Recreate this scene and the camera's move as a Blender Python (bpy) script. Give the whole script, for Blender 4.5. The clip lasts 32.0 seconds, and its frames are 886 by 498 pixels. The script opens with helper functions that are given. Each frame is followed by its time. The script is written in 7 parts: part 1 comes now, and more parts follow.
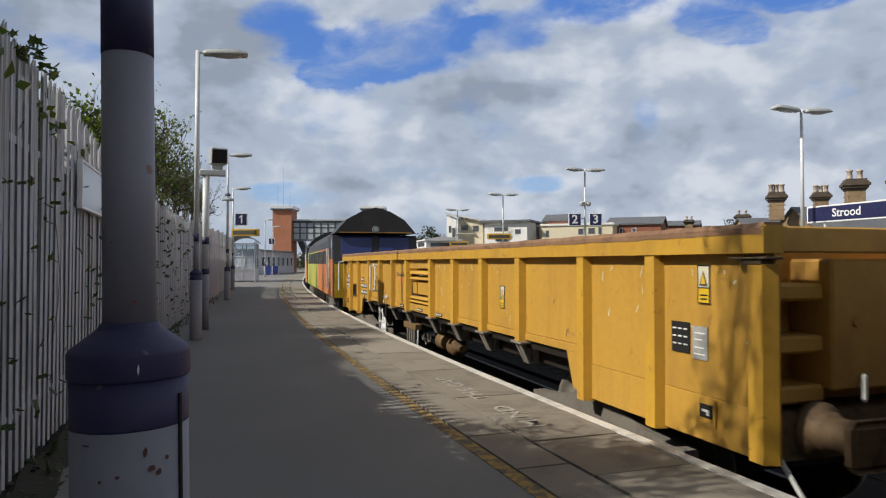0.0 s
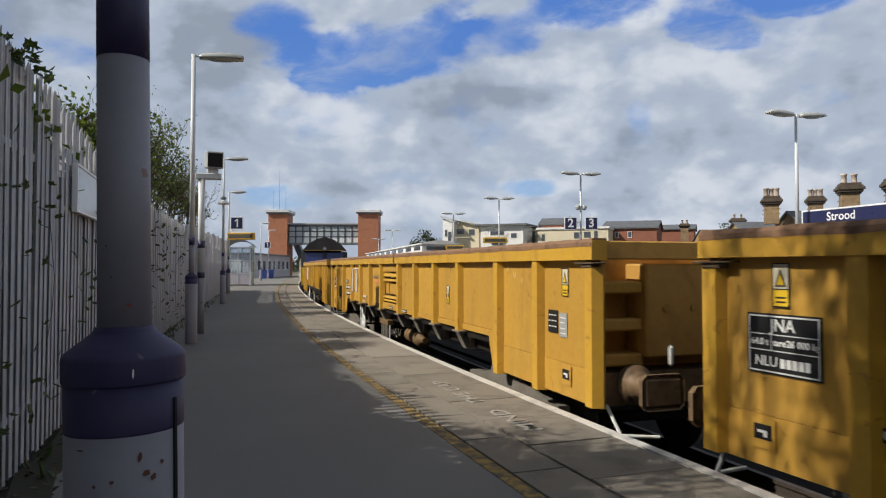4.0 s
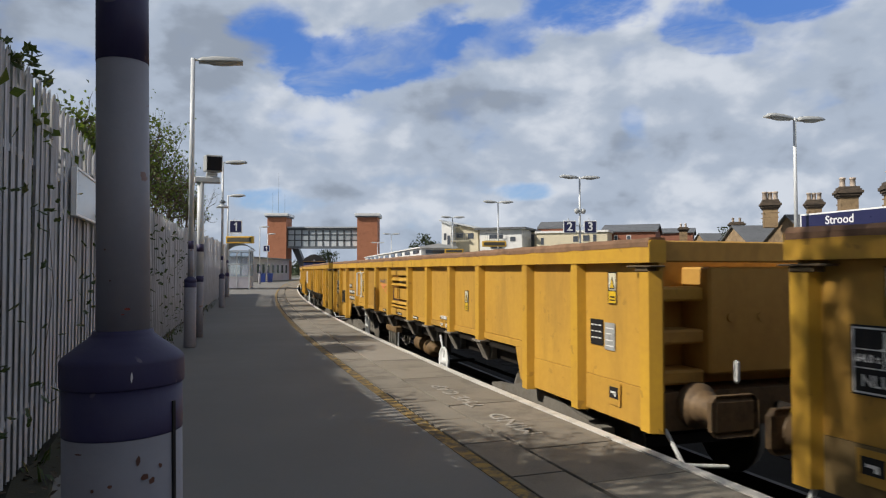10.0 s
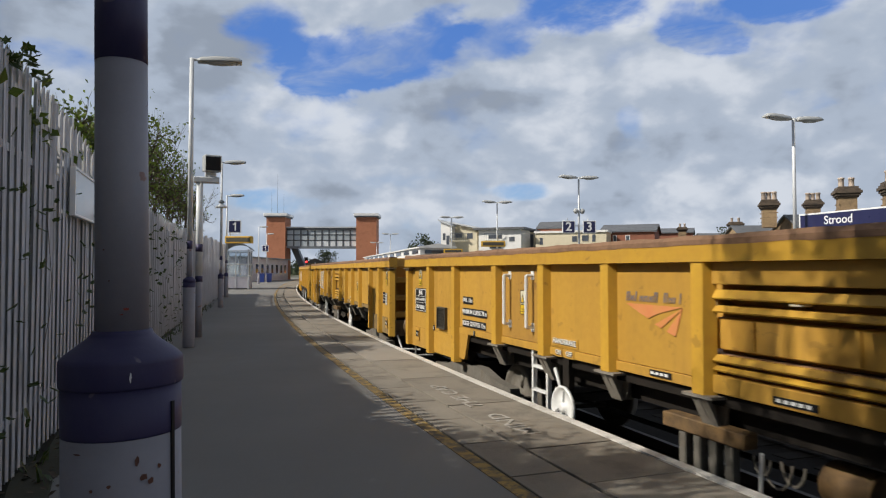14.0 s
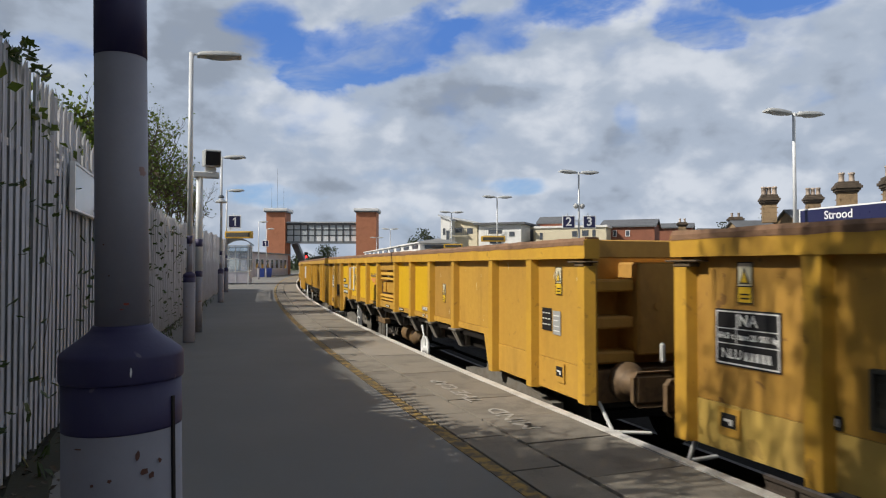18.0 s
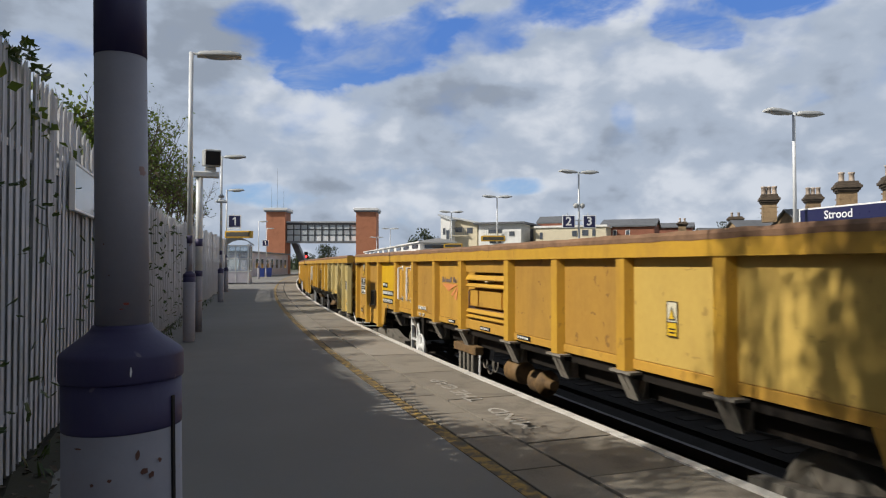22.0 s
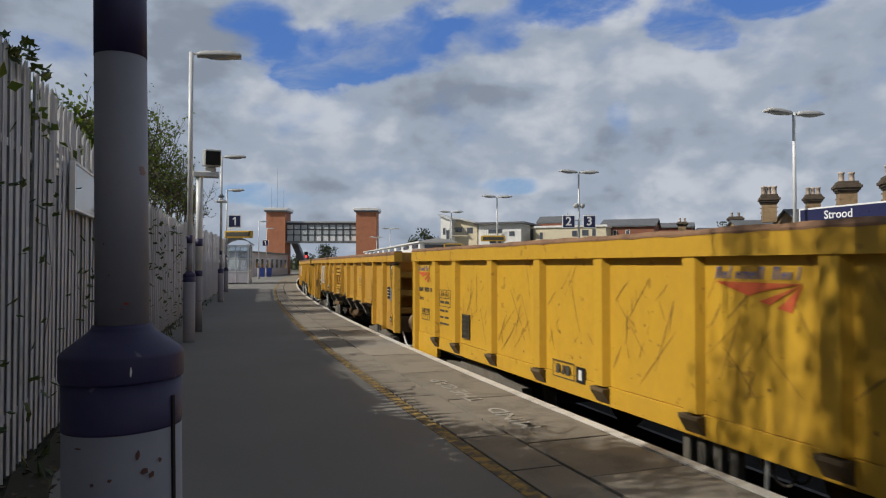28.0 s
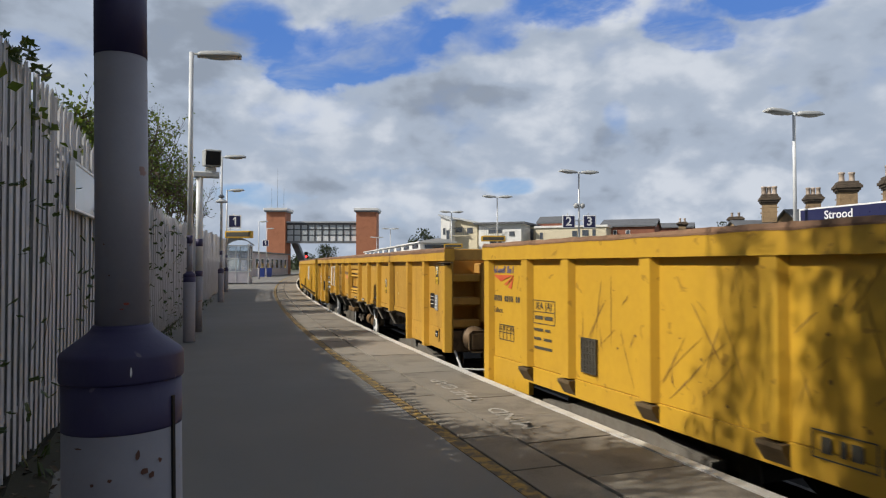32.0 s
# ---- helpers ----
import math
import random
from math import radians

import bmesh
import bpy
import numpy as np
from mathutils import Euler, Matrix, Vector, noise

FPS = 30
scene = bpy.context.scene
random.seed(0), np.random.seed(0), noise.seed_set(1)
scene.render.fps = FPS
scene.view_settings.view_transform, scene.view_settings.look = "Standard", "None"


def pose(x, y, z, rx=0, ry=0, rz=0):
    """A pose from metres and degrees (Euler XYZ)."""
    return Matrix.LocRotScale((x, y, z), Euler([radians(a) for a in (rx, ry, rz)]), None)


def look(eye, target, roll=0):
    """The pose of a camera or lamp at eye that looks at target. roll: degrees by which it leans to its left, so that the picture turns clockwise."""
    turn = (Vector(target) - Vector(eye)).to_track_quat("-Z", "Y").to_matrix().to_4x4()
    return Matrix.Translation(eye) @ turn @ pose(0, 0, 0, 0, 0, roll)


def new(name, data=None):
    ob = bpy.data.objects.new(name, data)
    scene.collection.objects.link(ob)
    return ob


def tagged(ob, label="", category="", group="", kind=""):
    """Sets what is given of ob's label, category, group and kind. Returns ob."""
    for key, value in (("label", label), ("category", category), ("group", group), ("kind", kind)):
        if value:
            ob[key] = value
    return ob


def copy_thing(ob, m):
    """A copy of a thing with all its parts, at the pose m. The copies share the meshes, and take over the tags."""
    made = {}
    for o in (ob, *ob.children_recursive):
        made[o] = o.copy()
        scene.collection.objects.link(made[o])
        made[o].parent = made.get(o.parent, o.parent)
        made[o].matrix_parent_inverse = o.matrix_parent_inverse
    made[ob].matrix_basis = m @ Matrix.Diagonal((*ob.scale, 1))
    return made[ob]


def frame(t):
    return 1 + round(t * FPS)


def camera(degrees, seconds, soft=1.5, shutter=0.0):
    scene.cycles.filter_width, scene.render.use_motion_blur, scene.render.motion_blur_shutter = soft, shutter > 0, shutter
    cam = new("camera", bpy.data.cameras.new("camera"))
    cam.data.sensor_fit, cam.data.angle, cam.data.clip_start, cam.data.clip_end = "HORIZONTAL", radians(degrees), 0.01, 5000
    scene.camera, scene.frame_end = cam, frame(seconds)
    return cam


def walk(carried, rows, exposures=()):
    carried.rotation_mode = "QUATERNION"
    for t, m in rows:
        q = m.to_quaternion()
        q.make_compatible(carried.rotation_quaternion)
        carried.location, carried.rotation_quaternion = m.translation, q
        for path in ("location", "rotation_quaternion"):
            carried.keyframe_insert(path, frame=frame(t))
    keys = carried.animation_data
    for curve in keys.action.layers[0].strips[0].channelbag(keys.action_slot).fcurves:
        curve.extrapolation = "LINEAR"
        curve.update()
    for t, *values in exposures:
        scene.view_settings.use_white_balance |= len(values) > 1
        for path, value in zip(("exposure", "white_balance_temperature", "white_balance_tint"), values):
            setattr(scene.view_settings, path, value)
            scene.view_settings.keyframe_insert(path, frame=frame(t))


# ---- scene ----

# ---------------------------------------------------------------- camera
EYE = 1.42            # above the platform, whose top is z = 0
PITCH, YAW0 = 1.36, 0.0
LENS = 1200.0         # focal length in units of a picture 1568 wide
cam = camera(2 * math.degrees(math.atan(784 / LENS)), 32.0, soft=1.15, shutter=0.12)

# small drift of the hand-held view: seconds, turn to the right and tilt up, in thousandths
DRIFT = [(0, -8.8, -3.0), (0.5, -9.3, -0.4), (1, -10.2, 0.7), (1.5, -10.6, 0.8), (2, -10.3, 0.8), (2.5, -6.6, 1.5),
         (3, -3.5, 2.0), (3.5, -2.9, 2.1), (5.5, -2.9, 4.5), (6, -2.9, 4.9), (7, -2.8, 6.1), (8, -2.9, 7.0), (9, -2.3, 7.5),
         (10, -1.5, 7.8), (11, -0.4, 7.9), (12, -0.2, 7.9), (14.5, -0.1, 7.7), (15.5, -0.1, 4.7), (16.5, -0.1, 1.8), (17.5, -0.1, 0.9),
         (18.5, 0, 0.1), (20, 0, 0), (22, 0, -0.1), (24, 0, -0.3), (27.5, 0, -0.2), (30, -0.1, -0.1), (32, -0.2, 0)]


def view(turn, tilt):
    return pose(0, 0, EYE, 90 + PITCH + math.degrees(tilt / 1000), 0, -math.degrees(turn / 1000) - YAW0)


# the clip's camera steps its exposure down a little near the end
EXPOSED = [(0, 0.0), (26.5, 0.0), (27.5, -0.24), (28.2, -0.3), (29.2, -0.28), (30, -0.12), (31, 0.0), (32, -0.03)]
walk(cam, [(t, view(a, b)) for t, a, b in DRIFT], EXPOSED)

# ---------------------------------------------------------------- light
SUN_AZ, SUN_EL = 110.0, 40.0        # degrees to the left of the view, degrees above the horizon
sun_way = Vector((-math.sin(radians(SUN_AZ)) * math.cos(radians(SUN_EL)), math.cos(radians(SUN_AZ)) * math.cos(radians(SUN_EL)), math.sin(radians(SUN_EL))))
lamp = bpy.data.lights.new("sun", "SUN")
lamp.energy, lamp.angle, lamp.color = 4.7, radians(0.55), (1.0, 0.94, 0.83)
sun = new("sun", lamp)
sun.matrix_world = look((0, 0, 60), Vector((0, 0, 60)) - sun_way)
scene.view_settings.exposure = 0.0

SKY_TURN = -SUN_AZ


class Nodes:
    """Short hand for building node trees."""

    def __init__(self, tree):
        self.t = tree
        tree.nodes.clear()

    def n(self, node_type, **sets):
        node = self.t.nodes.new(node_type)
        for k, v in sets.items():
            if k == "op":
                node.operation = v
            elif k == "blend":
                node.blend_type = v
            elif k == "kind":
                node.data_type = v
        return node

    def link(self, a, b):
        self.t.links.new(a, b)

    def put(self, sock, v):
        if isinstance(v, bpy.types.NodeSocket):
            self.link(v, sock)
        elif isinstance(v, (tuple, list)) and len(v) == 3 and sock.type == "RGBA":
            sock.default_value = (*v, 1)
        else:
            sock.default_value = v

    def math(self, op, a, b=0.0, c=0.0, clamp=False):
        m = self.n("ShaderNodeMath", op=op)
        m.use_clamp = clamp
        for s, v in zip(m.inputs, (a, b, c)):
            self.put(s, v)
        return m.outputs[0]

    def vec(self, op, a, b=(0, 0, 0)):
        m = self.n("ShaderNodeVectorMath", op=op)
        self.put(m.inputs[0], a)
        if op == "SCALE":
            self.put(m.inputs[3], b)
        else:
            self.put(m.inputs[1], b)
        return m.outputs[1] if op in ("LENGTH", "DISTANCE", "DOT_PRODUCT") else m.outputs[0]

    def noise(self, vec, scale, detail=4.0, rough=0.55, warp=0.0):
        m = self.n("ShaderNodeTexNoise")
        self.put(m.inputs["Vector"], vec)
        m.inputs["Scale"].default_value, m.inputs["Detail"].default_value = scale, detail
        m.inputs["Roughness"].default_value, m.inputs["Distortion"].default_value = rough, warp
        return m.outputs["Fac"]

    def ramp(self, f, lo, hi, a=0.0, b=1.0):
        m = self.n("ShaderNodeMapRange")
        m.interpolation_type = "SMOOTHSTEP"
        for s, v in zip(m.inputs, (f, lo, hi, a, b)):
            self.put(s, v)
        return m.outputs[0]

    def mix(self, f, a, b, blend="MIX"):
        m = self.n("ShaderNodeMix", kind="RGBA", blend=blend)
        self.put(m.inputs[0], f)
        self.put(m.inputs[6], a)
        self.put(m.inputs[7], b)
        return m.outputs[2]


def sky_colours(g, way):
    """Blue sky with broken cloud, by direction: soft banks in layers, gaps of blue with thin wisps, grey undersides."""
    sep = g.n("ShaderNodeSeparateXYZ")
    g.link(way, sep.inputs[0])
    x, y, z = sep.outputs
    zz = g.math("MAXIMUM", z, 0.0)
    lift = g.math("ADD", g.math("MULTIPLY", zz, 0.55), 0.50)
    flat = g.n("ShaderNodeCombineXYZ")
    g.put(flat.inputs[0], g.math("DIVIDE", x, lift))
    g.put(flat.inputs[1], g.math("DIVIDE", y, lift))
    g.put(flat.inputs[2], g.math("MULTIPLY", zz, 2.0))
    p = flat.outputs[0]
    u = g.math("DIVIDE", x, g.math("MAXIMUM", y, 0.05))
    v = g.math("DIVIDE", z, g.math("MAXIMUM", y, 0.05))

    def bank(q):
        a, b = g.math("MULTIPLY", g.noise(q, 1.9, 3, 0.5, 0.2), 0.42), g.math("MULTIPLY", g.noise(q, 4.4, 3, 0.5, 0.35), 0.42)
        return g.math("ADD", g.math("ADD", a, b), g.math("MULTIPLY", g.noise(q, 10.0, 4, 0.55, 0.2), 0.22))

    whole = bank(p)
    warp_x = g.math("MULTIPLY", g.math("SUBTRACT", g.noise(p, 4.0, 5, 0.62, 0.2), 0.5), 2.3)
    warp_z = g.math("MULTIPLY", g.math("SUBTRACT", g.noise(g.vec("ADD", p, (5.2, 1.3, 2.9)), 4.0, 5, 0.62, 0.2), 0.5), 2.3)

    def patch(cx, cz, rx, rz, lean, rough=1.0):
        """How far inside a ragged oval, by direction (x and z for y = 1), its half width, half height and lean."""
        du = g.math("SUBTRACT", u, cx)
        dv = g.math("SUBTRACT", g.math("SUBTRACT", v, cz), g.math("MULTIPLY", du, lean))
        du = g.math("ADD", g.math("DIVIDE", du, rx), g.math("MULTIPLY", warp_x, rough))
        dv = g.math("ADD", g.math("DIVIDE", dv, rz), g.math("MULTIPLY", warp_z, rough))
        d2 = g.math("ADD", g.math("MULTIPLY", du, du), g.math("MULTIPLY", dv, dv))
        return g.ramp(d2, 0.15, 1.7, 1.0, 0.0)

    body = g.math("ADD", whole, 0.075)
    for cx, cz, rx, rz, lean, deep in ((-0.13, 0.318, 0.150, 0.050, 0.22, 0.24), (0.055, 0.340, 0.105, 0.036, 0.20, 0.22), (-0.255, 0.352, 0.06, 0.05, 0.0, 0.20), (-0.16, 0.285, 0.10, 0.018, 0.12, 0.16),
                                       (0.213, 0.384, 0.085, 0.034, 0.0, 0.26), (0.378, 0.360, 0.065, 0.038, -0.1, 0.22), (0.49, 0.398, 0.11, 0.022, 0.0, 0.24), (0.54, 0.258, 0.04, 0.024, 0.0, 0.11), (0.276, 0.225, 0.022, 0.026, 0.0, 0.10),
                                       (-0.26, 0.100, 0.10, 0.020, -0.05, 0.20), (0.115, 0.113, 0.05, 0.013, 0.0, 0.20), (-0.57, 0.285, 0.11, 0.05, 0.0, 0.12), (-0.33, 0.262, 0.06, 0.016, 0.0, 0.10)):
        body = g.math("SUBTRACT", body, g.math("MULTIPLY", patch(cx, cz, rx, rz, lean), deep))
    cover = g.ramp(body, 0.31, 0.575)
    # thin streaks of high cloud across the blue
    turn = g.n("ShaderNodeCombineXYZ")
    g.put(turn.inputs[0], g.math("ADD", g.math("MULTIPLY", u, 2.2), g.math("MULTIPLY", v, 1.0)))
    g.put(turn.inputs[1], g.math("SUBTRACT", g.math("MULTIPLY", v, 9.0), g.math("MULTIPLY", u, 2.6)))
    g.put(turn.inputs[2], g.math("MINIMUM", y, 0.0))
    cover = g.math("MAXIMUM", cover, g.ramp(g.noise(turn.outputs[0], 1.5, 5, 0.66, 0.5), 0.42, 0.76, 0.02, 0.80))
    # light comes from the sun's side: a cloud is darker where there is more of it towards the sun
    ahead = bank(g.vec("ADD", p, (-0.030, 0.02, 0.085)))
    tone = g.math("ADD", 0.50, g.math("MULTIPLY", g.math("SUBTRACT", whole, ahead), 3.2))
    tone = g.math("ADD", tone, g.math("MULTIPLY", g.math("SUBTRACT", g.noise(g.vec("ADD", p, (3.1, 1.7, 0.4)), 2.6, 4, 0.5, 0.3), 0.5), 1.25))
    for cx, cz, rx, rz, add in ((-0.345, 0.345, 0.11, 0.085, -0.42), (-0.62, 0.37, 0.14, 0.07, -0.34), (0.45, 0.122, 0.10, 0.032, 0.34), (-0.07, 0.085, 0.08, 0.020, 0.26), (0.33, 0.305, 0.08, 0.03, 0.24), (-0.20, 0.226, 0.09, 0.025, 0.26),
                                (0.10, 0.288, 0.11, 0.022, 0.26), (-0.02, 0.175, 0.16, 0.020, -0.12), (0.10, 0.245, 0.05, 0.022, -0.22), (0.30, 0.19, 0.12, 0.025, -0.10)):
        tone = g.math("ADD", tone, g.math("MULTIPLY", patch(cx, cz, rx, rz, 0.0, 0.7), add))
    tone = g.math("ADD", tone, g.math("MULTIPLY", g.math("SUBTRACT", 1.0, g.ramp(body, 0.42, 0.60)), 0.16))
    cloud = g.mix(g.ramp(tone, 0.02, 0.46), (0.290, 0.338, 0.418), (0.412, 0.478, 0.584))
    cloud = g.mix(g.ramp(tone, 0.44, 0.98), cloud, (0.640, 0.685, 0.760))
    # bases are darker overhead and away from the sun
    dim = g.math("MULTIPLY", g.ramp(y, -0.4, 0.5, 0.72, 1.0), g.ramp(z, 0.40, 0.85, 1.0, 0.60))
    cloud = g.mix(1.0, cloud, g.vec("SCALE", (1, 1, 1), dim), "MULTIPLY")
    blue = g.mix(g.ramp(zz, 0.03, 0.32), (0.27, 0.47, 0.76), (0.062, 0.205, 0.66))
    return cover, cloud, blue


world = bpy.data.worlds.new("sky")
scene.world = world
world.use_nodes = True
g = Nodes(world.node_tree)
co = g.n("ShaderNodeTexCoord")
cover, cloud, blue = sky_colours(g, co.outputs["Generated"])
nish = g.n("ShaderNodeTexSky")
nish.sky_type, nish.sun_disc = "NISHITA", False
nish.sun_elevation, nish.sun_rotation = radians(SUN_EL), radians(SKY_TURN)
nish.air_density, nish.dust_density = 1.0, 0.6
air = g.mix(0.25, blue, g.vec("SCALE", nish.outputs[0], 0.11))
back = g.n("ShaderNodeBackground")
g.link(g.mix(cover, air, cloud), back.inputs[0])
back.inputs[1].default_value = 1.0
out = g.n("ShaderNodeOutputWorld")
g.link(back.outputs[0], out.inputs[0])

# the part of the sky in view, on a far shell of its own, since its clouds drift
haze = bpy.data.materials.new("drifting_sky")
haze.use_nodes = True
g = Nodes(haze.node_tree)
co = g.n("ShaderNodeTexCoord")
cover, cloud, blue = sky_colours(g, g.vec("NORMALIZE", co.outputs["Object"]))
nish = g.n("ShaderNodeTexSky")
nish.sky_type, nish.sun_disc = "NISHITA", False
nish.sun_elevation, nish.sun_rotation = radians(SUN_EL), radians(SKY_TURN)
nish.air_density, nish.dust_density = 1.0, 0.6
g.put(nish.inputs[0], g.vec("NORMALIZE", co.outputs["Object"]))
air = g.mix(0.25, blue, g.vec("SCALE", nish.outputs[0], 0.11))
glow = g.n("ShaderNodeEmission")
g.link(g.mix(cover, air, cloud), glow.inputs[0])
out = g.n("ShaderNodeOutputMaterial")
g.link(glow.outputs[0], out.inputs[0])
bm = bmesh.new()
rows = []
for i in range(13):
    el = radians(-3 + i * 4)
    rows.append([bm.verts.new((2200 * math.cos(el) * math.sin(radians(a)), 2200 * math.cos(el) * math.cos(radians(a)), 2200 * math.sin(el))) for a in range(-72, 85, 4)])
for a, b in zip(rows, rows[1:]):
    for i in range(len(a) - 1):
        bm.faces.new((a[i], b[i], b[i + 1], a[i + 1]))
me = bpy.data.meshes.new("sky_backdrop")
bm.to_mesh(me)
bm.free()
me.materials.append(haze)
sky_backdrop = tagged(new("sky_backdrop", me), "blue sky with drifting broken white and grey cloud", "sky", "", "structure")
sky_backdrop.location = (0, 0, EYE)

# ---------------------------------------------------------------- materials


def surface(name, a, b, rough=0.6, metal=0.0, grain=18.0, patch=1.2, dirt=None, dirt_amount=0.35, dirt_from=0.46, bump=0.25, bump_scale=60.0, by_thing=0.0, streak=0.0, spec=0.5, chip=None, chip_amount=0.0, through_light=0.0, coat=0.0):
    """A worn surface: two colours at two scales, dirt in patches or streaks, chips, and fine relief."""
    m = bpy.data.materials.new(name)
    m.use_nodes = True
    g = Nodes(m.node_tree)
    co = g.n("ShaderNodeTexCoord")
    info = g.n("ShaderNodeObjectInfo")
    p = g.vec("ADD", co.outputs["Object"], g.vec("SCALE", (7.3, 3.1, 5.7), info.outputs["Random"]))
    wide, fine = g.noise(p, patch, 4), g.noise(p, grain, 5, 0.65)
    f = g.math("ADD", g.math("MULTIPLY", g.ramp(wide, 0.3, 0.7), 0.6), g.math("MULTIPLY", g.ramp(fine, 0.3, 0.7), 0.4))
    col = g.mix(f, a, b)
    if by_thing:
        v = g.math("ADD", 1.0 - by_thing / 2, g.math("MULTIPLY", info.outputs["Random"], by_thing))
        col = g.mix(1.0, col, g.vec("SCALE", (1, 1, 1), v), "MULTIPLY")
    rr = g.math("ADD", rough - 0.08, g.math("MULTIPLY", fine, 0.16))
    if dirt:
        q = p
        if streak:
            q = g.vec("MULTIPLY", p, (1, 1, streak))
        spots = g.math("MULTIPLY", g.ramp(g.noise(q, patch * 2.6, 6, 0.65, 0.4), dirt_from, dirt_from + 0.26), dirt_amount)
        col = g.mix(spots, col, dirt)
        rr = g.math("ADD", rr, g.math("MULTIPLY", spots, 0.25))
    if chip:
        c = g.math("MULTIPLY", g.ramp(g.noise(p, grain * 0.55, 3, 0.5, 0.8), 0.66, 0.69), chip_amount)
        col = g.mix(c, col, chip)
    s = g.n("ShaderNodeBsdfPrincipled")
    g.put(s.inputs["Base Color"], col)
    g.put(s.inputs["Roughness"], rr)
    s.inputs["Metallic"].default_value = metal
    s.inputs["Specular IOR Level"].default_value = spec
    s.inputs["Coat Weight"].default_value = coat
    if bump:
        h = g.n("ShaderNodeBump")
        h.inputs["Strength"].default_value, h.inputs["Distance"].default_value = bump, 0.004
        g.put(h.inputs["Height"], g.math("ADD", g.noise(p, bump_scale, 4, 0.6), g.math("MULTIPLY", wide, 0.6)))
        g.link(h.outputs[0], s.inputs["Normal"])
    o = g.n("ShaderNodeOutputMaterial")
    if through_light:
        tr = g.n("ShaderNodeBsdfTranslucent")
        g.put(tr.inputs[0], g.mix(0.5, col, (0.30, 0.42, 0.04)))
        mx = g.n("ShaderNodeMixShader")
        mx.inputs[0].default_value = through_light
        g.link(s.outputs[0], mx.inputs[1])
        g.link(tr.outputs[0], mx.inputs[2])
        g.link(mx.outputs[0], o.inputs[0])
    else:
        g.link(s.outputs[0], o.inputs[0])
    return m


def glass(name, tint, rough=0.05, clear=0.75):
    m = bpy.data.materials.new(name)
    m.use_nodes = True
    g = Nodes(m.node_tree)
    s = g.n("ShaderNodeBsdfPrincipled")
    g.put(s.inputs["Base Color"], tint)
    s.inputs["Roughness"].default_value = rough
    s.inputs["Transmission Weight"].default_value = clear
    s.inputs["IOR"].default_value = 1.1
    o = g.n("ShaderNodeOutputMaterial")
    g.link(s.outputs[0], o.inputs[0])
    return m


RUST = (0.13, 0.06, 0.028)
M = {}
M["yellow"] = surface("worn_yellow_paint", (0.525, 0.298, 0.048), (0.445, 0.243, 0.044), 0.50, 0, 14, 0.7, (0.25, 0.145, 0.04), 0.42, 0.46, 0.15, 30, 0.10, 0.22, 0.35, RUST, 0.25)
M["yellow_post"] = surface("worn_yellow_post_paint", (0.57, 0.330, 0.036), (0.48, 0.265, 0.038), 0.50, 0, 14, 0.9, (0.30, 0.16, 0.04), 0.38, 0.46, 0.15, 30, 0.10, 0.25, 0.35, RUST, 0.35)
M["yellow_new"] = surface("fresh_yellow_paint", (0.66, 0.40, 0.012), (0.60, 0.36, 0.014), 0.45, 0, 12, 0.8, (0.42, 0.24, 0.03), 0.22, 0.46, 0.12, 30, 0.05, 0.4, 0.35)
M["cream"] = surface("faded_cream_yellow_paint", (0.50, 0.405, 0.18), (0.44, 0.35, 0.145), 0.55, 0, 14, 0.7, (0.30, 0.20, 0.08), 0.35, 0.46, 0.15, 30, 0.06, 0.35, 0.3, RUST, 0.3)
M["straw"] = surface("faded_straw_yellow_paint", (0.56, 0.385, 0.10), (0.50, 0.335, 0.085), 0.55, 0, 14, 0.7, (0.32, 0.20, 0.06), 0.35, 0.46, 0.15, 30, 0.06, 0.35, 0.3, RUST, 0.3)
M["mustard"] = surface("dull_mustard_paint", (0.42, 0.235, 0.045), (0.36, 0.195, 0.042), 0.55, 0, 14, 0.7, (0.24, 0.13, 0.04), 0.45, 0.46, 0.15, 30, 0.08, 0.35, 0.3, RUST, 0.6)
M["bright"] = surface("scratched_bright_yellow_paint", (0.59, 0.345, 0.030), (0.52, 0.30, 0.030), 0.48, 0, 12, 0.8, (0.40, 0.22, 0.03), 0.25, 0.46, 0.12, 30, 0.05, 0.4, 0.4, (0.20, 0.10, 0.02), 0.5)
M["end_brown"] = surface("grimy_brown_yellow_steel", (0.56, 0.32, 0.075), (0.46, 0.25, 0.062), 0.6, 0, 12, 0.9, (0.24, 0.13, 0.05), 0.5, 0.46, 0.2, 30, 0.05, 0.5, 0.3)
M["rust"] = surface("rusty_steel", (0.26, 0.145, 0.080), (0.18, 0.098, 0.055), 0.8, 0, 24, 1.5, (0.05, 0.03, 0.02), 0.5, 0.46, 0.4, 70)
# underframe colour taken near black, so it holds the shade below the vehicles
M["under"] = surface("shade_black_underframe", (0.014, 0.012, 0.011), (0.024, 0.020, 0.017), 0.7, 0.1, 16, 1.4, (0.04, 0.029, 0.020), 0.3, 0.46, 0.3, 50, spec=0.15)
M["bogie"] = surface("dusty_bogie_iron", (0.185, 0.168, 0.142), (0.115, 0.104, 0.088), 0.85, 0.0, 16, 1.6, (0.11, 0.078, 0.048), 0.45, 0.46, 0.3, 50)
M["white"] = surface("white_gloss_paint", (0.78, 0.78, 0.77), (0.70, 0.70, 0.69), 0.4, 0, 20, 2, (0.40, 0.36, 0.30), 0.3, 0.46, 0.1)
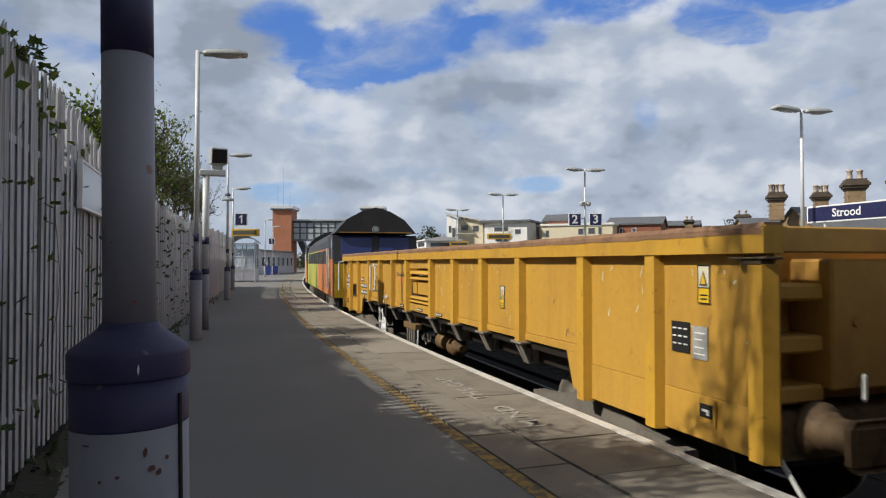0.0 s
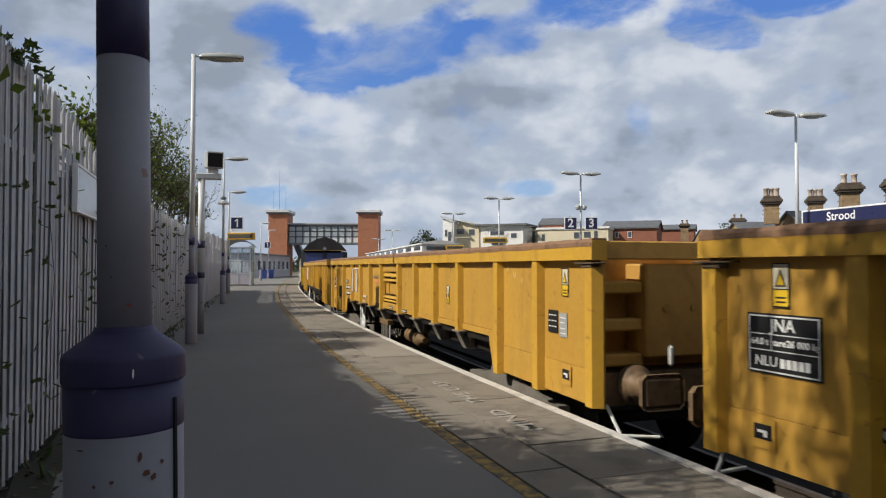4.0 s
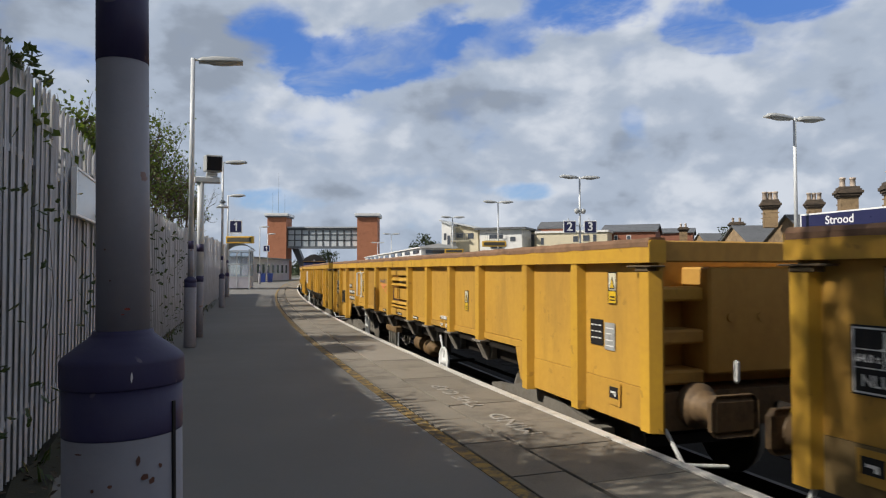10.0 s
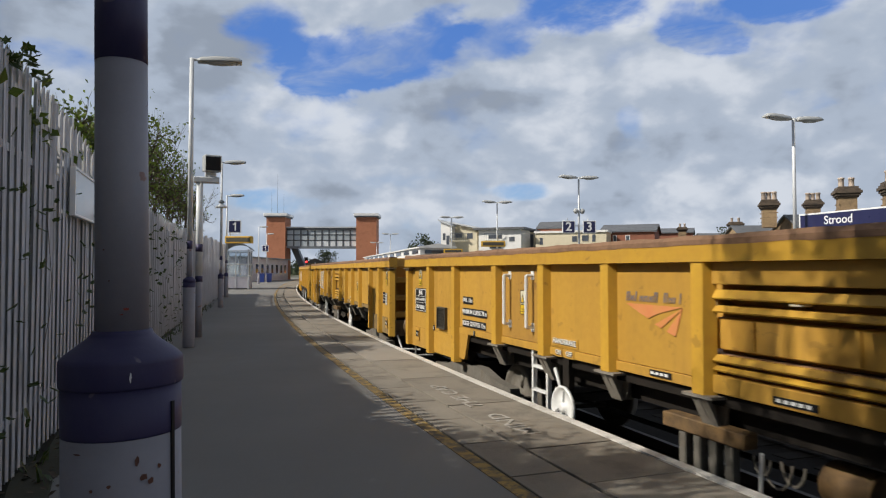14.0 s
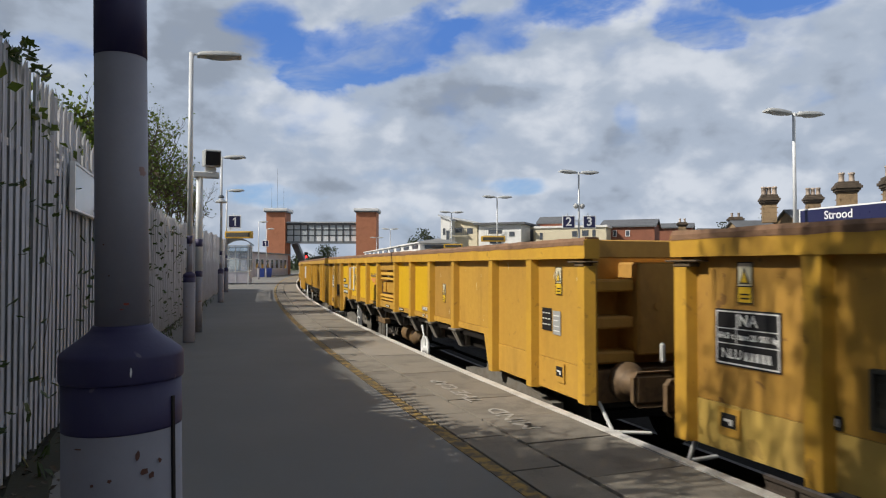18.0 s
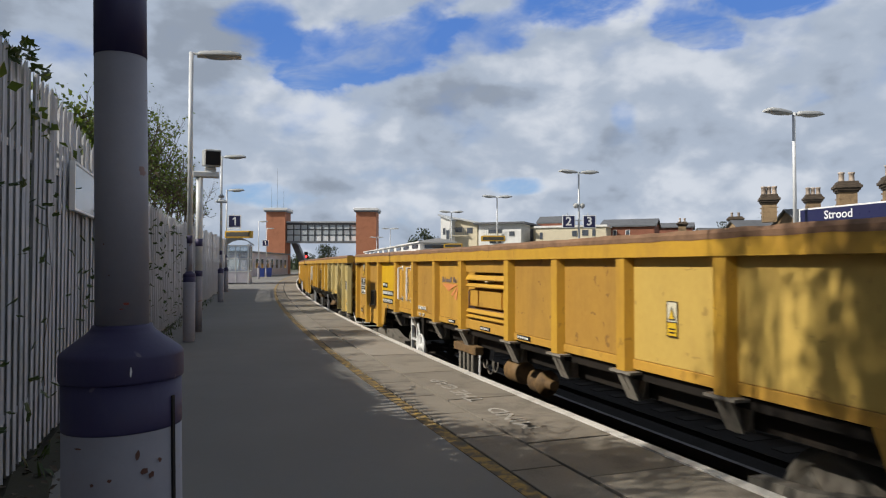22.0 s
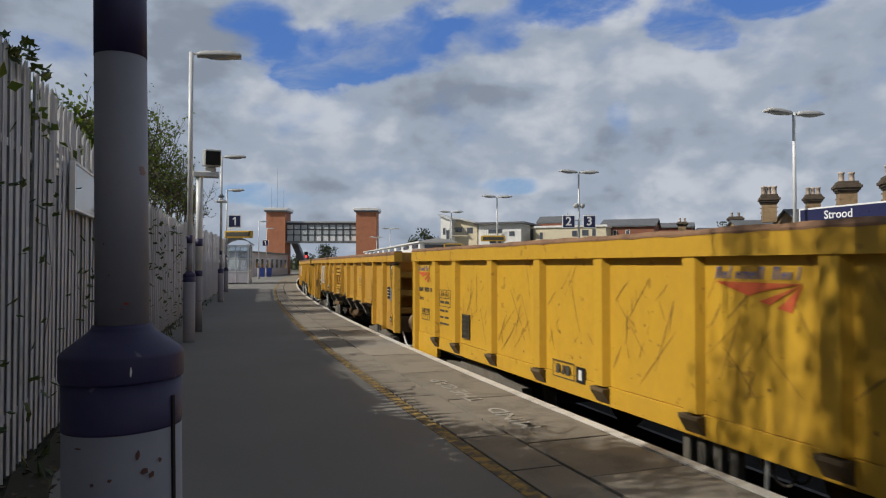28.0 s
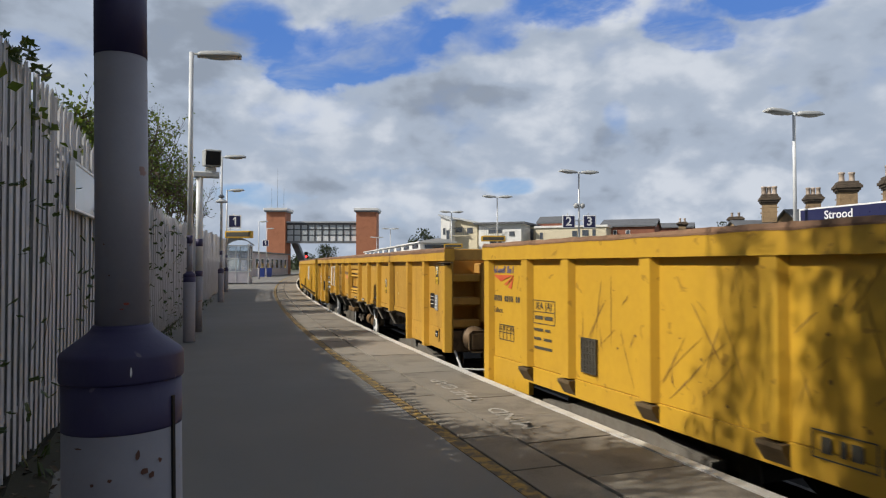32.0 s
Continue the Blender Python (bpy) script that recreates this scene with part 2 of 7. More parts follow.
M["black"] = surface("black_plate_paint", (0.012, 0.012, 0.014), (0.018, 0.018, 0.020), 0.6, 0, 20, 3, (0.04, 0.03, 0.02), 0.25, 0.46, 0.0, spec=0.25)
M["logo_blue"] = surface("faded_violet_blue_print", (0.17, 0.15, 0.17), (0.22, 0.18, 0.19), 0.6, 0, 30, 4, (0.45, 0.27, 0.06), 0.5, 0.46, 0)
M["logo_red"] = surface("faded_orange_red_print", (0.60, 0.20, 0.075), (0.62, 0.25, 0.09), 0.6, 0, 30, 4, (0.55, 0.30, 0.05), 0.5, 0.46, 0)
M["mark_blue"] = surface("violet_blue_print", (0.13, 0.13, 0.27), (0.17, 0.16, 0.29), 0.6, 0, 30, 4, (0.40, 0.26, 0.06), 0.3, 0.46, 0)
M["mark_red"] = surface("bright_red_print", (0.58, 0.10, 0.035), (0.52, 0.09, 0.03), 0.6, 0, 30, 4, (0.55, 0.30, 0.05), 0.25, 0.46, 0)
# grey tone stands for sky seen through the bridge, or the tower's shade
M["pale_pane"] = surface("sky_toned_bridge_glazing", (0.50, 0.54, 0.56), (0.42, 0.46, 0.49), 0.25, 0, 6, 0.8, None, 0, 0.46, 0)
M["bar_dirty"] = surface("dirty_cream_brown_steel", (0.30, 0.205, 0.085), (0.22, 0.145, 0.06), 0.65, 0, 12, 0.9, (0.09, 0.06, 0.03), 0.5, 0.46, 0.2, 30, 0.05, 0.5, 0.3)
M["buffer"] = surface("greasy_rusty_buffer_steel", (0.20, 0.125, 0.06), (0.13, 0.085, 0.05), 0.6, 0.2, 20, 3, (0.04, 0.03, 0.025), 0.6, 0.46, 0.2)
M["grey_plate"] = surface("grey_printed_plate", (0.30, 0.31, 0.31), (0.38, 0.38, 0.37), 0.5, 0, 40, 6, (0.12, 0.11, 0.10), 0.5, 0.46, 0.05)
M["sticker"] = surface("faded_white_sticker", (0.68, 0.64, 0.50), (0.60, 0.55, 0.40), 0.5, 0, 30, 3)
M["warn"] = surface("yellow_warning_sticker", (0.72, 0.46, 0.02), (0.66, 0.42, 0.02), 0.5, 0, 30, 3, None, 0, 0.46, 0)
M["mesh_dark"] = surface("dark_wire_grille", (0.07, 0.065, 0.055), (0.10, 0.09, 0.07), 0.6, 0.3, 40, 4, None, 0, 0.46, 0.2)
M["drum"] = surface("grimy_ochre_drum_paint", (0.22, 0.125, 0.045), (0.13, 0.080, 0.035), 0.7, 0, 14, 2.0, (0.05, 0.033, 0.02), 0.6, 0.42, 0.2)
M["rail_steel"] = surface("dull_brown_running_rail", (0.07, 0.054, 0.042), (0.045, 0.036, 0.03), 0.6, 0.2, 30, 3, (0.04, 0.03, 0.022), 0.4, 0.46, 0.1)
M["bar_dark"] = surface("dark_brown_bar_steel", (0.12, 0.082, 0.042), (0.075, 0.052, 0.03), 0.7, 0, 16, 1.6, (0.24, 0.16, 0.06), 0.4, 0.5, 0.2)
M["gusset"] = surface("dusty_grey_gusset_steel", (0.25, 0.225, 0.19), (0.18, 0.16, 0.135), 0.75, 0, 16, 2.0, (0.06, 0.045, 0.03), 0.45, 0.46, 0.2)
M["scratch"] = surface("rust_scratch", (0.16, 0.085, 0.025), (0.25, 0.14, 0.03), 0.7, 0, 30, 4, None, 0, 0.46, 0)

M["asphalt"] = surface("worn_platform_asphalt", (0.155, 0.149, 0.141), (0.212, 0.203, 0.190), 0.85, 0, 90, 0.35, (0.20, 0.186, 0.166), 0.4, 0.46, 0.6, 220)
M["slab"] = surface("dusty_concrete_paving", (0.235, 0.208, 0.170), (0.175, 0.155, 0.127), 0.85, 0, 60, 0.8, (0.095, 0.082, 0.068), 0.5, 0.46, 0.5, 160, 0.16)
M["slab_pale"] = surface("pale_repaired_concrete", (0.28, 0.25, 0.21), (0.225, 0.20, 0.17), 0.85, 0, 60, 0.8, (0.22, 0.19, 0.16), 0.3, 0.46, 0.4, 160)
M["edge_white"] = surface("worn_white_edge_paint", (0.66, 0.64, 0.60), (0.52, 0.50, 0.46), 0.7, 0, 30, 1.5, (0.25, 0.23, 0.20), 0.5, 0.46, 0.3)
M["line_yellow"] = surface("worn_yellow_line_paint", (0.40, 0.25, 0.045), (0.31, 0.195, 0.045), 0.75, 0, 40, 3.5, (0.095, 0.085, 0.075), 0.92, 0.36, 0.3)
M["mark_white"] = surface("worn_white_ground_letters", (0.40, 0.38, 0.35), (0.30, 0.28, 0.25), 0.75, 0, 40, 3, (0.19, 0.17, 0.14), 0.85, 0.44, 0.2)
M["brick_dark"] = surface("sooty_platform_brick", (0.10, 0.075, 0.06), (0.07, 0.055, 0.045), 0.9, 0, 30, 1.2, (0.03, 0.027, 0.024), 0.5, 0.46, 0.5)
# ballast and sleepers: the shade below the train is put into their colour
M["ballast"] = surface("shade_black_ballast", (0.024, 0.021, 0.018), (0.015, 0.013, 0.012), 0.95, 0, 26, 0.8, (0.02, 0.017, 0.014), 0.5, 0.46, 1.0, 40, spec=0.08)
M["sleeper"] = surface("shade_dark_sleeper", (0.034, 0.030, 0.026), (0.024, 0.021, 0.018), 0.9, 0, 40, 2, (0.03, 0.025, 0.02), 0.4, 0.46, 0.3, spec=0.08)
# soil colour darkened, so that gaps between the pales look shaded
M["soil"] = surface("weedy_soil", (0.024, 0.022, 0.014), (0.036, 0.034, 0.018), 0.95, 0, 22, 0.5, (0.045, 0.07, 0.022), 0.5, 0.46, 0.8, 50)
M["far_ground"] = surface("distant_town_ground", (0.09, 0.095, 0.06), (0.13, 0.125, 0.10), 0.95, 0, 1.2, 0.02, (0.06, 0.08, 0.03), 0.4, 0.46, 0)
M["fence"] = surface("white_powder_coated_steel", (0.64, 0.64, 0.68), (0.54, 0.54, 0.58), 0.45, 0, 16, 1.2, (0.20, 0.20, 0.16), 0.50, 0.46, 0.1, 40, 0.08, 0.3)
M["pole_white"] = surface("pale_lilac_grey_paint", (0.285, 0.275, 0.305), (0.235, 0.225, 0.255), 0.55, 0, 18, 2.0, (0.30, 0.28, 0.28), 0.3, 0.46, 0.12, 50, 0, 0.3, 0.5, (0.22, 0.10, 0.07), 0.8)
M["pole_blue"] = surface("dark_violet_blue_paint", (0.026, 0.021, 0.072), (0.038, 0.031, 0.094), 0.55, 0, 18, 2.0, (0.10, 0.09, 0.14), 0.3, 0.46, 0.12, 50, 0, 0.3, 0.5, (0.25, 0.22, 0.24), 0.35)
M["chip"] = surface("bare_rusty_chip", (0.16, 0.065, 0.04), (0.10, 0.05, 0.04), 0.8, 0, 60, 10, None, 0, 0.46, 0.2)
M["chip_red"] = surface("red_primer_chip", (0.34, 0.07, 0.045), (0.24, 0.05, 0.035), 0.7, 0, 60, 10)
M["lamp_white"] = surface("white_lamp_column_paint", (0.70, 0.72, 0.74), (0.62, 0.64, 0.66), 0.35, 0, 16, 2.0, (0.45, 0.44, 0.42), 0.25, 0.46, 0.08)
M["lamp_grey"] = surface("grey_lamp_housing", (0.46, 0.47, 0.47), (0.38, 0.39, 0.39), 0.45, 0, 20, 3, None, 0, 0.46, 0.05)
M["diffuser"] = surface("milky_lamp_cover", (0.34, 0.36, 0.38), (0.42, 0.44, 0.46), 0.2, 0, 20, 5, None, 0, 0.46, 0)
M["sign_navy"] = surface("navy_sign_enamel", (0.018, 0.020, 0.070), (0.024, 0.026, 0.085), 0.3, 0, 10, 1, None, 0, 0.46, 0)
M["sign_white"] = surface("white_sign_enamel", (0.80, 0.80, 0.80), (0.76, 0.76, 0.76), 0.3, 0, 10, 1, None, 0, 0.46, 0)
# pale blue of the reflected sky is put into the board's own colour
M["board"] = surface("sky_toned_notice_board", (0.62, 0.68, 0.74), (0.52, 0.60, 0.68), 0.2, 0, 6, 1.2, None, 0, 0.46, 0)
M["amber"] = surface("yellow_display_casing", (0.66, 0.40, 0.04), (0.58, 0.34, 0.04), 0.45, 0, 20, 3, None, 0, 0.46, 0)
M["lilac"] = surface("pale_lilac_wall_paint", (0.60, 0.58, 0.64), (0.52, 0.50, 0.56), 0.6, 0, 12, 0.6, (0.2, 0.19, 0.2), 0.3, 0.46, 0.1)
M["pane"] = surface("dark_window_glass", (0.05, 0.06, 0.075), (0.09, 0.10, 0.12), 0.08, 0, 4, 0.6, None, 0, 0.46, 0, spec=0.9)
# opaque white; on the bridge it paints sun coming through the glazing
M["pane_pale"] = surface("bright_pale_panel", (0.80, 0.82, 0.83), (0.74, 0.76, 0.78), 0.3, 0, 4, 0.6, None, 0, 0.46, 0, through_light=0.0)
M["blue_bin"] = surface("blue_plastic", (0.03, 0.06, 0.28), (0.04, 0.08, 0.32), 0.4, 0, 10, 1)
M["tower_brick"] = surface("orange_red_cladding", (0.47, 0.19, 0.10), (0.41, 0.16, 0.085), 0.7, 0, 14, 0.5, (0.22, 0.08, 0.04), 0.3, 0.46, 0.2)
M["bridge_dark"] = surface("dark_grey_bridge_frame", (0.055, 0.060, 0.066), (0.040, 0.044, 0.05), 0.5, 0, 10, 0.5, None, 0, 0.46, 0.05)
M["bridge_grey"] = surface("grey_bridge_steel", (0.20, 0.22, 0.24), (0.15, 0.165, 0.18), 0.5, 0, 10, 0.5, None, 0, 0.46, 0.05)
M["render_white"] = surface("white_house_render", (0.80, 0.79, 0.77), (0.74, 0.73, 0.71), 0.8, 0, 8, 0.3, (0.45, 0.43, 0.40), 0.25, 0.46, 0.1)
M["render_cream"] = surface("cream_house_render", (0.70, 0.62, 0.46), (0.63, 0.56, 0.41), 0.8, 0, 8, 0.3, (0.36, 0.31, 0.24), 0.25, 0.46, 0.1)
M["house_brick"] = surface("red_brown_house_brick", (0.30, 0.115, 0.07), (0.23, 0.09, 0.055), 0.85, 0, 10, 0.5, (0.14, 0.07, 0.05), 0.3, 0.46, 0.2)
M["stack_brick"] = surface("yellow_brown_stock_brick", (0.34, 0.235, 0.13), (0.21, 0.145, 0.085), 0.9, 0, 12, 0.8, (0.07, 0.05, 0.04), 0.5, 0.46, 0.4, 20, 0.35)
M["stack_dark"] = surface("sooty_brick_corbel", (0.115, 0.085, 0.06), (0.075, 0.058, 0.045), 0.9, 0, 12, 0.9, (0.04, 0.033, 0.03), 0.5, 0.46, 0.4, 20, 0.2)
M["pot"] = surface("weathered_clay_pot", (0.55, 0.46, 0.38), (0.40, 0.31, 0.25), 0.8, 0, 14, 2.5, (0.08, 0.06, 0.05), 0.5, 0.46, 0.2, 40, 0.3)
M["slate"] = surface("grey_roof_slate", (0.10, 0.105, 0.115), (0.14, 0.145, 0.155), 0.6, 0, 8, 0.6, (0.06, 0.06, 0.06), 0.4, 0.46, 0.2)
M["roof_pale"] = surface("pale_metal_roof", (0.52, 0.54, 0.56), (0.45, 0.47, 0.49), 0.45, 0, 8, 0.4, None, 0, 0.46, 0.05)
M["bark"] = surface("grey_brown_bark", (0.10, 0.075, 0.05), (0.065, 0.05, 0.035), 0.95, 0, 20, 4, None, 0, 0.46, 0.6, 60)
M["leaf"] = surface("green_bramble_leaf", (0.070, 0.105, 0.022), (0.036, 0.058, 0.015), 0.5, 0, 8, 1.5, (0.15, 0.16, 0.03), 0.5, 0.46, 0, through_light=0.38)
M["leaf_dark"] = surface("dark_ivy_leaf", (0.028, 0.050, 0.018), (0.045, 0.070, 0.022), 0.4, 0, 8, 3, None, 0, 0.46, 0, by_thing=0.5, through_light=0.15)
M["far_leaf"] = surface("dark_far_foliage", (0.030, 0.045, 0.020), (0.05, 0.068, 0.028), 0.8, 0, 3, 0.4, None, 0, 0.46, 0)
M["loco_orange"] = surface("orange_locomotive_paint", (0.62, 0.20, 0.045), (0.54, 0.17, 0.04), 0.35, 0, 10, 0.7, (0.25, 0.10, 0.04), 0.3, 0.46, 0.05)
M["loco_green"] = surface("lime_yellow_locomotive_paint", (0.50, 0.52, 0.06), (0.44, 0.46, 0.06), 0.35, 0, 10, 0.7, (0.25, 0.22, 0.05), 0.3, 0.46, 0.05)
M["loco_black"] = surface("black_locomotive_paint", (0.022, 0.021, 0.022), (0.035, 0.033, 0.032), 0.45, 0, 10, 0.7, (0.07, 0.06, 0.05), 0.3, 0.46, 0.05)
M["loco_glass"] = surface("blue_tinted_cab_glass", (0.020, 0.030, 0.12), (0.028, 0.040, 0.15), 0.08, 0, 3, 0.5, None, 0, 0.46, 0, spec=0.8)
M["clear"] = glass("clear_shelter_glass", (0.82, 0.87, 0.90), 0.04, 0.9)
M["signal_red"] = None
m = bpy.data.materials.new("red_signal_light")
m.use_nodes = True
m.node_tree.nodes["Principled BSDF"].inputs["Base Color"].default_value = (0.5, 0.01, 0.01, 1)
m.node_tree.nodes["Principled BSDF"].inputs["Emission Color"].default_value = (1.0, 0.03, 0.03, 1)
m.node_tree.nodes["Principled BSDF"].inputs["Emission Strength"].default_value = 6.0
M["signal_red"] = m

# ---------------------------------------------------------------- mesh helpers


def box(bm, x0, x1, y0, y1, z0, z1, m=None):
    vs = [bm.verts.new(v) for v in ((x0, y0, z0), (x1, y0, z0), (x1, y1, z0), (x0, y1, z0), (x0, y0, z1), (x1, y0, z1), (x1, y1, z1), (x0, y1, z1))]
    for f in ((3, 2, 1, 0), (4, 5, 6, 7), (0, 1, 5, 4), (1, 2, 6, 5), (2, 3, 7, 6), (3, 0, 4, 7)):
        bm.faces.new([vs[i] for i in f])
    if m is not None:
        for v in vs:
            v.co = m @ v.co
    return vs


def soft_box(bm, x0, x1, y0, y1, z0, z1, r=0.01):
    """A box whose edges are chamfered."""
    tmp = bmesh.new()
    box(tmp, x0, x1, y0, y1, z0, z1)
    bmesh.ops.bevel(tmp, geom=tmp.edges[:], offset=r, segments=1, affect="EDGES")
    merge(bm, tmp)


def merge(bm, tmp, m=None):
    new_verts = {v: bm.verts.new(m @ v.co if m is not None else v.co) for v in tmp.verts}
    for f in tmp.faces:
        bm.faces.new([new_verts[v] for v in f.verts])
    tmp.free()


def tube(bm, a, b, r0, r1=None, n=12, caps=True):
    a, b = Vector(a), Vector(b)
    r1 = r0 if r1 is None else r1
    d = (b - a).normalized()
    u = d.orthogonal().normalized()
    w = d.cross(u)
    rings = []
    for c, r in ((a, r0), (b, r1)):
        rings.append([bm.verts.new(c + r * (math.cos(2 * math.pi * i / n) * u + math.sin(2 * math.pi * i / n) * w)) for i in range(n)])
    for i in range(n):
        j = (i + 1) % n
        bm.faces.new((rings[0][i], rings[0][j], rings[1][j], rings[1][i]))
    if caps:
        bm.faces.new(rings[0][::-1])
        bm.faces.new(rings[1])


def turned(bm, prof, n=24, x=0.0, y=0.0):
    """A body of revolution about z from (radius, height) pairs."""
    rings = [[bm.verts.new((x + r * math.cos(2 * math.pi * i / n), y + r * math.sin(2 * math.pi * i / n), z)) for i in range(n)] for r, z in prof]
    for a, b in zip(rings, rings[1:]):
        for i in range(n):
            j = (i + 1) % n
            bm.faces.new((a[i], a[j], b[j], b[i]))
    bm.faces.new(rings[0][::-1])
    bm.faces.new(rings[-1])


def prism(bm, pts, axis, lo, hi):
    """A flat outline of two coordinates, drawn out along axis ('x', 'y' or 'z') from lo to hi."""
    def at(p, h):
        return {"x": (h, p[0], p[1]), "y": (p[0], h, p[1]), "z": (p[0], p[1], h)}[axis]
    a = [bm.verts.new(at(p, lo)) for p in pts]
    b = [bm.verts.new(at(p, hi)) for p in pts]
    n = len(pts)
    for i in range(n):
        bm.faces.new((a[i], a[(i + 1) % n], b[(i + 1) % n], b[i]))
    bm.faces.new(a[::-1])
    bm.faces.new(b)


def done(bm, name, material, smooth=False):
    bmesh.ops.recalc_face_normals(bm, faces=bm.faces[:])
    me = bpy.data.meshes.new(name)
    bm.to_mesh(me)
    bm.free()
    me.materials.append(material)
    if smooth:
        for p in me.polygons:
            p.use_smooth = len(p.vertices) == 4
    return me


def part(name, bm, material, parent, label="", at=None, smooth=False):
    me = bm if isinstance(bm, bpy.types.Mesh) else done(bm, name, material, smooth)
    ob = new(name, me)
    ob.parent = parent
    if at is not None:
        ob.matrix_basis = at
    if label:
        tagged(ob, label)
    return ob


def thing(name, m, label, category, group="", kind=""):
    ob = new(name)
    ob.empty_display_size = 0.2
    ob.matrix_basis = m
    return tagged(ob, label, category, group, kind)


def structure(name, bm, material, label, category="", smooth=False):
    return tagged(new(name, done(bm, name, material, smooth)), label, category or name.split("_")[0], "", "structure")


def letters(text, size, material, name="lettering", thick=0.002, bold=0.0, width=1.0):
    """Lettering as a mesh in the xy plane, centred."""
    cu = bpy.data.curves.new(name, "FONT")
    cu.body, cu.size, cu.align_x, cu.align_y, cu.extrude, cu.offset = text, size, "CENTER", "CENTER", thick, bold
    cu.resolution_u = 3
    ob = bpy.data.objects.new(name, cu)
    scene.collection.objects.link(ob)
    me = bpy.data.meshes.new_from_object(ob.evaluated_get(bpy.context.evaluated_depsgraph_get()))
    bpy.data.objects.remove(ob)
    bpy.data.curves.remove(cu)
    if width != 1.0:
        for v in me.vertices:
            v.co.x *= width
    me.materials.clear()
    me.materials.append(material)
    return me


def bars(rows, material, name="lettering", thick=0.002):
    """Plain bars in place of small writing: (x0, x1, y0, y1) in the xy plane."""
    bm = bmesh.new()
    for x0, x1, y0, y1 in rows:
        box(bm, x0, x1, y0, y1, -thick, thick)
    return done(bm, name, material)


# ---------------------------------------------------------------- the line of the track
CURVE = (3.6497, -0.1588, -8.8216, 38.0)
RAIL = -0.76          # rail top
TRACK = 1.48          # from the platform's edge to the middle of the near track


def edge_x(y):
    a, b, c, l = CURVE
    return a + b * y + c * (1 - math.exp(-y / l)) if y >= 0 else a + (b + c / l) * y


LINE, run, step = [], 0.0, 0.5
y = -300.0
while y <= 420:
    LINE.append((edge_x(y), y))
    y += step
ARC = [0.0]
for p, q in zip(LINE, LINE[1:]):
    ARC.append(ARC[-1] + math.dist(p, q))
zero = ARC[int(300 / step)]
ARC = np.array([a - zero for a in ARC])
LX, LY = np.array([p[0] for p in LINE]), np.array([p[1] for p in LINE])


def on_line(s, off=0.0):
    """The point s metres along the platform's edge, off metres to its right, and the heading there."""
    x, y = float(np.interp(s, ARC, LX)), float(np.interp(s, ARC, LY))
    x1, y1 = float(np.interp(s + 0.5, ARC, LX)), float(np.interp(s + 0.5, ARC, LY))
    d = Vector((x1 - x, y1 - y)).normalized()
    return Vector((x + d.y * off, y - d.x * off)), d


def along(s, off=0.0, z=0.0):
    """A pose s metres along the line: x to the right of it, y along it."""
    p, d = on_line(s, off)
    return Matrix.Translation((p.x, p.y, z)) @ Matrix.Rotation(math.atan2(d.y, d.x) - math.pi / 2, 4, "Z")


def ribbon(bm, s0, s1, outline, ds=2.0):
    """Draw a closed outline of (offset, z) along the line."""
    n = max(1, round((s1 - s0) / ds))
    rings = []
    for i in range(n + 1):
        s = s0 + (s1 - s0) * i / n
        ring = []
        for o, z in outline:
            p, _ = on_line(s, o)
            ring.append(bm.verts.new((p.x, p.y, z)))
        rings.append(ring)
    k = len(outline)
    for a, b in zip(rings, rings[1:]):
        for i in range(k):
            bm.faces.new((a[i], a[(i + 1) % k], b[(i + 1) % k], b[i]))
    bm.faces.new(rings[0])
    bm.faces.new(rings[-1][::-1])

# ---------------------------------------------------------------- ground, platforms, tracks
FENCE = -4.53         # the fence's distance from the platform's edge

bm = bmesh.new()
box(bm, -2500, 2500, -2500, 2500, RAIL - 1.2, RAIL - 0.62)
structure("ground", bm, M["far_ground"], "flat town ground reaching the horizon", "ground")

# near-black bed, its colour standing in for shade under the wagons
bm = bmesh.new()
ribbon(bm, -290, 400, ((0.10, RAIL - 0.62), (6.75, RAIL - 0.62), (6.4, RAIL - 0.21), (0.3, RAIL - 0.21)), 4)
structure("track_bed", bm, M["ballast"], "ballast bed between two platforms, shade put into its near-black colour", "ballast")

bm = bmesh.new()
ribbon(bm, -60, 43, ((-1.345, -0.5), (FENCE, -0.5), (FENCE, -0.004), (-1.345, 0.0)), 1.5)
ribbon(bm, 43, 135, ((-1.345, -0.5), (-14, -0.5), (-14, -0.004), (-1.345, 0.0)), 1.5)
platform = structure("platform", bm, M["asphalt"], "dark grey worn asphalt platform surface", "platform")
bm = bmesh.new()
ribbon(bm, -60, 135, ((-0.30, RAIL - 0.6), (-0.02, RAIL - 0.6), (-0.02, -0.07), (-0.30, -0.07)), 1.5)
structure("platform_wall", bm, M["brick_dark"], "sooty brick wall below the platform edge", "wall")
bm = bmesh.new()
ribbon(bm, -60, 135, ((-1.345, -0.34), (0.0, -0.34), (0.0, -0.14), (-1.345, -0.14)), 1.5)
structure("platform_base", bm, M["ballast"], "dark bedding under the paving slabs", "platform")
# bank raised close behind the pales, an addition that keeps light out
bm = bmesh.new()
ribbon(bm, -60, 43, ((-80, RAIL - 0.7), (FENCE + 0.15, RAIL - 0.7), (FENCE + 0.15, -0.01), (FENCE - 0.12, 0.02), (FENCE - 0.46, 2.28), (FENCE - 1.0, 2.40), (FENCE - 14, 2.5), (-80, 1.4)), 4)
structure("bank", bm, M["soil"], "weedy earth bank added behind the fence to block light", "ground")

bm = bmesh.new()
ribbon(bm, -60, 135, ((-1.462, -0.02), (-1.350, -0.02), (-1.350, 0.005), (-1.462, 0.005)), 1.0)
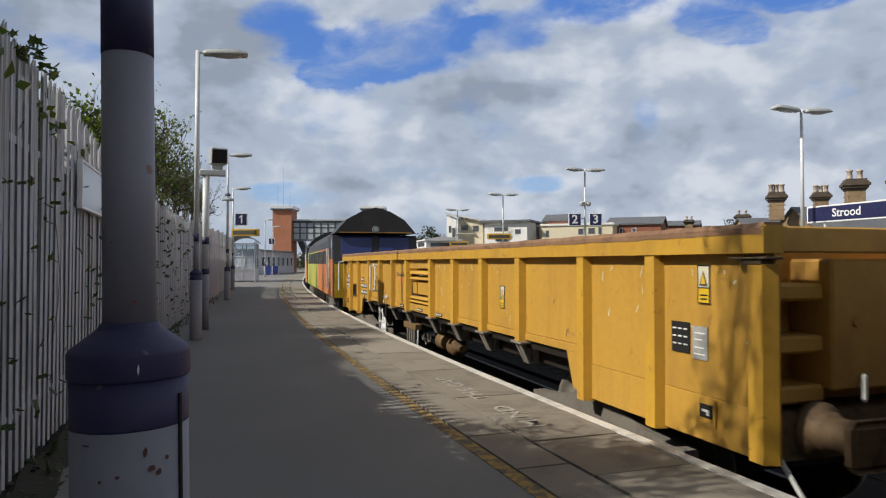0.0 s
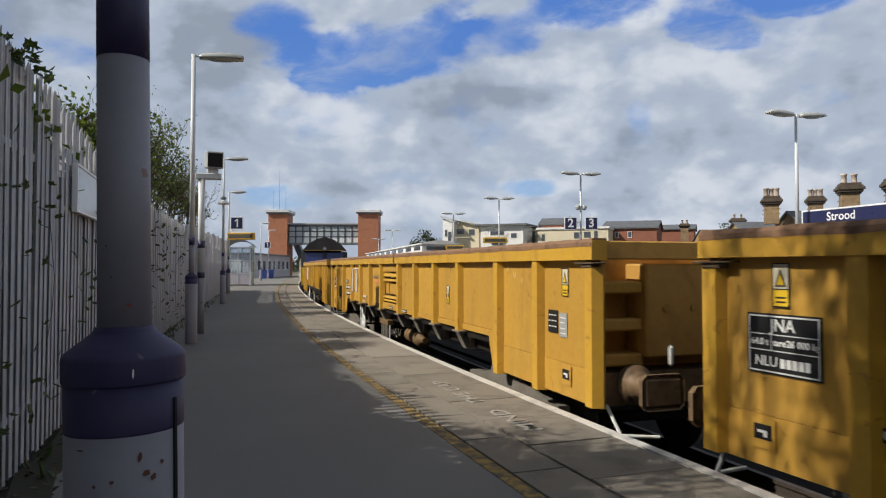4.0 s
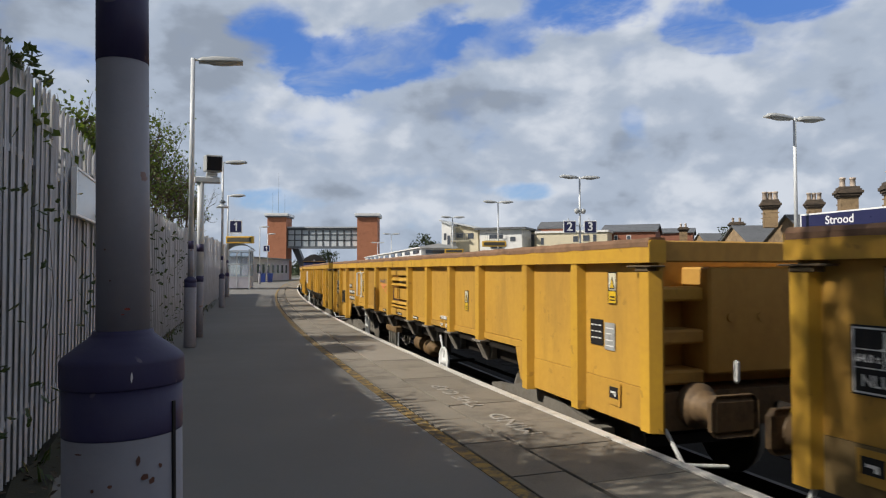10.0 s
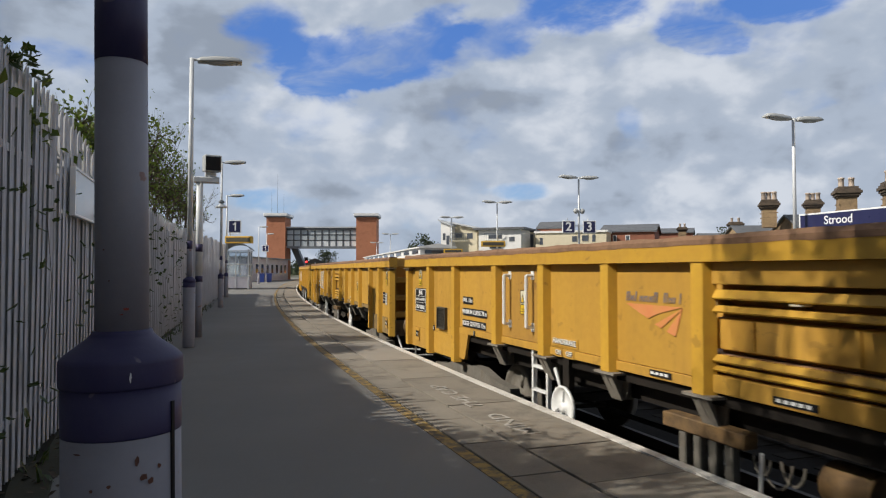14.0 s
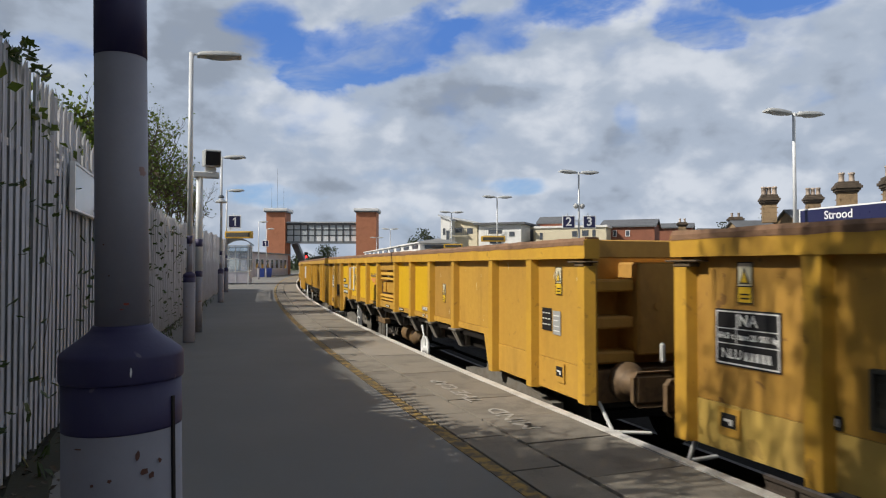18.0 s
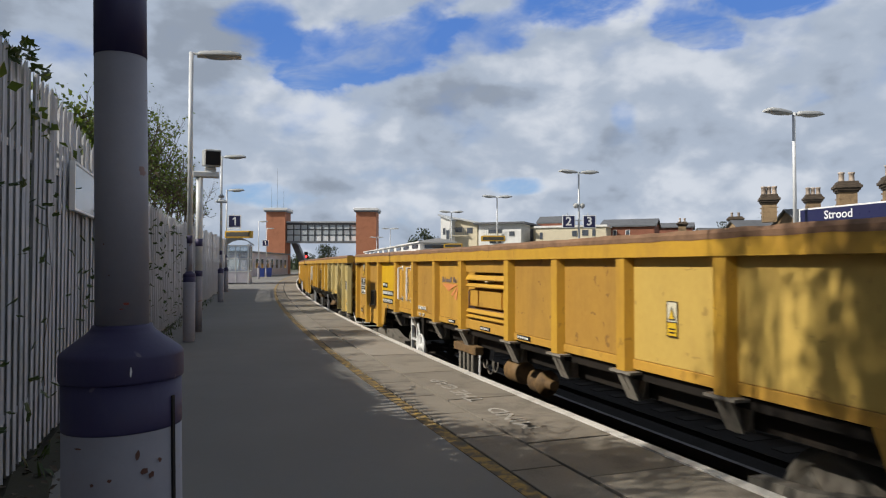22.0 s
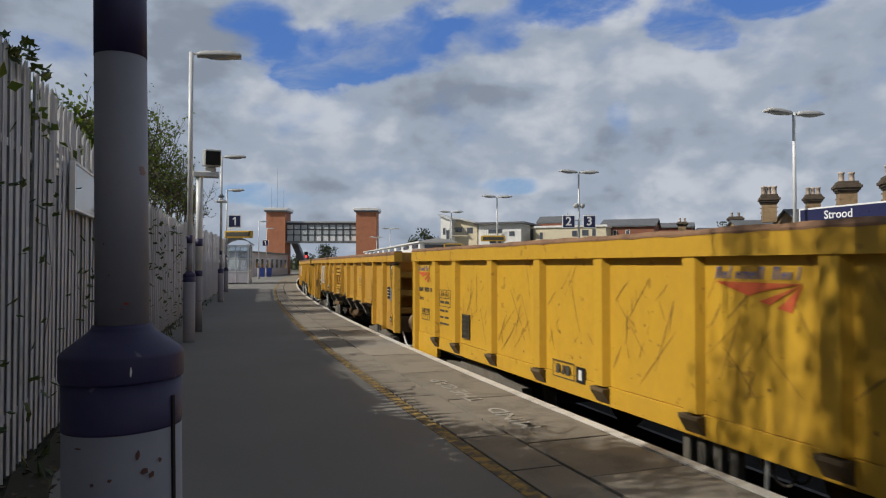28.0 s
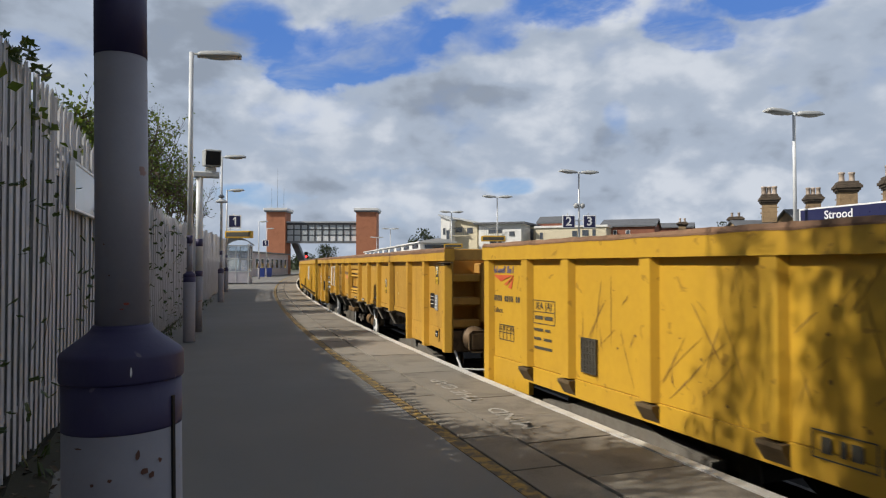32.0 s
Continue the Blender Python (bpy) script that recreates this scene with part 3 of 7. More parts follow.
structure("platform_line", bm, M["line_yellow"], "worn yellow safety line on the platform", "line")

for off in (TRACK, TRACK + 3.42):
    for side in (-0.7525, 0.7525):
        bm = bmesh.new()
        ribbon(bm, -290, 400, ((off + side - 0.035, RAIL), (off + side + 0.035, RAIL), (off + side + 0.035, RAIL - 0.04), (off + side + 0.01, RAIL - 0.05), (off + side + 0.01, RAIL - 0.13),
                               (off + side + 0.07, RAIL - 0.155), (off + side - 0.07, RAIL - 0.155), (off + side - 0.01, RAIL - 0.13), (off + side - 0.01, RAIL - 0.05), (off + side - 0.035, RAIL - 0.04)), 3)
        structure("rail", bm, M["rail_steel"], "dull brown running rail", "rail")
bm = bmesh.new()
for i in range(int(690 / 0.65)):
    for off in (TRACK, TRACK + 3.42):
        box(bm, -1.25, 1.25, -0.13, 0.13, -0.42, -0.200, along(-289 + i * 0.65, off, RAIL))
tagged(new("sleepers", done(bm, "sleepers", M["sleeper"])), "concrete sleepers under both tracks, darkened to stand for shade", "sleepers", "", "stuff")

bm = bmesh.new()
ribbon(bm, -45, 105, ((6.38, RAIL - 0.6), (16.5, RAIL - 0.6), (16.5, 0.0), (6.38, 0.0)), 2)
structure("platform_island", bm, M["asphalt"], "far island platform beyond the second track", "platform")
bm = bmesh.new()
ribbon(bm, -45, 105, ((6.36, -0.08), (6.62, -0.08), (6.62, 0.006), (6.36, 0.006)), 2)
structure("platform_island_edge", bm, M["edge_white"], "white painted edge of the far platform", "trim")

# ground letters, readable from the train
for word, s, o in (("MIND", 6.95, -0.62), ("THE GAP", 8.45, -0.62)):
    me = letters(word, 0.25, M["mark_white"], "platform_lettering", 0.002, 0.003, 1.4)
    ob = new("platform_lettering", me)
    ob.matrix_basis = along(s, o, 0.009) @ Matrix.Rotation(math.pi / 2, 4, "Z")
    tagged(ob, "worn white words painted on the platform slabs", "lettering", "", "structure")


# ---------------------------------------------------------------- wagons
UNIT = 1.0
BAYS = [1.241, 1.155, 1.469, 1.257, 1.252, 1.250, 1.665, 1.252, 1.244, 1.256, 1.547, 1.167, 1.265]      # metres, front to rear
HALF_W, TOP, SKIRT, MID = 1.33, 2.43, 0.83, 1.26
LENGTH = 17.02
HALF_L = LENGTH / 2
RAILH = 0.185


def bay_edges(bays, unit):
    ys = [HALF_L]
    for b in bays:
        ys.append(ys[-1] - b * unit)
    return ys


def on_side(side, y, z, proud=0.0):
    """The pose of a flat thing on the wagon's side: its x runs along the side as read from outside, its y up."""
    x = side * (HALF_W + proud)
    if side < 0:
        return Matrix(((0, 0, -1, x), (-1, 0, 0, y), (0, 1, 0, z), (0, 0, 0, 1)))
    return Matrix(((0, 0, 1, x), (1, 0, 0, y), (0, 1, 0, z), (0, 0, 0, 1)))


PANEL_X = HALF_W - 0.085      # face of the side sheets
SKIN = PANEL_X - HALF_W       # where plates and marks sit, against the posts' face


def wheelset_mesh(r=0.46):
    bm = bmesh.new()
    prof = [(0.05, -0.70), (r * 0.55, -0.715), (r * 0.86, -0.70), (r + 0.03, -0.68), (r + 0.03, -0.715), (r, -0.725), (r - 0.005, -0.80), (r * 0.84, -0.81), (r * 0.80, -0.775), (0.14, -0.77), (0.12, -0.86), (0.06, -0.86)]
    for sgn in (1, -1):
        tmp = bmesh.new()
        turned(tmp, prof, 24)
        merge(bm, tmp, Matrix.Rotation(-math.pi / 2 * sgn, 4, "Y"))
    tube(bm, (-0.72, 0, 0), (0.72, 0, 0), 0.08, None, 10)
    # spoke-like casting marks so that the turning shows
    for i in range(3):
        a = i * 2 * math.pi / 3
        for sgn in (1, -1):
            box(bm, -0.006, 0.006, -0.03, 0.03, 0.16, 0.33, Matrix.Translation((sgn * 0.783, 0, 0)) @ Matrix.Rotation(a, 4, "X"))
    return done(bm, "wheelset", M["bogie"], True)


WHEELSET = wheelset_mesh()


def bogie(parent, y, wheelbase=2.0, frame_x=1.06, r=0.46):
    bg = new("bogie")
    bg.parent = parent
    bg.matrix_basis = Matrix.Translation((0, y, 0))
    h = wheelbase / 2
    for sgn in (-1, 1):
        bm = bmesh.new()
        prism(bm, [(-h - 0.42, 0.44), (-h - 0.42, 0.66), (-h + 0.1, 0.70), (-0.45, 0.80), (0.45, 0.80), (h - 0.1, 0.70), (h + 0.42, 0.66), (h + 0.42, 0.44), (h - 0.35, 0.46), (0.4, 0.30), (-0.4, 0.30), (-h + 0.35, 0.46)], "x", sgn * frame_x - 0.07, sgn * frame_x + 0.07)
        for e in (-h, h):
            soft_box(bm, sgn * frame_x - 0.13, sgn * frame_x + 0.13, e - 0.15, e + 0.15, 0.36, 0.60, 0.03)
        part("side_frame", bm, M["bogie"], bg, "dusty cast bogie side frame")
        bm = bmesh.new()
        for k in (-0.2, 0, 0.2):
            for q in range(5):
                tube(bm, (sgn * frame_x, k, 0.36 + q * 0.07), (sgn * frame_x, k, 0.40 + q * 0.07), 0.07 - 0.012 * (q % 2), None, 8)
        part("spring_nest", bm, M["under"], bg)
        for e in (-h, h):
            bm = bmesh.new()
            tube(bm, (sgn * (frame_x + 0.10), e, 0.46), (sgn * (frame_x + 0.17), e, 0.46), 0.10, 0.085, 12)
            part("axle_box", bm, M["bogie"], bg)
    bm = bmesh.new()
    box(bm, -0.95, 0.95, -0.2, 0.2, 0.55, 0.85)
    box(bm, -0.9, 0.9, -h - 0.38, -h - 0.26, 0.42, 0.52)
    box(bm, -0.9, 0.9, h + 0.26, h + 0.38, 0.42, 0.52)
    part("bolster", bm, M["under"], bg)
    ws = []
    for e in (-h, h):
        w = part("wheelset", WHEELSET, None, bg, "", Matrix.Translation((0, e, 0.46)))
        ws.append(w)
    return bg


def rail_cap(s, z, top, n=96):
    """The rubbed upper edge of the top rail, from an uneven line at z over the top."""
    bm = bmesh.new()
    rings = []
    for k in range(n + 1):
        y = -HALF_L + k * 2 * HALF_L / n
        h = top + 0.008 + 0.012 * random.random()
        rings.append([bm.verts.new((s * x, y, q)) for x, q in ((HALF_W + 0.0155, z - 0.012 * random.random()), (HALF_W + 0.0155, top - 0.018), (HALF_W - 0.005, h), (HALF_W - 0.15, h), (HALF_W - 0.15, top))])
    for a, b in zip(rings, rings[1:]):
        for i in range(5):
            bm.faces.new((a[i], a[(i + 1) % 5], b[(i + 1) % 5], b[i]))
    bm.faces.new(rings[0])
    bm.faces.new(rings[-1][::-1])
    return bm


def jna_side(wagon, side):
    ys = bay_edges(BAYS, UNIT)
    s = side
    for i, (a, b) in enumerate(zip(ys, ys[1:])):
        zb = SKIRT if i in (0, 1, 11, 12) else MID
        bm = bmesh.new()
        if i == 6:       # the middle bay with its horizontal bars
            # back of the recess: darker mustard paints in the shade between the bars
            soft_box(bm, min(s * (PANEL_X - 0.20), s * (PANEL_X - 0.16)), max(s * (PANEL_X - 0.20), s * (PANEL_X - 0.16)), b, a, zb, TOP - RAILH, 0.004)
            part("recessed_panel", bm, M["mustard"], wagon, "recessed middle side panel, shade put into its darker mustard")
            for z0, z1 in ((2.075, TOP - RAILH), (MID, 1.395)):
                bm = bmesh.new()
                soft_box(bm, min(s * (PANEL_X + 0.015), s * (PANEL_X - 0.16)), max(s * (PANEL_X + 0.015), s * (PANEL_X - 0.16)), b + 0.02, a - 0.02, z0, z1, 0.006)
                part("cover_plate", bm, M["yellow"], wagon, "plain yellow cover plate")
            bm = bmesh.new()
            soft_box(bm, min(s * (PANEL_X - 0.05), s * (PANEL_X - 0.16)), max(s * (PANEL_X - 0.05), s * (PANEL_X - 0.16)), b + 0.05, a - 0.05, 1.585, 1.825, 0.008)
            for e in (b + 0.42, a - 0.42):
                box(bm, min(s * (PANEL_X - 0.03), s * (PANEL_X - 0.06)), max(s * (PANEL_X - 0.03), s * (PANEL_X - 0.06)), e - 0.02, e + 0.02, 1.60, 1.81)
            part("hatch_panel", bm, M["yellow"], wagon, "yellow hatch panel between bars")
            for z, hh in ((2.000, 0.036), (1.890, 0.026), (1.520, 0.026), (1.445, 0.020)):
                bm = bmesh.new()
                prism(bm, [(s * (PANEL_X - 0.16), z - hh + 0.03), (s * (PANEL_X + 0.012), z - hh), (s * (PANEL_X + 0.020), z - hh + 0.012), (s * (PANEL_X - 0.015), z + hh), (s * (PANEL_X - 0.16), z + hh)], "y", b + 0.07, a - 0.07)
                part("side_bar", bm, M["yellow_post"], wagon, "scuffed yellow horizontal bar")
            for e in (b + 0.06, a - 0.06):
                for z in (1.945, 1.485):
                    bm = bmesh.new()
                    soft_box(bm, min(s * (PANEL_X - 0.01), s * (PANEL_X - 0.15)), max(s * (PANEL_X - 0.01), s * (PANEL_X - 0.15)), e - 0.045, e + 0.045, z - 0.055, z + 0.055, 0.01)
                    part("bar_bracket", bm, M["bar_dirty"], wagon)
            bm = bmesh.new()
            soft_box(bm, min(s * (PANEL_X + 0.005), s * (PANEL_X - 0.10)), max(s * (PANEL_X + 0.005), s * (PANEL_X - 0.10)), (a + b) / 2 - 0.05, (a + b) / 2 + 0.05, 1.942, 1.958, 0.003)
            part("bar_clip", bm, M["sticker"], wagon)
            continue
        zt = TOP - RAILH
        if zb == SKIRT:
            soft_box(bm, min(s * PANEL_X, s * (PANEL_X - 0.05)), max(s * PANEL_X, s * (PANEL_X - 0.05)), b, a, 1.19, zt, 0.003)
            part("side_panel", bm, M["yellow"], wagon)
            bm = bmesh.new()
            soft_box(bm, min(s * (PANEL_X + 0.003), s * (PANEL_X - 0.05)), max(s * (PANEL_X + 0.003), s * (PANEL_X - 0.05)), b, a, zb + 0.02, 1.187, 0.003)
            part("skirt_panel", bm, M["yellow"], wagon)
        else:
            soft_box(bm, min(s * PANEL_X, s * (PANEL_X - 0.05)), max(s * PANEL_X, s * (PANEL_X - 0.05)), b, a, MID + 0.09, zt, 0.003)
            part("side_panel", bm, M["yellow"], wagon)
            bm = bmesh.new()
            soft_box(bm, min(s * (PANEL_X + 0.012), s * (PANEL_X - 0.06)), max(s * (PANEL_X + 0.012), s * (PANEL_X - 0.06)), b, a, MID, MID + 0.086, 0.004)
            part("sill", bm, M["yellow"], wagon)
    for i, y in enumerate(ys):
        skirt = i <= 2 or i >= 11
        end = i in (0, 13)
        w = 0.085
        bm = bmesh.new()
        y0, y1 = (y - 2 * w, y) if i == 0 else (y, y + 2 * w) if i == 13 else (y - w, y + w)
        z0 = SKIRT + (0.03 if end else 0) if skirt else MID - 0.02
        pts = [(s * (PANEL_X - 0.02), y0 - 0.012), (s * HALF_W, y0 + 0.02), (s * HALF_W, y1 - 0.02), (s * (PANEL_X - 0.02), y1 + 0.012)]
        prism(bm, pts, "z", z0, TOP - RAILH - (0.07 if end else -0.01))
        part("post", bm, M["yellow_post"], wagon)
        if not skirt:
            bm = bmesh.new()
            prism(bm, [(s * (HALF_W - 0.01), MID - 0.025), (s * (HALF_W + 0.0), MID - 0.055), (s * (HALF_W - 0.14), MID - 0.30), (s * (HALF_W - 0.30), MID - 0.30), (s * (HALF_W - 0.30), MID - 0.025)], "y", y - 0.012, y + 0.012)
            prism(bm, [(s * (HALF_W - 0.005), MID - 0.04), (s * (HALF_W - 0.13), MID - 0.29), (s * (HALF_W - 0.15), MID - 0.29), (s * (HALF_W - 0.03), MID - 0.04)], "y", y - 0.085, y + 0.085)
            prism(bm, [(y - 0.15, MID - 0.045), (y + 0.15, MID - 0.045), (y + 0.07, MID - 0.27), (y - 0.07, MID - 0.27)], "x", s * (HALF_W - 0.20), s * (HALF_W - 0.185))
            box(bm, min(s * (HALF_W - 0.28), s * (HALF_W + 0.015)), max(s * (HALF_W - 0.28), s * (HALF_W + 0.015)), y - 0.16, y + 0.16, MID - 0.045, MID - 0.022)
            part("bracket", bm, M["gusset"], wagon, "grey gusset below a post")
    for d in (1, -1):
        bm = bmesh.new()
        soft_box(bm, min(s * (PANEL_X - 0.03), s * (HALF_W + 0.03)), max(s * (PANEL_X - 0.03), s * (HALF_W + 0.03)), min(d * (HALF_L - 0.30), d * (HALF_L + 0.05)), max(d * (HALF_L - 0.30), d * (HALF_L + 0.05)), TOP - RAILH - 0.040, TOP - RAILH - 0.024, 0.005)
        soft_box(bm, min(s * (PANEL_X - 0.03), s * (HALF_W + 0.01)), max(s * (PANEL_X - 0.03), s * (HALF_W + 0.01)), min(d * (HALF_L - 0.20), d * (HALF_L - 0.02)), max(d * (HALF_L - 0.20), d * (HALF_L - 0.02)), TOP - RAILH - 0.075, TOP - RAILH - 0.040, 0.005)
        part("corner_plate", bm, M["bar_dark"], wagon, "rusty steel corner plate under the rail")
    # chamfered tails of the skirts
    for y, d in ((ys[2] - 0.08, -1), (ys[11] + 0.08, 1)):
        bm = bmesh.new()
        prism(bm, [(y, SKIRT + 0.06), (y, MID + 0.04), (y + d * 0.36, MID + 0.04), (y + d * 0.20, SKIRT + 0.06)], "x", s * (PANEL_X - 0.03), s * (PANEL_X + 0.008))
        part("skirt_tail", bm, M["yellow"], wagon)
    bm = bmesh.new()
    pts = [(s * (HALF_W + 0.012), TOP - RAILH), (s * (HALF_W + 0.012), TOP - 0.02), (s * (HALF_W - 0.008), TOP), (s * (HALF_W - 0.15), TOP), (s * (HALF_W - 0.15), TOP - RAILH)]
    prism(bm, pts, "y", -HALF_L - 0.01, HALF_L + 0.01)
    part("top_rail", bm, M["yellow_post"], wagon, "dented yellow top rail")
    bm = rail_cap(s, TOP - 0.052, TOP + 0.001)
    part("rail_cap", bm, M["rust"], wagon, "rusty worn top of the rail")


def warning(wagon, side, y, z, w=0.135, h=0.29, proud=None):
    pl = part("warning_sticker", bars([(-w / 2, w / 2, -h / 2, h / 2)], M["sticker"], "warning_sticker", 0.003), None, wagon, "yellow and white electric warning sticker", on_side(side, y, z, SKIN + 0.008))
    bm = bmesh.new()
    for x0, x1, y0, y1 in ((-w / 2, w / 2, h / 2 - 0.008, h / 2), (-w / 2, w / 2, -h / 2, -h / 2 + 0.008), (-w / 2, -w / 2 + 0.008, -h / 2, h / 2), (w / 2 - 0.008, w / 2, -h / 2, h / 2), (-w / 2, w / 2, -0.03, -0.022)):
        box(bm, x0, x1, y0, y1, 0.003, 0.006)
    box(bm, -w * 0.3, w * 0.3, -h * 0.30, -h * 0.26, 0.003, 0.006)
    box(bm, -w * 0.3, w * 0.3, -h * 0.40, -h * 0.36, 0.003, 0.006)
    part("sticker_print", bm, M["black"], pl)
    part("sticker_foot", bars([(-w / 2 + 0.008, w / 2 - 0.008, -h / 2 + 0.008, -0.03)], M["warn"], "sticker_foot", 0.001), None, pl, "", Matrix.Translation((0, 0, 0.0035)))
    bm = bmesh.new()
    prism(bm, [(-w * 0.34, -0.01), (w * 0.34, -0.01), (0, h * 0.36)], "z", 0.004, 0.008)
    part("sticker_triangle", bm, M["mesh_dark"], pl)
    bm = bmesh.new()
    prism(bm, [(-w * 0.22, 0.002), (w * 0.22, 0.002), (0, h * 0.27)], "z", 0.007, 0.0095)
    part("sticker_triangle", bm, M["warn"], pl)


def plate(wagon, side, name, y, z, w, h, material, label, words=(), blocks=(), border=False, proud=0.008):
    """A printed plate: words are (text, size, x, y), blocks are plain bars (x0, x1, y0, y1)."""
    pl = part(name, bars([(-w / 2, w / 2, -h / 2, h / 2)], material, name, 0.003), None, wagon, label, on_side(side, y, z, SKIN + proud))
    for text, size, x, yy in words:
        part("lettering", letters(text, size, M["white"], "lettering", 0.002, 0.0012), None, pl, "", Matrix.Translation((x, yy, 0.005)))
    rows = list(blocks)
    if border:
        t = 0.010
        a, b = w / 2 - 0.012, h / 2 - 0.012
        rows += [(-a, a, b - t, b), (-a, a, -b, -b + t), (-a, -a + t, -b, b), (a - t, a, -b, b)]
    if rows:
        part("lettering", bars(rows, M["white"], "lettering", 0.002), None, pl, "", Matrix.Translation((0, 0, 0.0045)))
    return pl


def logo(wagon, side, y, z, w=0.78, k=1.0, blue="logo_blue", red="logo_red"):
    """The operator's mark as plain shapes: a row of slanted strokes over a red fan with rays."""
    lg = new("painted_mark")
    lg.parent = wagon
    lg.matrix_basis = on_side(side, y, z, SKIN + 0.006)
    tagged(lg, "faded blue and red painted mark")
    bm = bmesh.new()
    for i in range(12):
        if i == 7:
            continue
        a, b = -w / 2 + i * w / 12, -w / 2 + (i + 0.70) * w / 12
        h = 0.052 + 0.035 * (i in (0, 2, 6, 8, 11))
        wd = (b - a) * (0.34 if i in (2, 10, 11) else 0.30)
        for x0 in ((a,) if i in (2, 10, 11) else (a, b - wd)):
            prism(bm, [(x0, 0.022), (x0 + wd, 0.022), (x0 + wd + h * 0.2, 0.022 + h), (x0 + h * 0.2, 0.022 + h)], "z", -0.001, 0.002)
        if i not in (2, 10, 11):
            zc = 0.022 + (h * 0.5 if i % 2 else h - 0.014)
            prism(bm, [(a + wd, zc), (b - wd + 0.01, zc), (b - wd + 0.012, zc + 0.013), (a + wd, zc + 0.013)], "z", -0.001, 0.002)
    part("mark_strokes", bm, M[blue], lg, "blue strokes of the mark")
    bm = bmesh.new()
    prism(bm, [(-w * 0.5, 0.0), (w * 0.47, -0.004), (w * 0.10, -0.066 * k), (-w * 0.10, -0.12 * k)], "z", -0.001, 0.002)
    part("red_fan", bm, M[red], lg, "red wedge of the mark")
    for c, e in (((0.02, -0.165), (0.13, -0.19)), ((0.22, -0.215), (0.36, -0.245))):
        bm = bmesh.new()
        prism(bm, [(w * 0.47, -0.012 * k), (w * e[0], e[1] * k), (w * c[0], c[1] * k)], "z", -0.001, 0.002)
        part("fan_ray", bm, M[red], lg)


def handrail(wagon, side, y, z0, z1, out=0.09):
    bm = bmesh.new()
    x0, x1 = side * (PANEL_X - 0.01), side * (PANEL_X + out)
    tube(bm, (x1, y, z0), (x1, y, z1), 0.022, None, 8)
    for z in (z0, z1):
        tube(bm, (x0, y, z), (x1, y, z), 0.018, None, 8)
        box(bm, min(x0, x0 + side * 0.02), max(x0, x0 + side * 0.02), y - 0.035, y + 0.035, z - 0.05, z + 0.05)
    part("handrail", bm, M["white"], wagon, "white tubular handrail")


def ladder(wagon, side, y, z0, z1, w=0.34):
    x = side * (HALF_W - 0.10)
    bm = bmesh.new()
    for e in (-w / 2, w / 2):
        box(bm, min(x, x - side * 0.05), max(x, x - side * 0.05), y + e - 0.02, y + e + 0.02, z0, z1)
    for k in range(3):
        z = z0 + 0.10 + k * 0.27
        box(bm, min(x, x - side * 0.05), max(x, x - side * 0.05), y - w / 2, y + w / 2, z, z + 0.03)
    part("step_ladder", bm, M["white"], wagon, "white steel step ladder")


def disc(wagon, side, y, z=0.74, r=0.225):
    x = side * (HALF_W - 0.06)
    bm = bmesh.new()
    tmp = bmesh.new()
    turned(tmp, [(0.03, -0.01), (r - 0.03, -0.018), (r - 0.02, -0.002), (r, 0.0), (r, 0.03), (r - 0.02, 0.035), (r - 0.03, 0.012), (0.06, 0.006), (0.05, 0.04), (0.02, 0.045)], 28)
    merge(bm, tmp, Matrix.Translation((x, y, z)) @ Matrix.Rotation(math.pi / 2 * side, 4, "Y"))
    hb = part("handbrake_wheel", bm, M["white"], wagon, "white handbrake disc", smooth=True)
    bm = bmesh.new()
    for k in range(3):
        box(bm, -0.012, 0.012, 0.05, r - 0.055, 0, 0.006, Matrix.Translation((x + side * 0.014, y, z)) @ Matrix.Rotation(math.pi / 2 * side, 4, "Y") @ Matrix.Rotation(2.1 * k + 0.4, 4, "Z"))
    part("wheel_rib", bm, M["grey_plate"], hb, "dirty grey ribs")
    bm = bmesh.new()
    tube(bm, (x + side * 0.02, y + 0.05, z + r - 0.02), (x + side * 0.02, y + 0.15, z + r + 0.17), 0.014, 0.022, 8)
    part("brake_lever", bm, M["white"], wagon, "white brake lever")
    bm = bmesh.new()
    box(bm, min(x - side * 0.02, x - side * 0.09), max(x - side * 0.02, x - side * 0.09), y - 0.06, y + 0.06, z + 0.1, MID)
    tube(bm, (x - side * 0.02, y, z), (x - side * 0.5, y, z), 0.025, None, 8)
    part("brake_hanger", bm, M["under"], wagon)


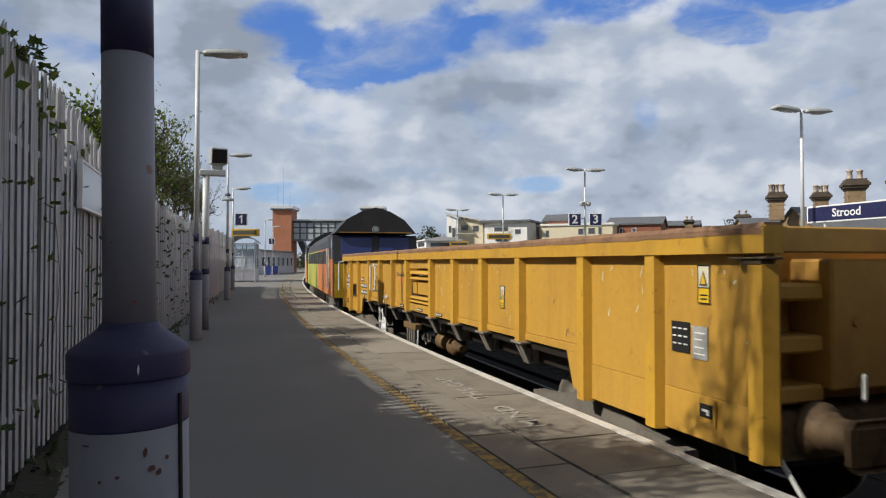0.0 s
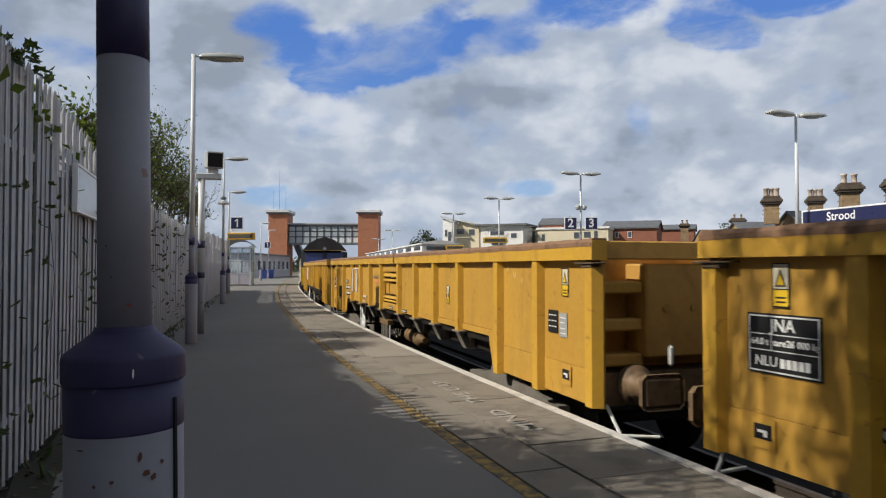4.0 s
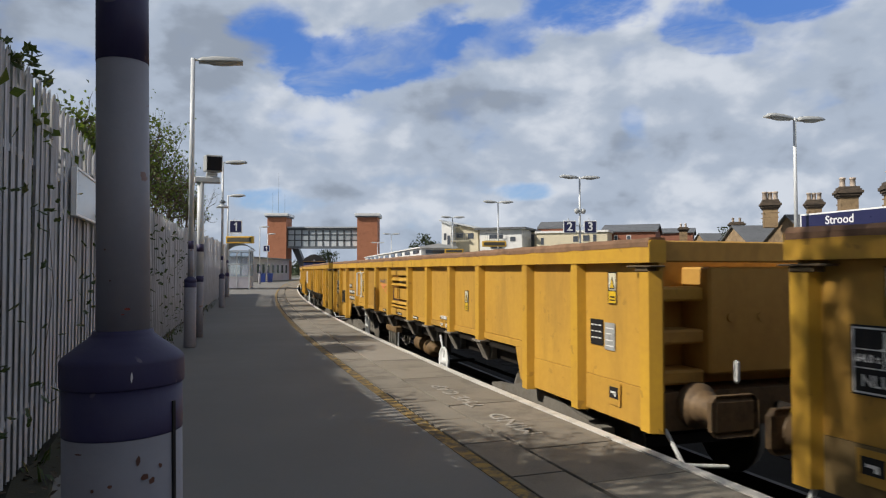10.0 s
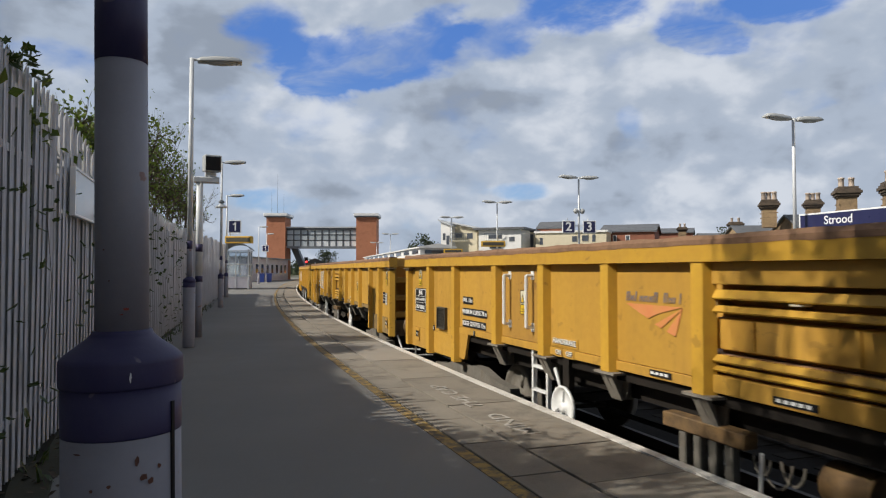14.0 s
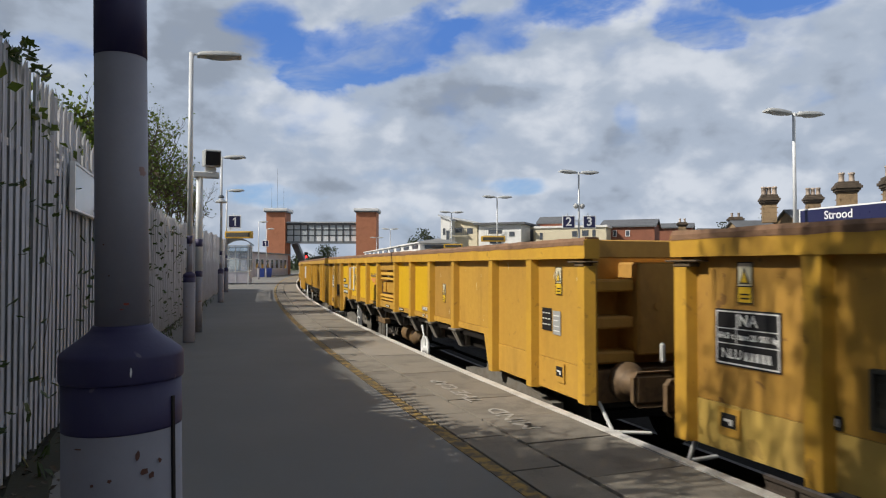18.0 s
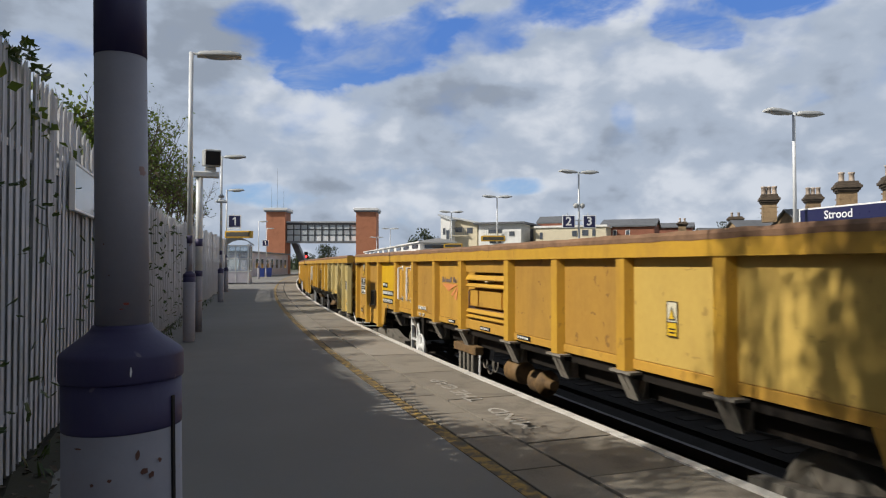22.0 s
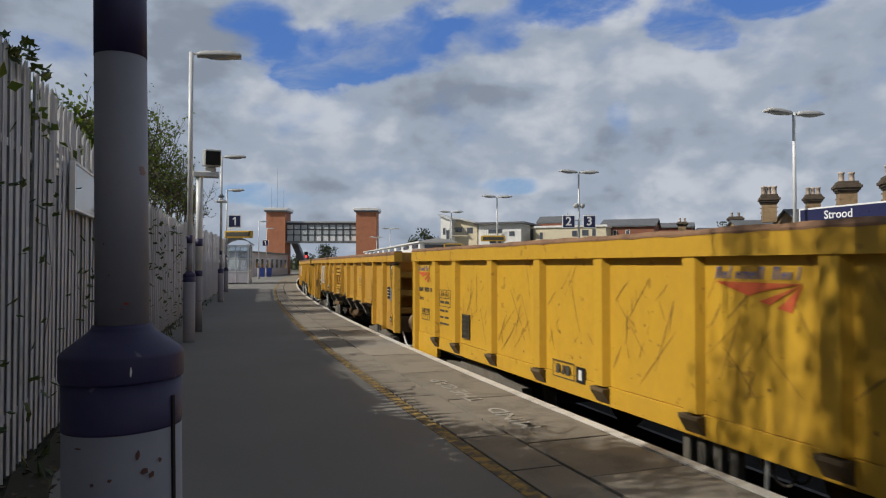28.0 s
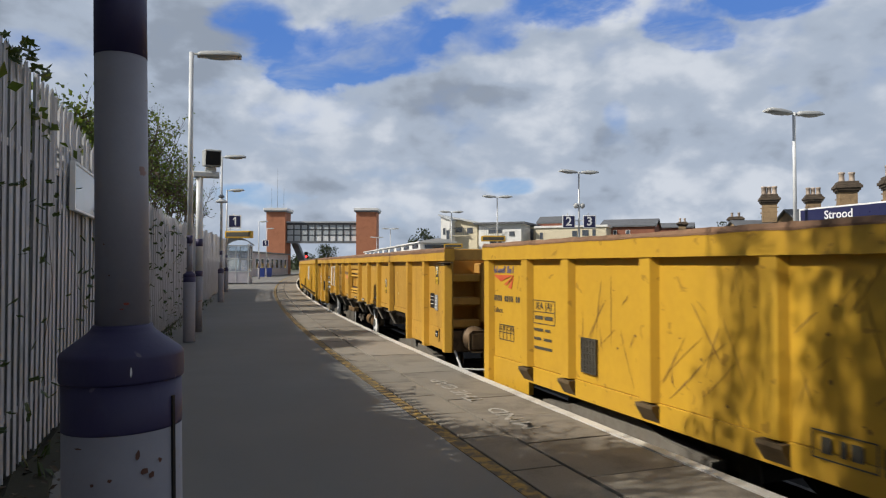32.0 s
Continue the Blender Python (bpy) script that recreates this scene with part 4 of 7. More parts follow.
def wagon_end(wagon, d):
    """The end wall at the front (d = 1) or rear (d = -1)."""
    y = d * HALF_L
    yi = y - d * 0.42
    bm = bmesh.new()
    box(bm, -PANEL_X + 0.02, PANEL_X - 0.02, min(yi, yi - d * 0.04), max(yi, yi - d * 0.04), 1.15, TOP - 0.03)
    ew = part("end_wall", bm, M["end_brown"], wagon, "grimy recessed end wall")
    bm = bmesh.new()
    soft_box(bm, -0.72, 0.72, min(yi, y - d * 0.04), max(yi, y - d * 0.04), 1.30, TOP - 0.22, 0.02)
    part("end_panel", bm, M["end_brown"], ew, "flat brown-yellow end panel")
    bm = bmesh.new()
    for x in (-0.5, -0.18, 0.18, 0.5):
        tube(bm, (x, y - d * 0.045, 1.78), (x, y - d * 0.03, 1.78), 0.04, None, 12)
    part("boss", bm, M["end_brown"], ew)
    for z in (1.98, 1.62, 1.28):
        for sgn in (-1, 1):
            bm = bmesh.new()
            soft_box(bm, min(sgn * 0.72, sgn * (PANEL_X - 0.03)), max(sgn * 0.72, sgn * (PANEL_X - 0.03)), min(yi, y - d * 0.10), max(yi, y - d * 0.10), z - 0.06, z + 0.06, 0.02)
            part("end_beam", bm, M["yellow"] if z > 1.9 else M["end_brown"], ew)
    bm = bmesh.new()
    soft_box(bm, -HALF_W - 0.005, HALF_W + 0.005, min(y, y - d * 0.14), max(y, y - d * 0.14), TOP - RAILH + 0.004, TOP - 0.004, 0.012)
    part("end_rail", bm, M["end_brown"], wagon, "brown rubbed end top rail")
    bm = bmesh.new()
    box(bm, -PANEL_X + 0.02, PANEL_X - 0.02, min(y - d * 0.05, yi - d * 0.1), max(y - d * 0.05, yi - d * 0.1), 0.86, 1.17)
    part("headstock", bm, M["buffer"], wagon, "rusty brown headstock")
    for sgn in (-1, 1):
        bm = bmesh.new()
        tmp = bmesh.new()
        turned(tmp, [(0.19, 0.0), (0.19, 0.06), (0.13, 0.07), (0.14, 0.14), (0.115, 0.15), (0.115, 0.44)], 18)
        merge(bm, tmp, Matrix.Translation((sgn * 0.865, y - d * 0.06, 1.06)) @ Matrix.Rotation(-math.pi / 2 * d, 4, "X"))
        bf = part("buffer", bm, M["buffer"], wagon, "greasy rusty buffer body", smooth=True)
        bm = bmesh.new()
        soft_box(bm, sgn * 0.865 - 0.22, sgn * 0.865 + 0.22, min(y + d * 0.37, y + d * 0.42), max(y + d * 0.37, y + d * 0.42), 0.90, 1.22, 0.05)
        tube(bm, (sgn * 0.865, y + d * 0.30, 1.06), (sgn * 0.865, y + d * 0.38, 1.06), 0.09, 0.13, 12)
        part("buffer_head", bm, M["buffer"], bf, "greasy brown buffer head")
    bm = bmesh.new()
    tube(bm, (0, y - d * 0.1, 1.0), (0, y + d * 0.62, 0.98), 0.05, None, 8)
    tube(bm, (0.3, y - d * 0.05, 0.95), (0.25, y + d * 0.4, 0.62), 0.025, None, 8)
    tube(bm, (0.25, y + d * 0.4, 0.62), (0.1, y + d * 0.7, 0.7), 0.025, None, 8)
    part("coupling", bm, M["under"], wagon)
    bm = bmesh.new()
    tube(bm, (-1.16, y - d * 0.08, 0.90), (-1.10, y + d * 0.10, 0.62), 0.018, None, 8)
    tube(bm, (-1.10, y + d * 0.10, 0.62), (-0.74, y + d * 0.18, 0.60), 0.018, None, 8)
    part("shunter_step", bm, M["white"], wagon, "bent white shunter's step rail")
    bm = bmesh.new()
    soft_box(bm, -0.50, -0.44, min(y - d * 0.03, y), max(y - d * 0.03, y), 1.22, 1.42, 0.02)
    part("lamp_iron", bm, M["white"], wagon, "white lamp bracket")


def underframe(wagon, y_tank, tank_side=-1):
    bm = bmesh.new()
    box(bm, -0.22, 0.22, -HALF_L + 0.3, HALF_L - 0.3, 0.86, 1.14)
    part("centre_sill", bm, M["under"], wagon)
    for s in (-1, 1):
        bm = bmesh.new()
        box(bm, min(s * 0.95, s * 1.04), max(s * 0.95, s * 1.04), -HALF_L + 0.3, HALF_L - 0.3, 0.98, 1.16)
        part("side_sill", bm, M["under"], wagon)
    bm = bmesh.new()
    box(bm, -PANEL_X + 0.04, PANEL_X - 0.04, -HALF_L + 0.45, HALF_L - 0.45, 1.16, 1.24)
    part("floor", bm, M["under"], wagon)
    bm = bmesh.new()
    box(bm, -PANEL_X + 0.06, PANEL_X - 0.06, -HALF_L + 0.48, HALF_L - 0.48, 1.242, 1.55)
    part("load", bm, M["rust"], wagon, "dull brown load inside the wagon")
    bm = bmesh.new()
    tmp = bmesh.new()
    turned(tmp, [(0.145, -0.19), (0.16, -0.17), (0.16, 0.17), (0.145, 0.19)], 18)
    merge(bm, tmp, Matrix.Translation((-0.78, y_tank - 0.20, 0.72)) @ Matrix.Rotation(math.pi / 2, 4, "X"))
    part("air_tank", bm, M["drum"], wagon, "grimy ochre air tank", smooth=True)
    bm = bmesh.new()
    tmp = bmesh.new()
    turned(tmp, [(0.13, -0.17), (0.15, -0.15), (0.15, 0.10), (0.165, 0.105), (0.165, 0.13), (0.07, 0.15), (0.06, 0.30)], 16)
    merge(bm, tmp, Matrix.Translation((-0.82, y_tank - 0.98, 0.70)) @ Matrix.Rotation(math.pi / 2, 4, "X"))
    part("brake_cylinder", bm, M["drum"], wagon, "grimy yellow-brown brake cylinder", smooth=True)
    # pipes looped between the tank and the valves
    bm = bmesh.new()
    for q, r in enumerate((0.10, 0.13, 0.08)):
        prev = None
        for e in range(9):
            a = math.pi * e / 8
            c = (-1.00 - 0.03 * q, y_tank + 0.12 + 0.11 * q + r * math.cos(a), 0.82 - 1.5 * r * math.sin(a))
            if prev:
                tube(bm, prev, c, 0.011, None, 6, False)
            prev = c
    part("brake_pipe", bm, M["gusset"], wagon, "dusty looped brake pipes")
    bm = bmesh.new()
    soft_box(bm, -1.22, -1.08, y_tank + 0.35, y_tank + 1.25, 0.88, 1.00, 0.01)
    part("valve_beam", bm, M["drum"], wagon, "yellow-brown valve beam")
    for k in range(4):
        bm = bmesh.new()
        soft_box(bm, -1.20, -1.12, y_tank + 0.48 + k * 0.17, y_tank + 0.56 + k * 0.17, 0.60, 0.885, 0.008)
        part("valve_stem", bm, M["bogie"], wagon)
    bm = bmesh.new()
    tube(bm, (-0.55, -4.6, 0.62), (-0.55, 4.6, 0.62), 0.03, None, 6)
    part("brake_rod", bm, M["under"], wagon)
    bm = bmesh.new()
    tube(bm, (-1.2, y_tank + 0.2, 0.90), (-1.2, y_tank + 0.22, 0.52), 0.016, None, 6)
    part("release_rod", bm, M["white"], wagon, "white release rod")


def build_jna(name):
    w = thing(name, Matrix.Identity(4), "worn yellow bogie box wagon with ribbed steel sides", "wagon", "wagons of the yellow train")
    for s in (-1, 1):
        jna_side(w, s)
    ys = bay_edges(BAYS, UNIT)
    mid = [(a + b) / 2 for a, b in zip(ys, ys[1:])]
    for d in (1, -1):
        wagon_end(w, d)
        bogie(w, d * 6.0)
    underframe(w, 0.2)
    s = -1
    warning(w, s, mid[0] - 0.03, 2.06)
    digits = [(-0.02 + 0.048 * q, 0.016 + 0.048 * q, -0.150, -0.090) for q in range(5)]
    plate(w, s, "data_plate", mid[0] - 0.04, 1.67, 0.58, 0.40, M["black"], "black plate with white lettering", (("JNA", 0.115, 0, 0.122), ("64.0 t", 0.062, -0.185, 0.010), ("tare", 0.062, -0.025, 0.010), ("26 000 kg", 0.062, 0.155, 0.010), ("NLU", 0.095, -0.135, -0.118)),
          digits + [(-0.27, 0.27, 0.060, 0.066), (-0.27, 0.27, -0.046, -0.040), (-0.094, -0.088, -0.04, 0.06)], True)
    bm = bmesh.new()
    box(bm, -0.19, 0.19, -0.17, 0.17, 0, 0.02)
    for e in (-0.19, 0.17):
        box(bm, e, e + 0.02, -0.17, 0.17, 0.02, 0.05)
    for e in (-0.17, 0.15):
        box(bm, -0.19, 0.19, e, e + 0.02, 0.02, 0.05)
    for k in range(7):
        box(bm, -0.17 + k * 0.052, -0.162 + k * 0.052, -0.15, 0.15, 0.022, 0.032)
        box(bm, -0.17, 0.17, -0.14 + k * 0.045, -0.134 + k * 0.045, 0.022, 0.032)
    part("grille", bm, M["mesh_dark"], w, "dark wire grille box", on_side(s, mid[1] + 0.05, 1.43, PANEL_X - HALF_W))
    x0 = mid[2] + 0.12
    plate(w, s, "text_plate", x0 + 0.20, 1.75, 0.36, 0.105, M["black"], "black plate with white lettering", (("IWB. 10m", 0.088, 0, 0),))
    plate(w, s, "text_plate", x0 - 0.04, 1.585, 0.86, 0.105, M["black"], "black plate with white lettering", (("MINIMUM CURVE 70 m", 0.088, 0, 0),))
    plate(w, s, "text_plate", x0 - 0.02, 1.42, 0.82, 0.105, M["black"], "black plate with white lettering", (("BOGIE CENTRES 12m", 0.088, 0, 0),))
    plate(w, s, "text_plate", x0 - 0.06, 1.30, 0.06, 0.07, M["black"], "small black plate", (("7", 0.06, 0, 0),), proud=0.021)
    for y in (mid[3] + 0.30, mid[3] - 0.30):
        handrail(w, s, y, 1.52, 2.12)
    warning(w, s, mid[3] - 0.06, 1.80)
    logo(w, s, mid[5], 1.885)
    warning(w, s, mid[9], 1.74)
    warning(w, s, mid[12] + 0.05, 2.02)
    plate(w, s, "data_panel", mid[12] + 0.33, 1.60, 0.22, 0.24, M["black"], "black panel of small white writing", (), [(-0.09 + c * 0.065, -0.05 + c * 0.065, 0.06 - r * 0.06, 0.072 - r * 0.06) for r in range(3) for c in range(3)])
    plate(w, s, "grey_label", mid[12] + 0.10, 1.575, 0.17, 0.25, M["grey_plate"], "worn grey printed label", (), ((-0.06, 0.06, 0.07, 0.08), (-0.06, 0.03, 0.02, 0.03), (-0.06, 0.05, -0.04, -0.03), (-0.06, 0.06, -0.09, -0.08)))
    plate(w, s, "text_plate", mid[1] + 0.47, 1.245, 0.06, 0.085, M["black"], "small black plate with a white figure", (("8", 0.065, 0, 0),), proud=0.012)
    for yy in (mid[0] + 0.12, mid[12] + 0.02):
        plate(w, s, "patch", yy, 1.07, 0.20, 0.20, M["yellow"], "square patch of repainted yellow", proud=0.018)
        plate(w, s, "arrow_plate", yy, 1.08, 0.14, 0.10, M["black"], "small black and yellow mark", (), ((-0.04, 0.04, -0.006, 0.012), (0.01, 0.04, -0.03, 0.0)), proud=0.023)
    for y, n in ((mid[5] - 0.1, 4), (mid[6], 5), (mid[6] - 1.2, 5)):
        plate(w, s, "small_plate", y, 1.31, 0.07 * n, 0.05, M["black"], "small black plate", (), [(-0.03 * n + 0.06 * k, -0.03 * n + 0.06 * k + 0.04, -0.012, 0.012) for k in range(n)], proud=0.02)
    ladder(w, s, mid[3] - 0.42, 0.42, MID + 0.02)
    return w


def build_iea(name):
    """The newer wagon: bright paint, deep sides all along, fourteen bays."""
    w = thing(name, Matrix.Identity(4), "bright yellow scratched bogie box wagon with deep ribbed sides", "wagon", "wagons of the yellow train")
    bays = [1.122, 0.879, 1.29, 1.295, 1.227, 1.262, 1.242, 1.296, 1.256, 1.206, 1.226, 1.242, 0.958, 1.517]
    unit, last = LENGTH / sum(bays), len(bays)
    ys = bay_edges(bays, unit)
    mid = [(a + b) / 2 for a, b in zip(ys, ys[1:])]
    low, px = 0.92, HALF_W - 0.07
    for s in (-1, 1):
        for i, (a, b) in enumerate(zip(ys, ys[1:])):
            bm = bmesh.new()
            soft_box(bm, min(s * px, s * (px - 0.05)), max(s * px, s * (px - 0.05)), b, a, low + 0.12, TOP - RAILH, 0.003)
            part("side_panel", bm, M["bright"], w)
            bm = bmesh.new()
            soft_box(bm, min(s * (px + 0.012), s * (px - 0.05)), max(s * (px + 0.012), s * (px - 0.05)), b, a, 0.70 if i in (0, last - 1) else 0.85, low + 0.116, 0.004)
            part("sill", bm, M["bright"], w)
        for i, y in enumerate(ys):
            wd = 0.095
            y0, y1 = (y - 2 * wd, y) if i == 0 else (y, y + 2 * wd) if i == last else (y - wd, y + wd)
            bm = bmesh.new()
            prism(bm, [(s * (px - 0.02), y0 - 0.02), (s * HALF_W, y0 + 0.025), (s * HALF_W, y1 - 0.025), (s * (px - 0.02), y1 + 0.02)], "z", low + (0.12 if 0 < i < last else -0.20), TOP - RAILH + 0.01)
            part("post", bm, M["bright"], w)
            if 0 < i < last:
                bm = bmesh.new()
                prism(bm, [(s * (px + 0.01), low + 0.10), (s * (HALF_W + 0.02), low + 0.10), (s * (HALF_W + 0.02), low + 0.07), (s * (px + 0.01), low - 0.05)], "y", y - 0.11, y + 0.11)
                part("post_foot", bm, M["bar_dark"], w, "dark brown foot of a post")
        bm = bmesh.new()
        prism(bm, [(s * (HALF_W + 0.012), TOP - RAILH), (s * (HALF_W + 0.012), TOP - 0.015), (s * (HALF_W - 0.008), TOP + 0.01), (s * (HALF_W - 0.16), TOP + 0.01), (s * (HALF_W - 0.16), TOP - RAILH)], "y", -HALF_L - 0.01, HALF_L + 0.01)
        part("top_rail", bm, M["bright"], w, "bright yellow top rail")
        bm = rail_cap(s, TOP - 0.018, TOP + 0.011)
        part("rail_cap", bm, M["rust"], w, "rusty worn top of the rail")
    for d in (1, -1):
        wagon_end(w, d)
        bogie(w, d * 6.0, 1.8)
    underframe(w, 0.6)
    global SKIN
    s, pr = -1, px - HALF_W
    SKIN = pr
    # scrapes in the paint, on the panels
    rng = random.Random(5)
    for i in (2, 3, 4, 5, 6, 7, 8, 9, 10, 11):
        bm = bmesh.new()
        for _ in range(rng.randint(9, 15)):
            l = rng.choice((rng.uniform(0.05, 0.14), rng.uniform(0.12, 0.36)))
            cy, cz = rng.uniform(-0.42, 0.42), rng.uniform(-0.42, 0.44)
            a = rng.choice((rng.uniform(0.5, 1.25), rng.uniform(0.7, 1.4), rng.uniform(1.4, 2.4)))
            l = min(l, (0.56 - abs(cz)) / max(0.3, math.sin(a)), (0.54 - abs(cy)) / max(0.15, abs(math.cos(a))))
            m = Matrix.Translation((cy, cz, 0)) @ Matrix.Rotation(a, 4, "Z")
            wd, bow, prev = rng.uniform(0.0022, 0.0055), rng.uniform(-0.06, 0.06), None
            for q in range(8):
                x = -l + q * 2 * l / 7
                ww = wd * (0.2 + math.sin(math.pi * (q + 0.4) / 7.8)) * rng.uniform(0.6, 1.4)
                y0 = bow * l * math.sin(math.pi * q / 7) + rng.uniform(-0.003, 0.003)
                pair = [bm.verts.new(m @ Vector((x, y0 - ww, 0.0))), bm.verts.new(m @ Vector((x, y0 + ww, 0.0)))]
                if prev:
                    bm.faces.new((prev[0], pair[0], pair[1], prev[1]))
                prev = pair
        for _ in range(rng.randint(4, 9)):
            cy, cz, k = rng.uniform(-0.48, 0.48), rng.uniform(-0.48, 0.5), rng.uniform(0.006, 0.018)
            bm.faces.new([bm.verts.new((cy + k * c * rng.uniform(0.6, 1.3), cz + k * s0 * rng.uniform(0.5, 1.4), 0.0)) for c, s0 in ((1, 0), (0.5, 0.8), (-0.5, 0.9), (-1, 0), (-0.4, -0.8), (0.5, -0.7))])
        part("scrape", bm, M["scratch"], w, "rusty scrape marks", on_side(s, mid[i], 1.62, pr + 0.0035))
    logo(w, s, mid[0] + 0.10, 2.06, 0.60, 0.7, "mark_blue", "mark_red")
    logo(w, s, mid[6], 2.06, 0.80, 0.8, "mark_blue", "mark_red")
    logo(w, s, mid[12], 2.06, 0.56, 0.7, "mark_blue", "mark_red")
    for y, z, rows in ((mid[0] + 0.02, 1.64, [(-0.2, 0.2, -0.20, -0.19), (-0.2, 0.2, -0.38, -0.37), (-0.2, -0.19, -0.38, -0.2), (0.19, 0.2, -0.38, -0.2), (-0.10, -0.09, -0.38, -0.2), (0.0, 0.01, -0.38, -0.2), (0.10, 0.11, -0.38, -0.2), (-0.2, 0.2, -0.29, -0.28)]),
                       (mid[1] + 0.1, 1.66, [(-0.24, 0.24, 0.125, 0.133), (-0.24, 0.24, 0.0, 0.008), (-0.24, 0.24, -0.13, -0.122), (-0.24, -0.232, -0.13, 0.13), (0.232, 0.24, -0.13, 0.13), (-0.20, -0.02, -0.08, -0.04), (0.02, 0.19, -0.08, -0.04), (-0.22, -0.02, -0.21, -0.18), (0.03, 0.14, -0.21, -0.18), (-0.22, -0.06, -0.31, -0.28), (0.0, 0.17, -0.31, -0.28), (-0.22, 0.18, -0.41, -0.38)])):
        part("painted_writing", bars(rows, M["mesh_dark"], "painted_writing", 0.001), None, w, "dark stencilled writing", on_side(s, y, z, pr + 0.005))
    bm = bmesh.new()
    box(bm, -0.13, 0.13, -0.17, 0.17, 0, 0.015)
    for k in range(6):
        box(bm, -0.13 + k * 0.05, -0.12 + k * 0.05, -0.17, 0.17, 0.015, 0.025)
        box(bm, -0.13, 0.13, -0.17 + k * 0.064, -0.16 + k * 0.064, 0.015, 0.025)
    part("grille", bm, M["mesh_dark"], w, "dark wire grille", on_side(s, mid[2] + 0.28, 1.30, pr + 0.003))
    part("painted_writing", bars([(-0.22, 0.22, -0.09, -0.08), (-0.22, 0.22, 0.08, 0.09), (-0.22, -0.21, -0.09, 0.09), (0.21, 0.22, -0.09, 0.09), (-0.15, -0.08, -0.05, 0.05), (-0.02, 0.02, -0.05, 0.05), (0.05, 0.13, -0.05, 0.05)], M["mesh_dark"], "painted_writing", 0.001), None, w, "dark stencilled writing in a frame", on_side(s, mid[4] + 0.12, 1.08, pr + 0.019))
    for text, size, y, z in (("MINIMUM CURVE", 0.085, mid[9] - 0.1, 1.26), ("70 METRES", 0.085, mid[9] - 0.1, 1.14), ("IEA (A)", 0.115, mid[1] + 0.1, 1.725), ("Ealnos", 0.10, mid[0] + 0.25, 1.62), ("A  B  C  D", 0.085, mid[0] + 0.02, 1.405)):
        part("lettering", letters(text, size, M["mesh_dark"], "lettering", 0.001), None, w, "dark stencilled lettering", on_side(s, y, z, pr + 0.005))
    part("painted_writing", bars([(-0.34 + 0.06 * q, -0.30 + 0.06 * q, -0.035, 0.035) for q in range(12) if q not in (4, 9)], M["mesh_dark"], "painted_writing", 0.001), None, w, "row of dark stencilled figures", on_side(s, mid[0] + 0.03, 1.77, pr + 0.005))
    plate(w, s, "small_plate", mid[4] - 0.22, 1.07, 0.16, 0.16, M["black"], "small black plate", (), ((-0.03, 0.03, -0.05, 0.05),), proud=0.018)
    for y in (mid[9] + 0.42, mid[9] - 0.36):
        handrail(w, s, y, 1.45, 2.12)
    warning(w, s, mid[9] + 0.0, 1.80)
    plate(w, s, "data_panel", mid[12] + 0.08, 1.30, 0.36, 0.44, M["mesh_dark"], "dark panel of small writing", (), [(-0.16, 0.16, 0.17 - r * 0.055, 0.182 - r * 0.055) for r in range(7)])
    warning(w, s, mid[13] - 0.25, 1.30)
    ladder(w, s, mid[9] - 0.1, 0.40, 0.98)
    SKIN = PANEL_X - HALF_W
    return w


# ---------------------------------------------------------------- locomotive


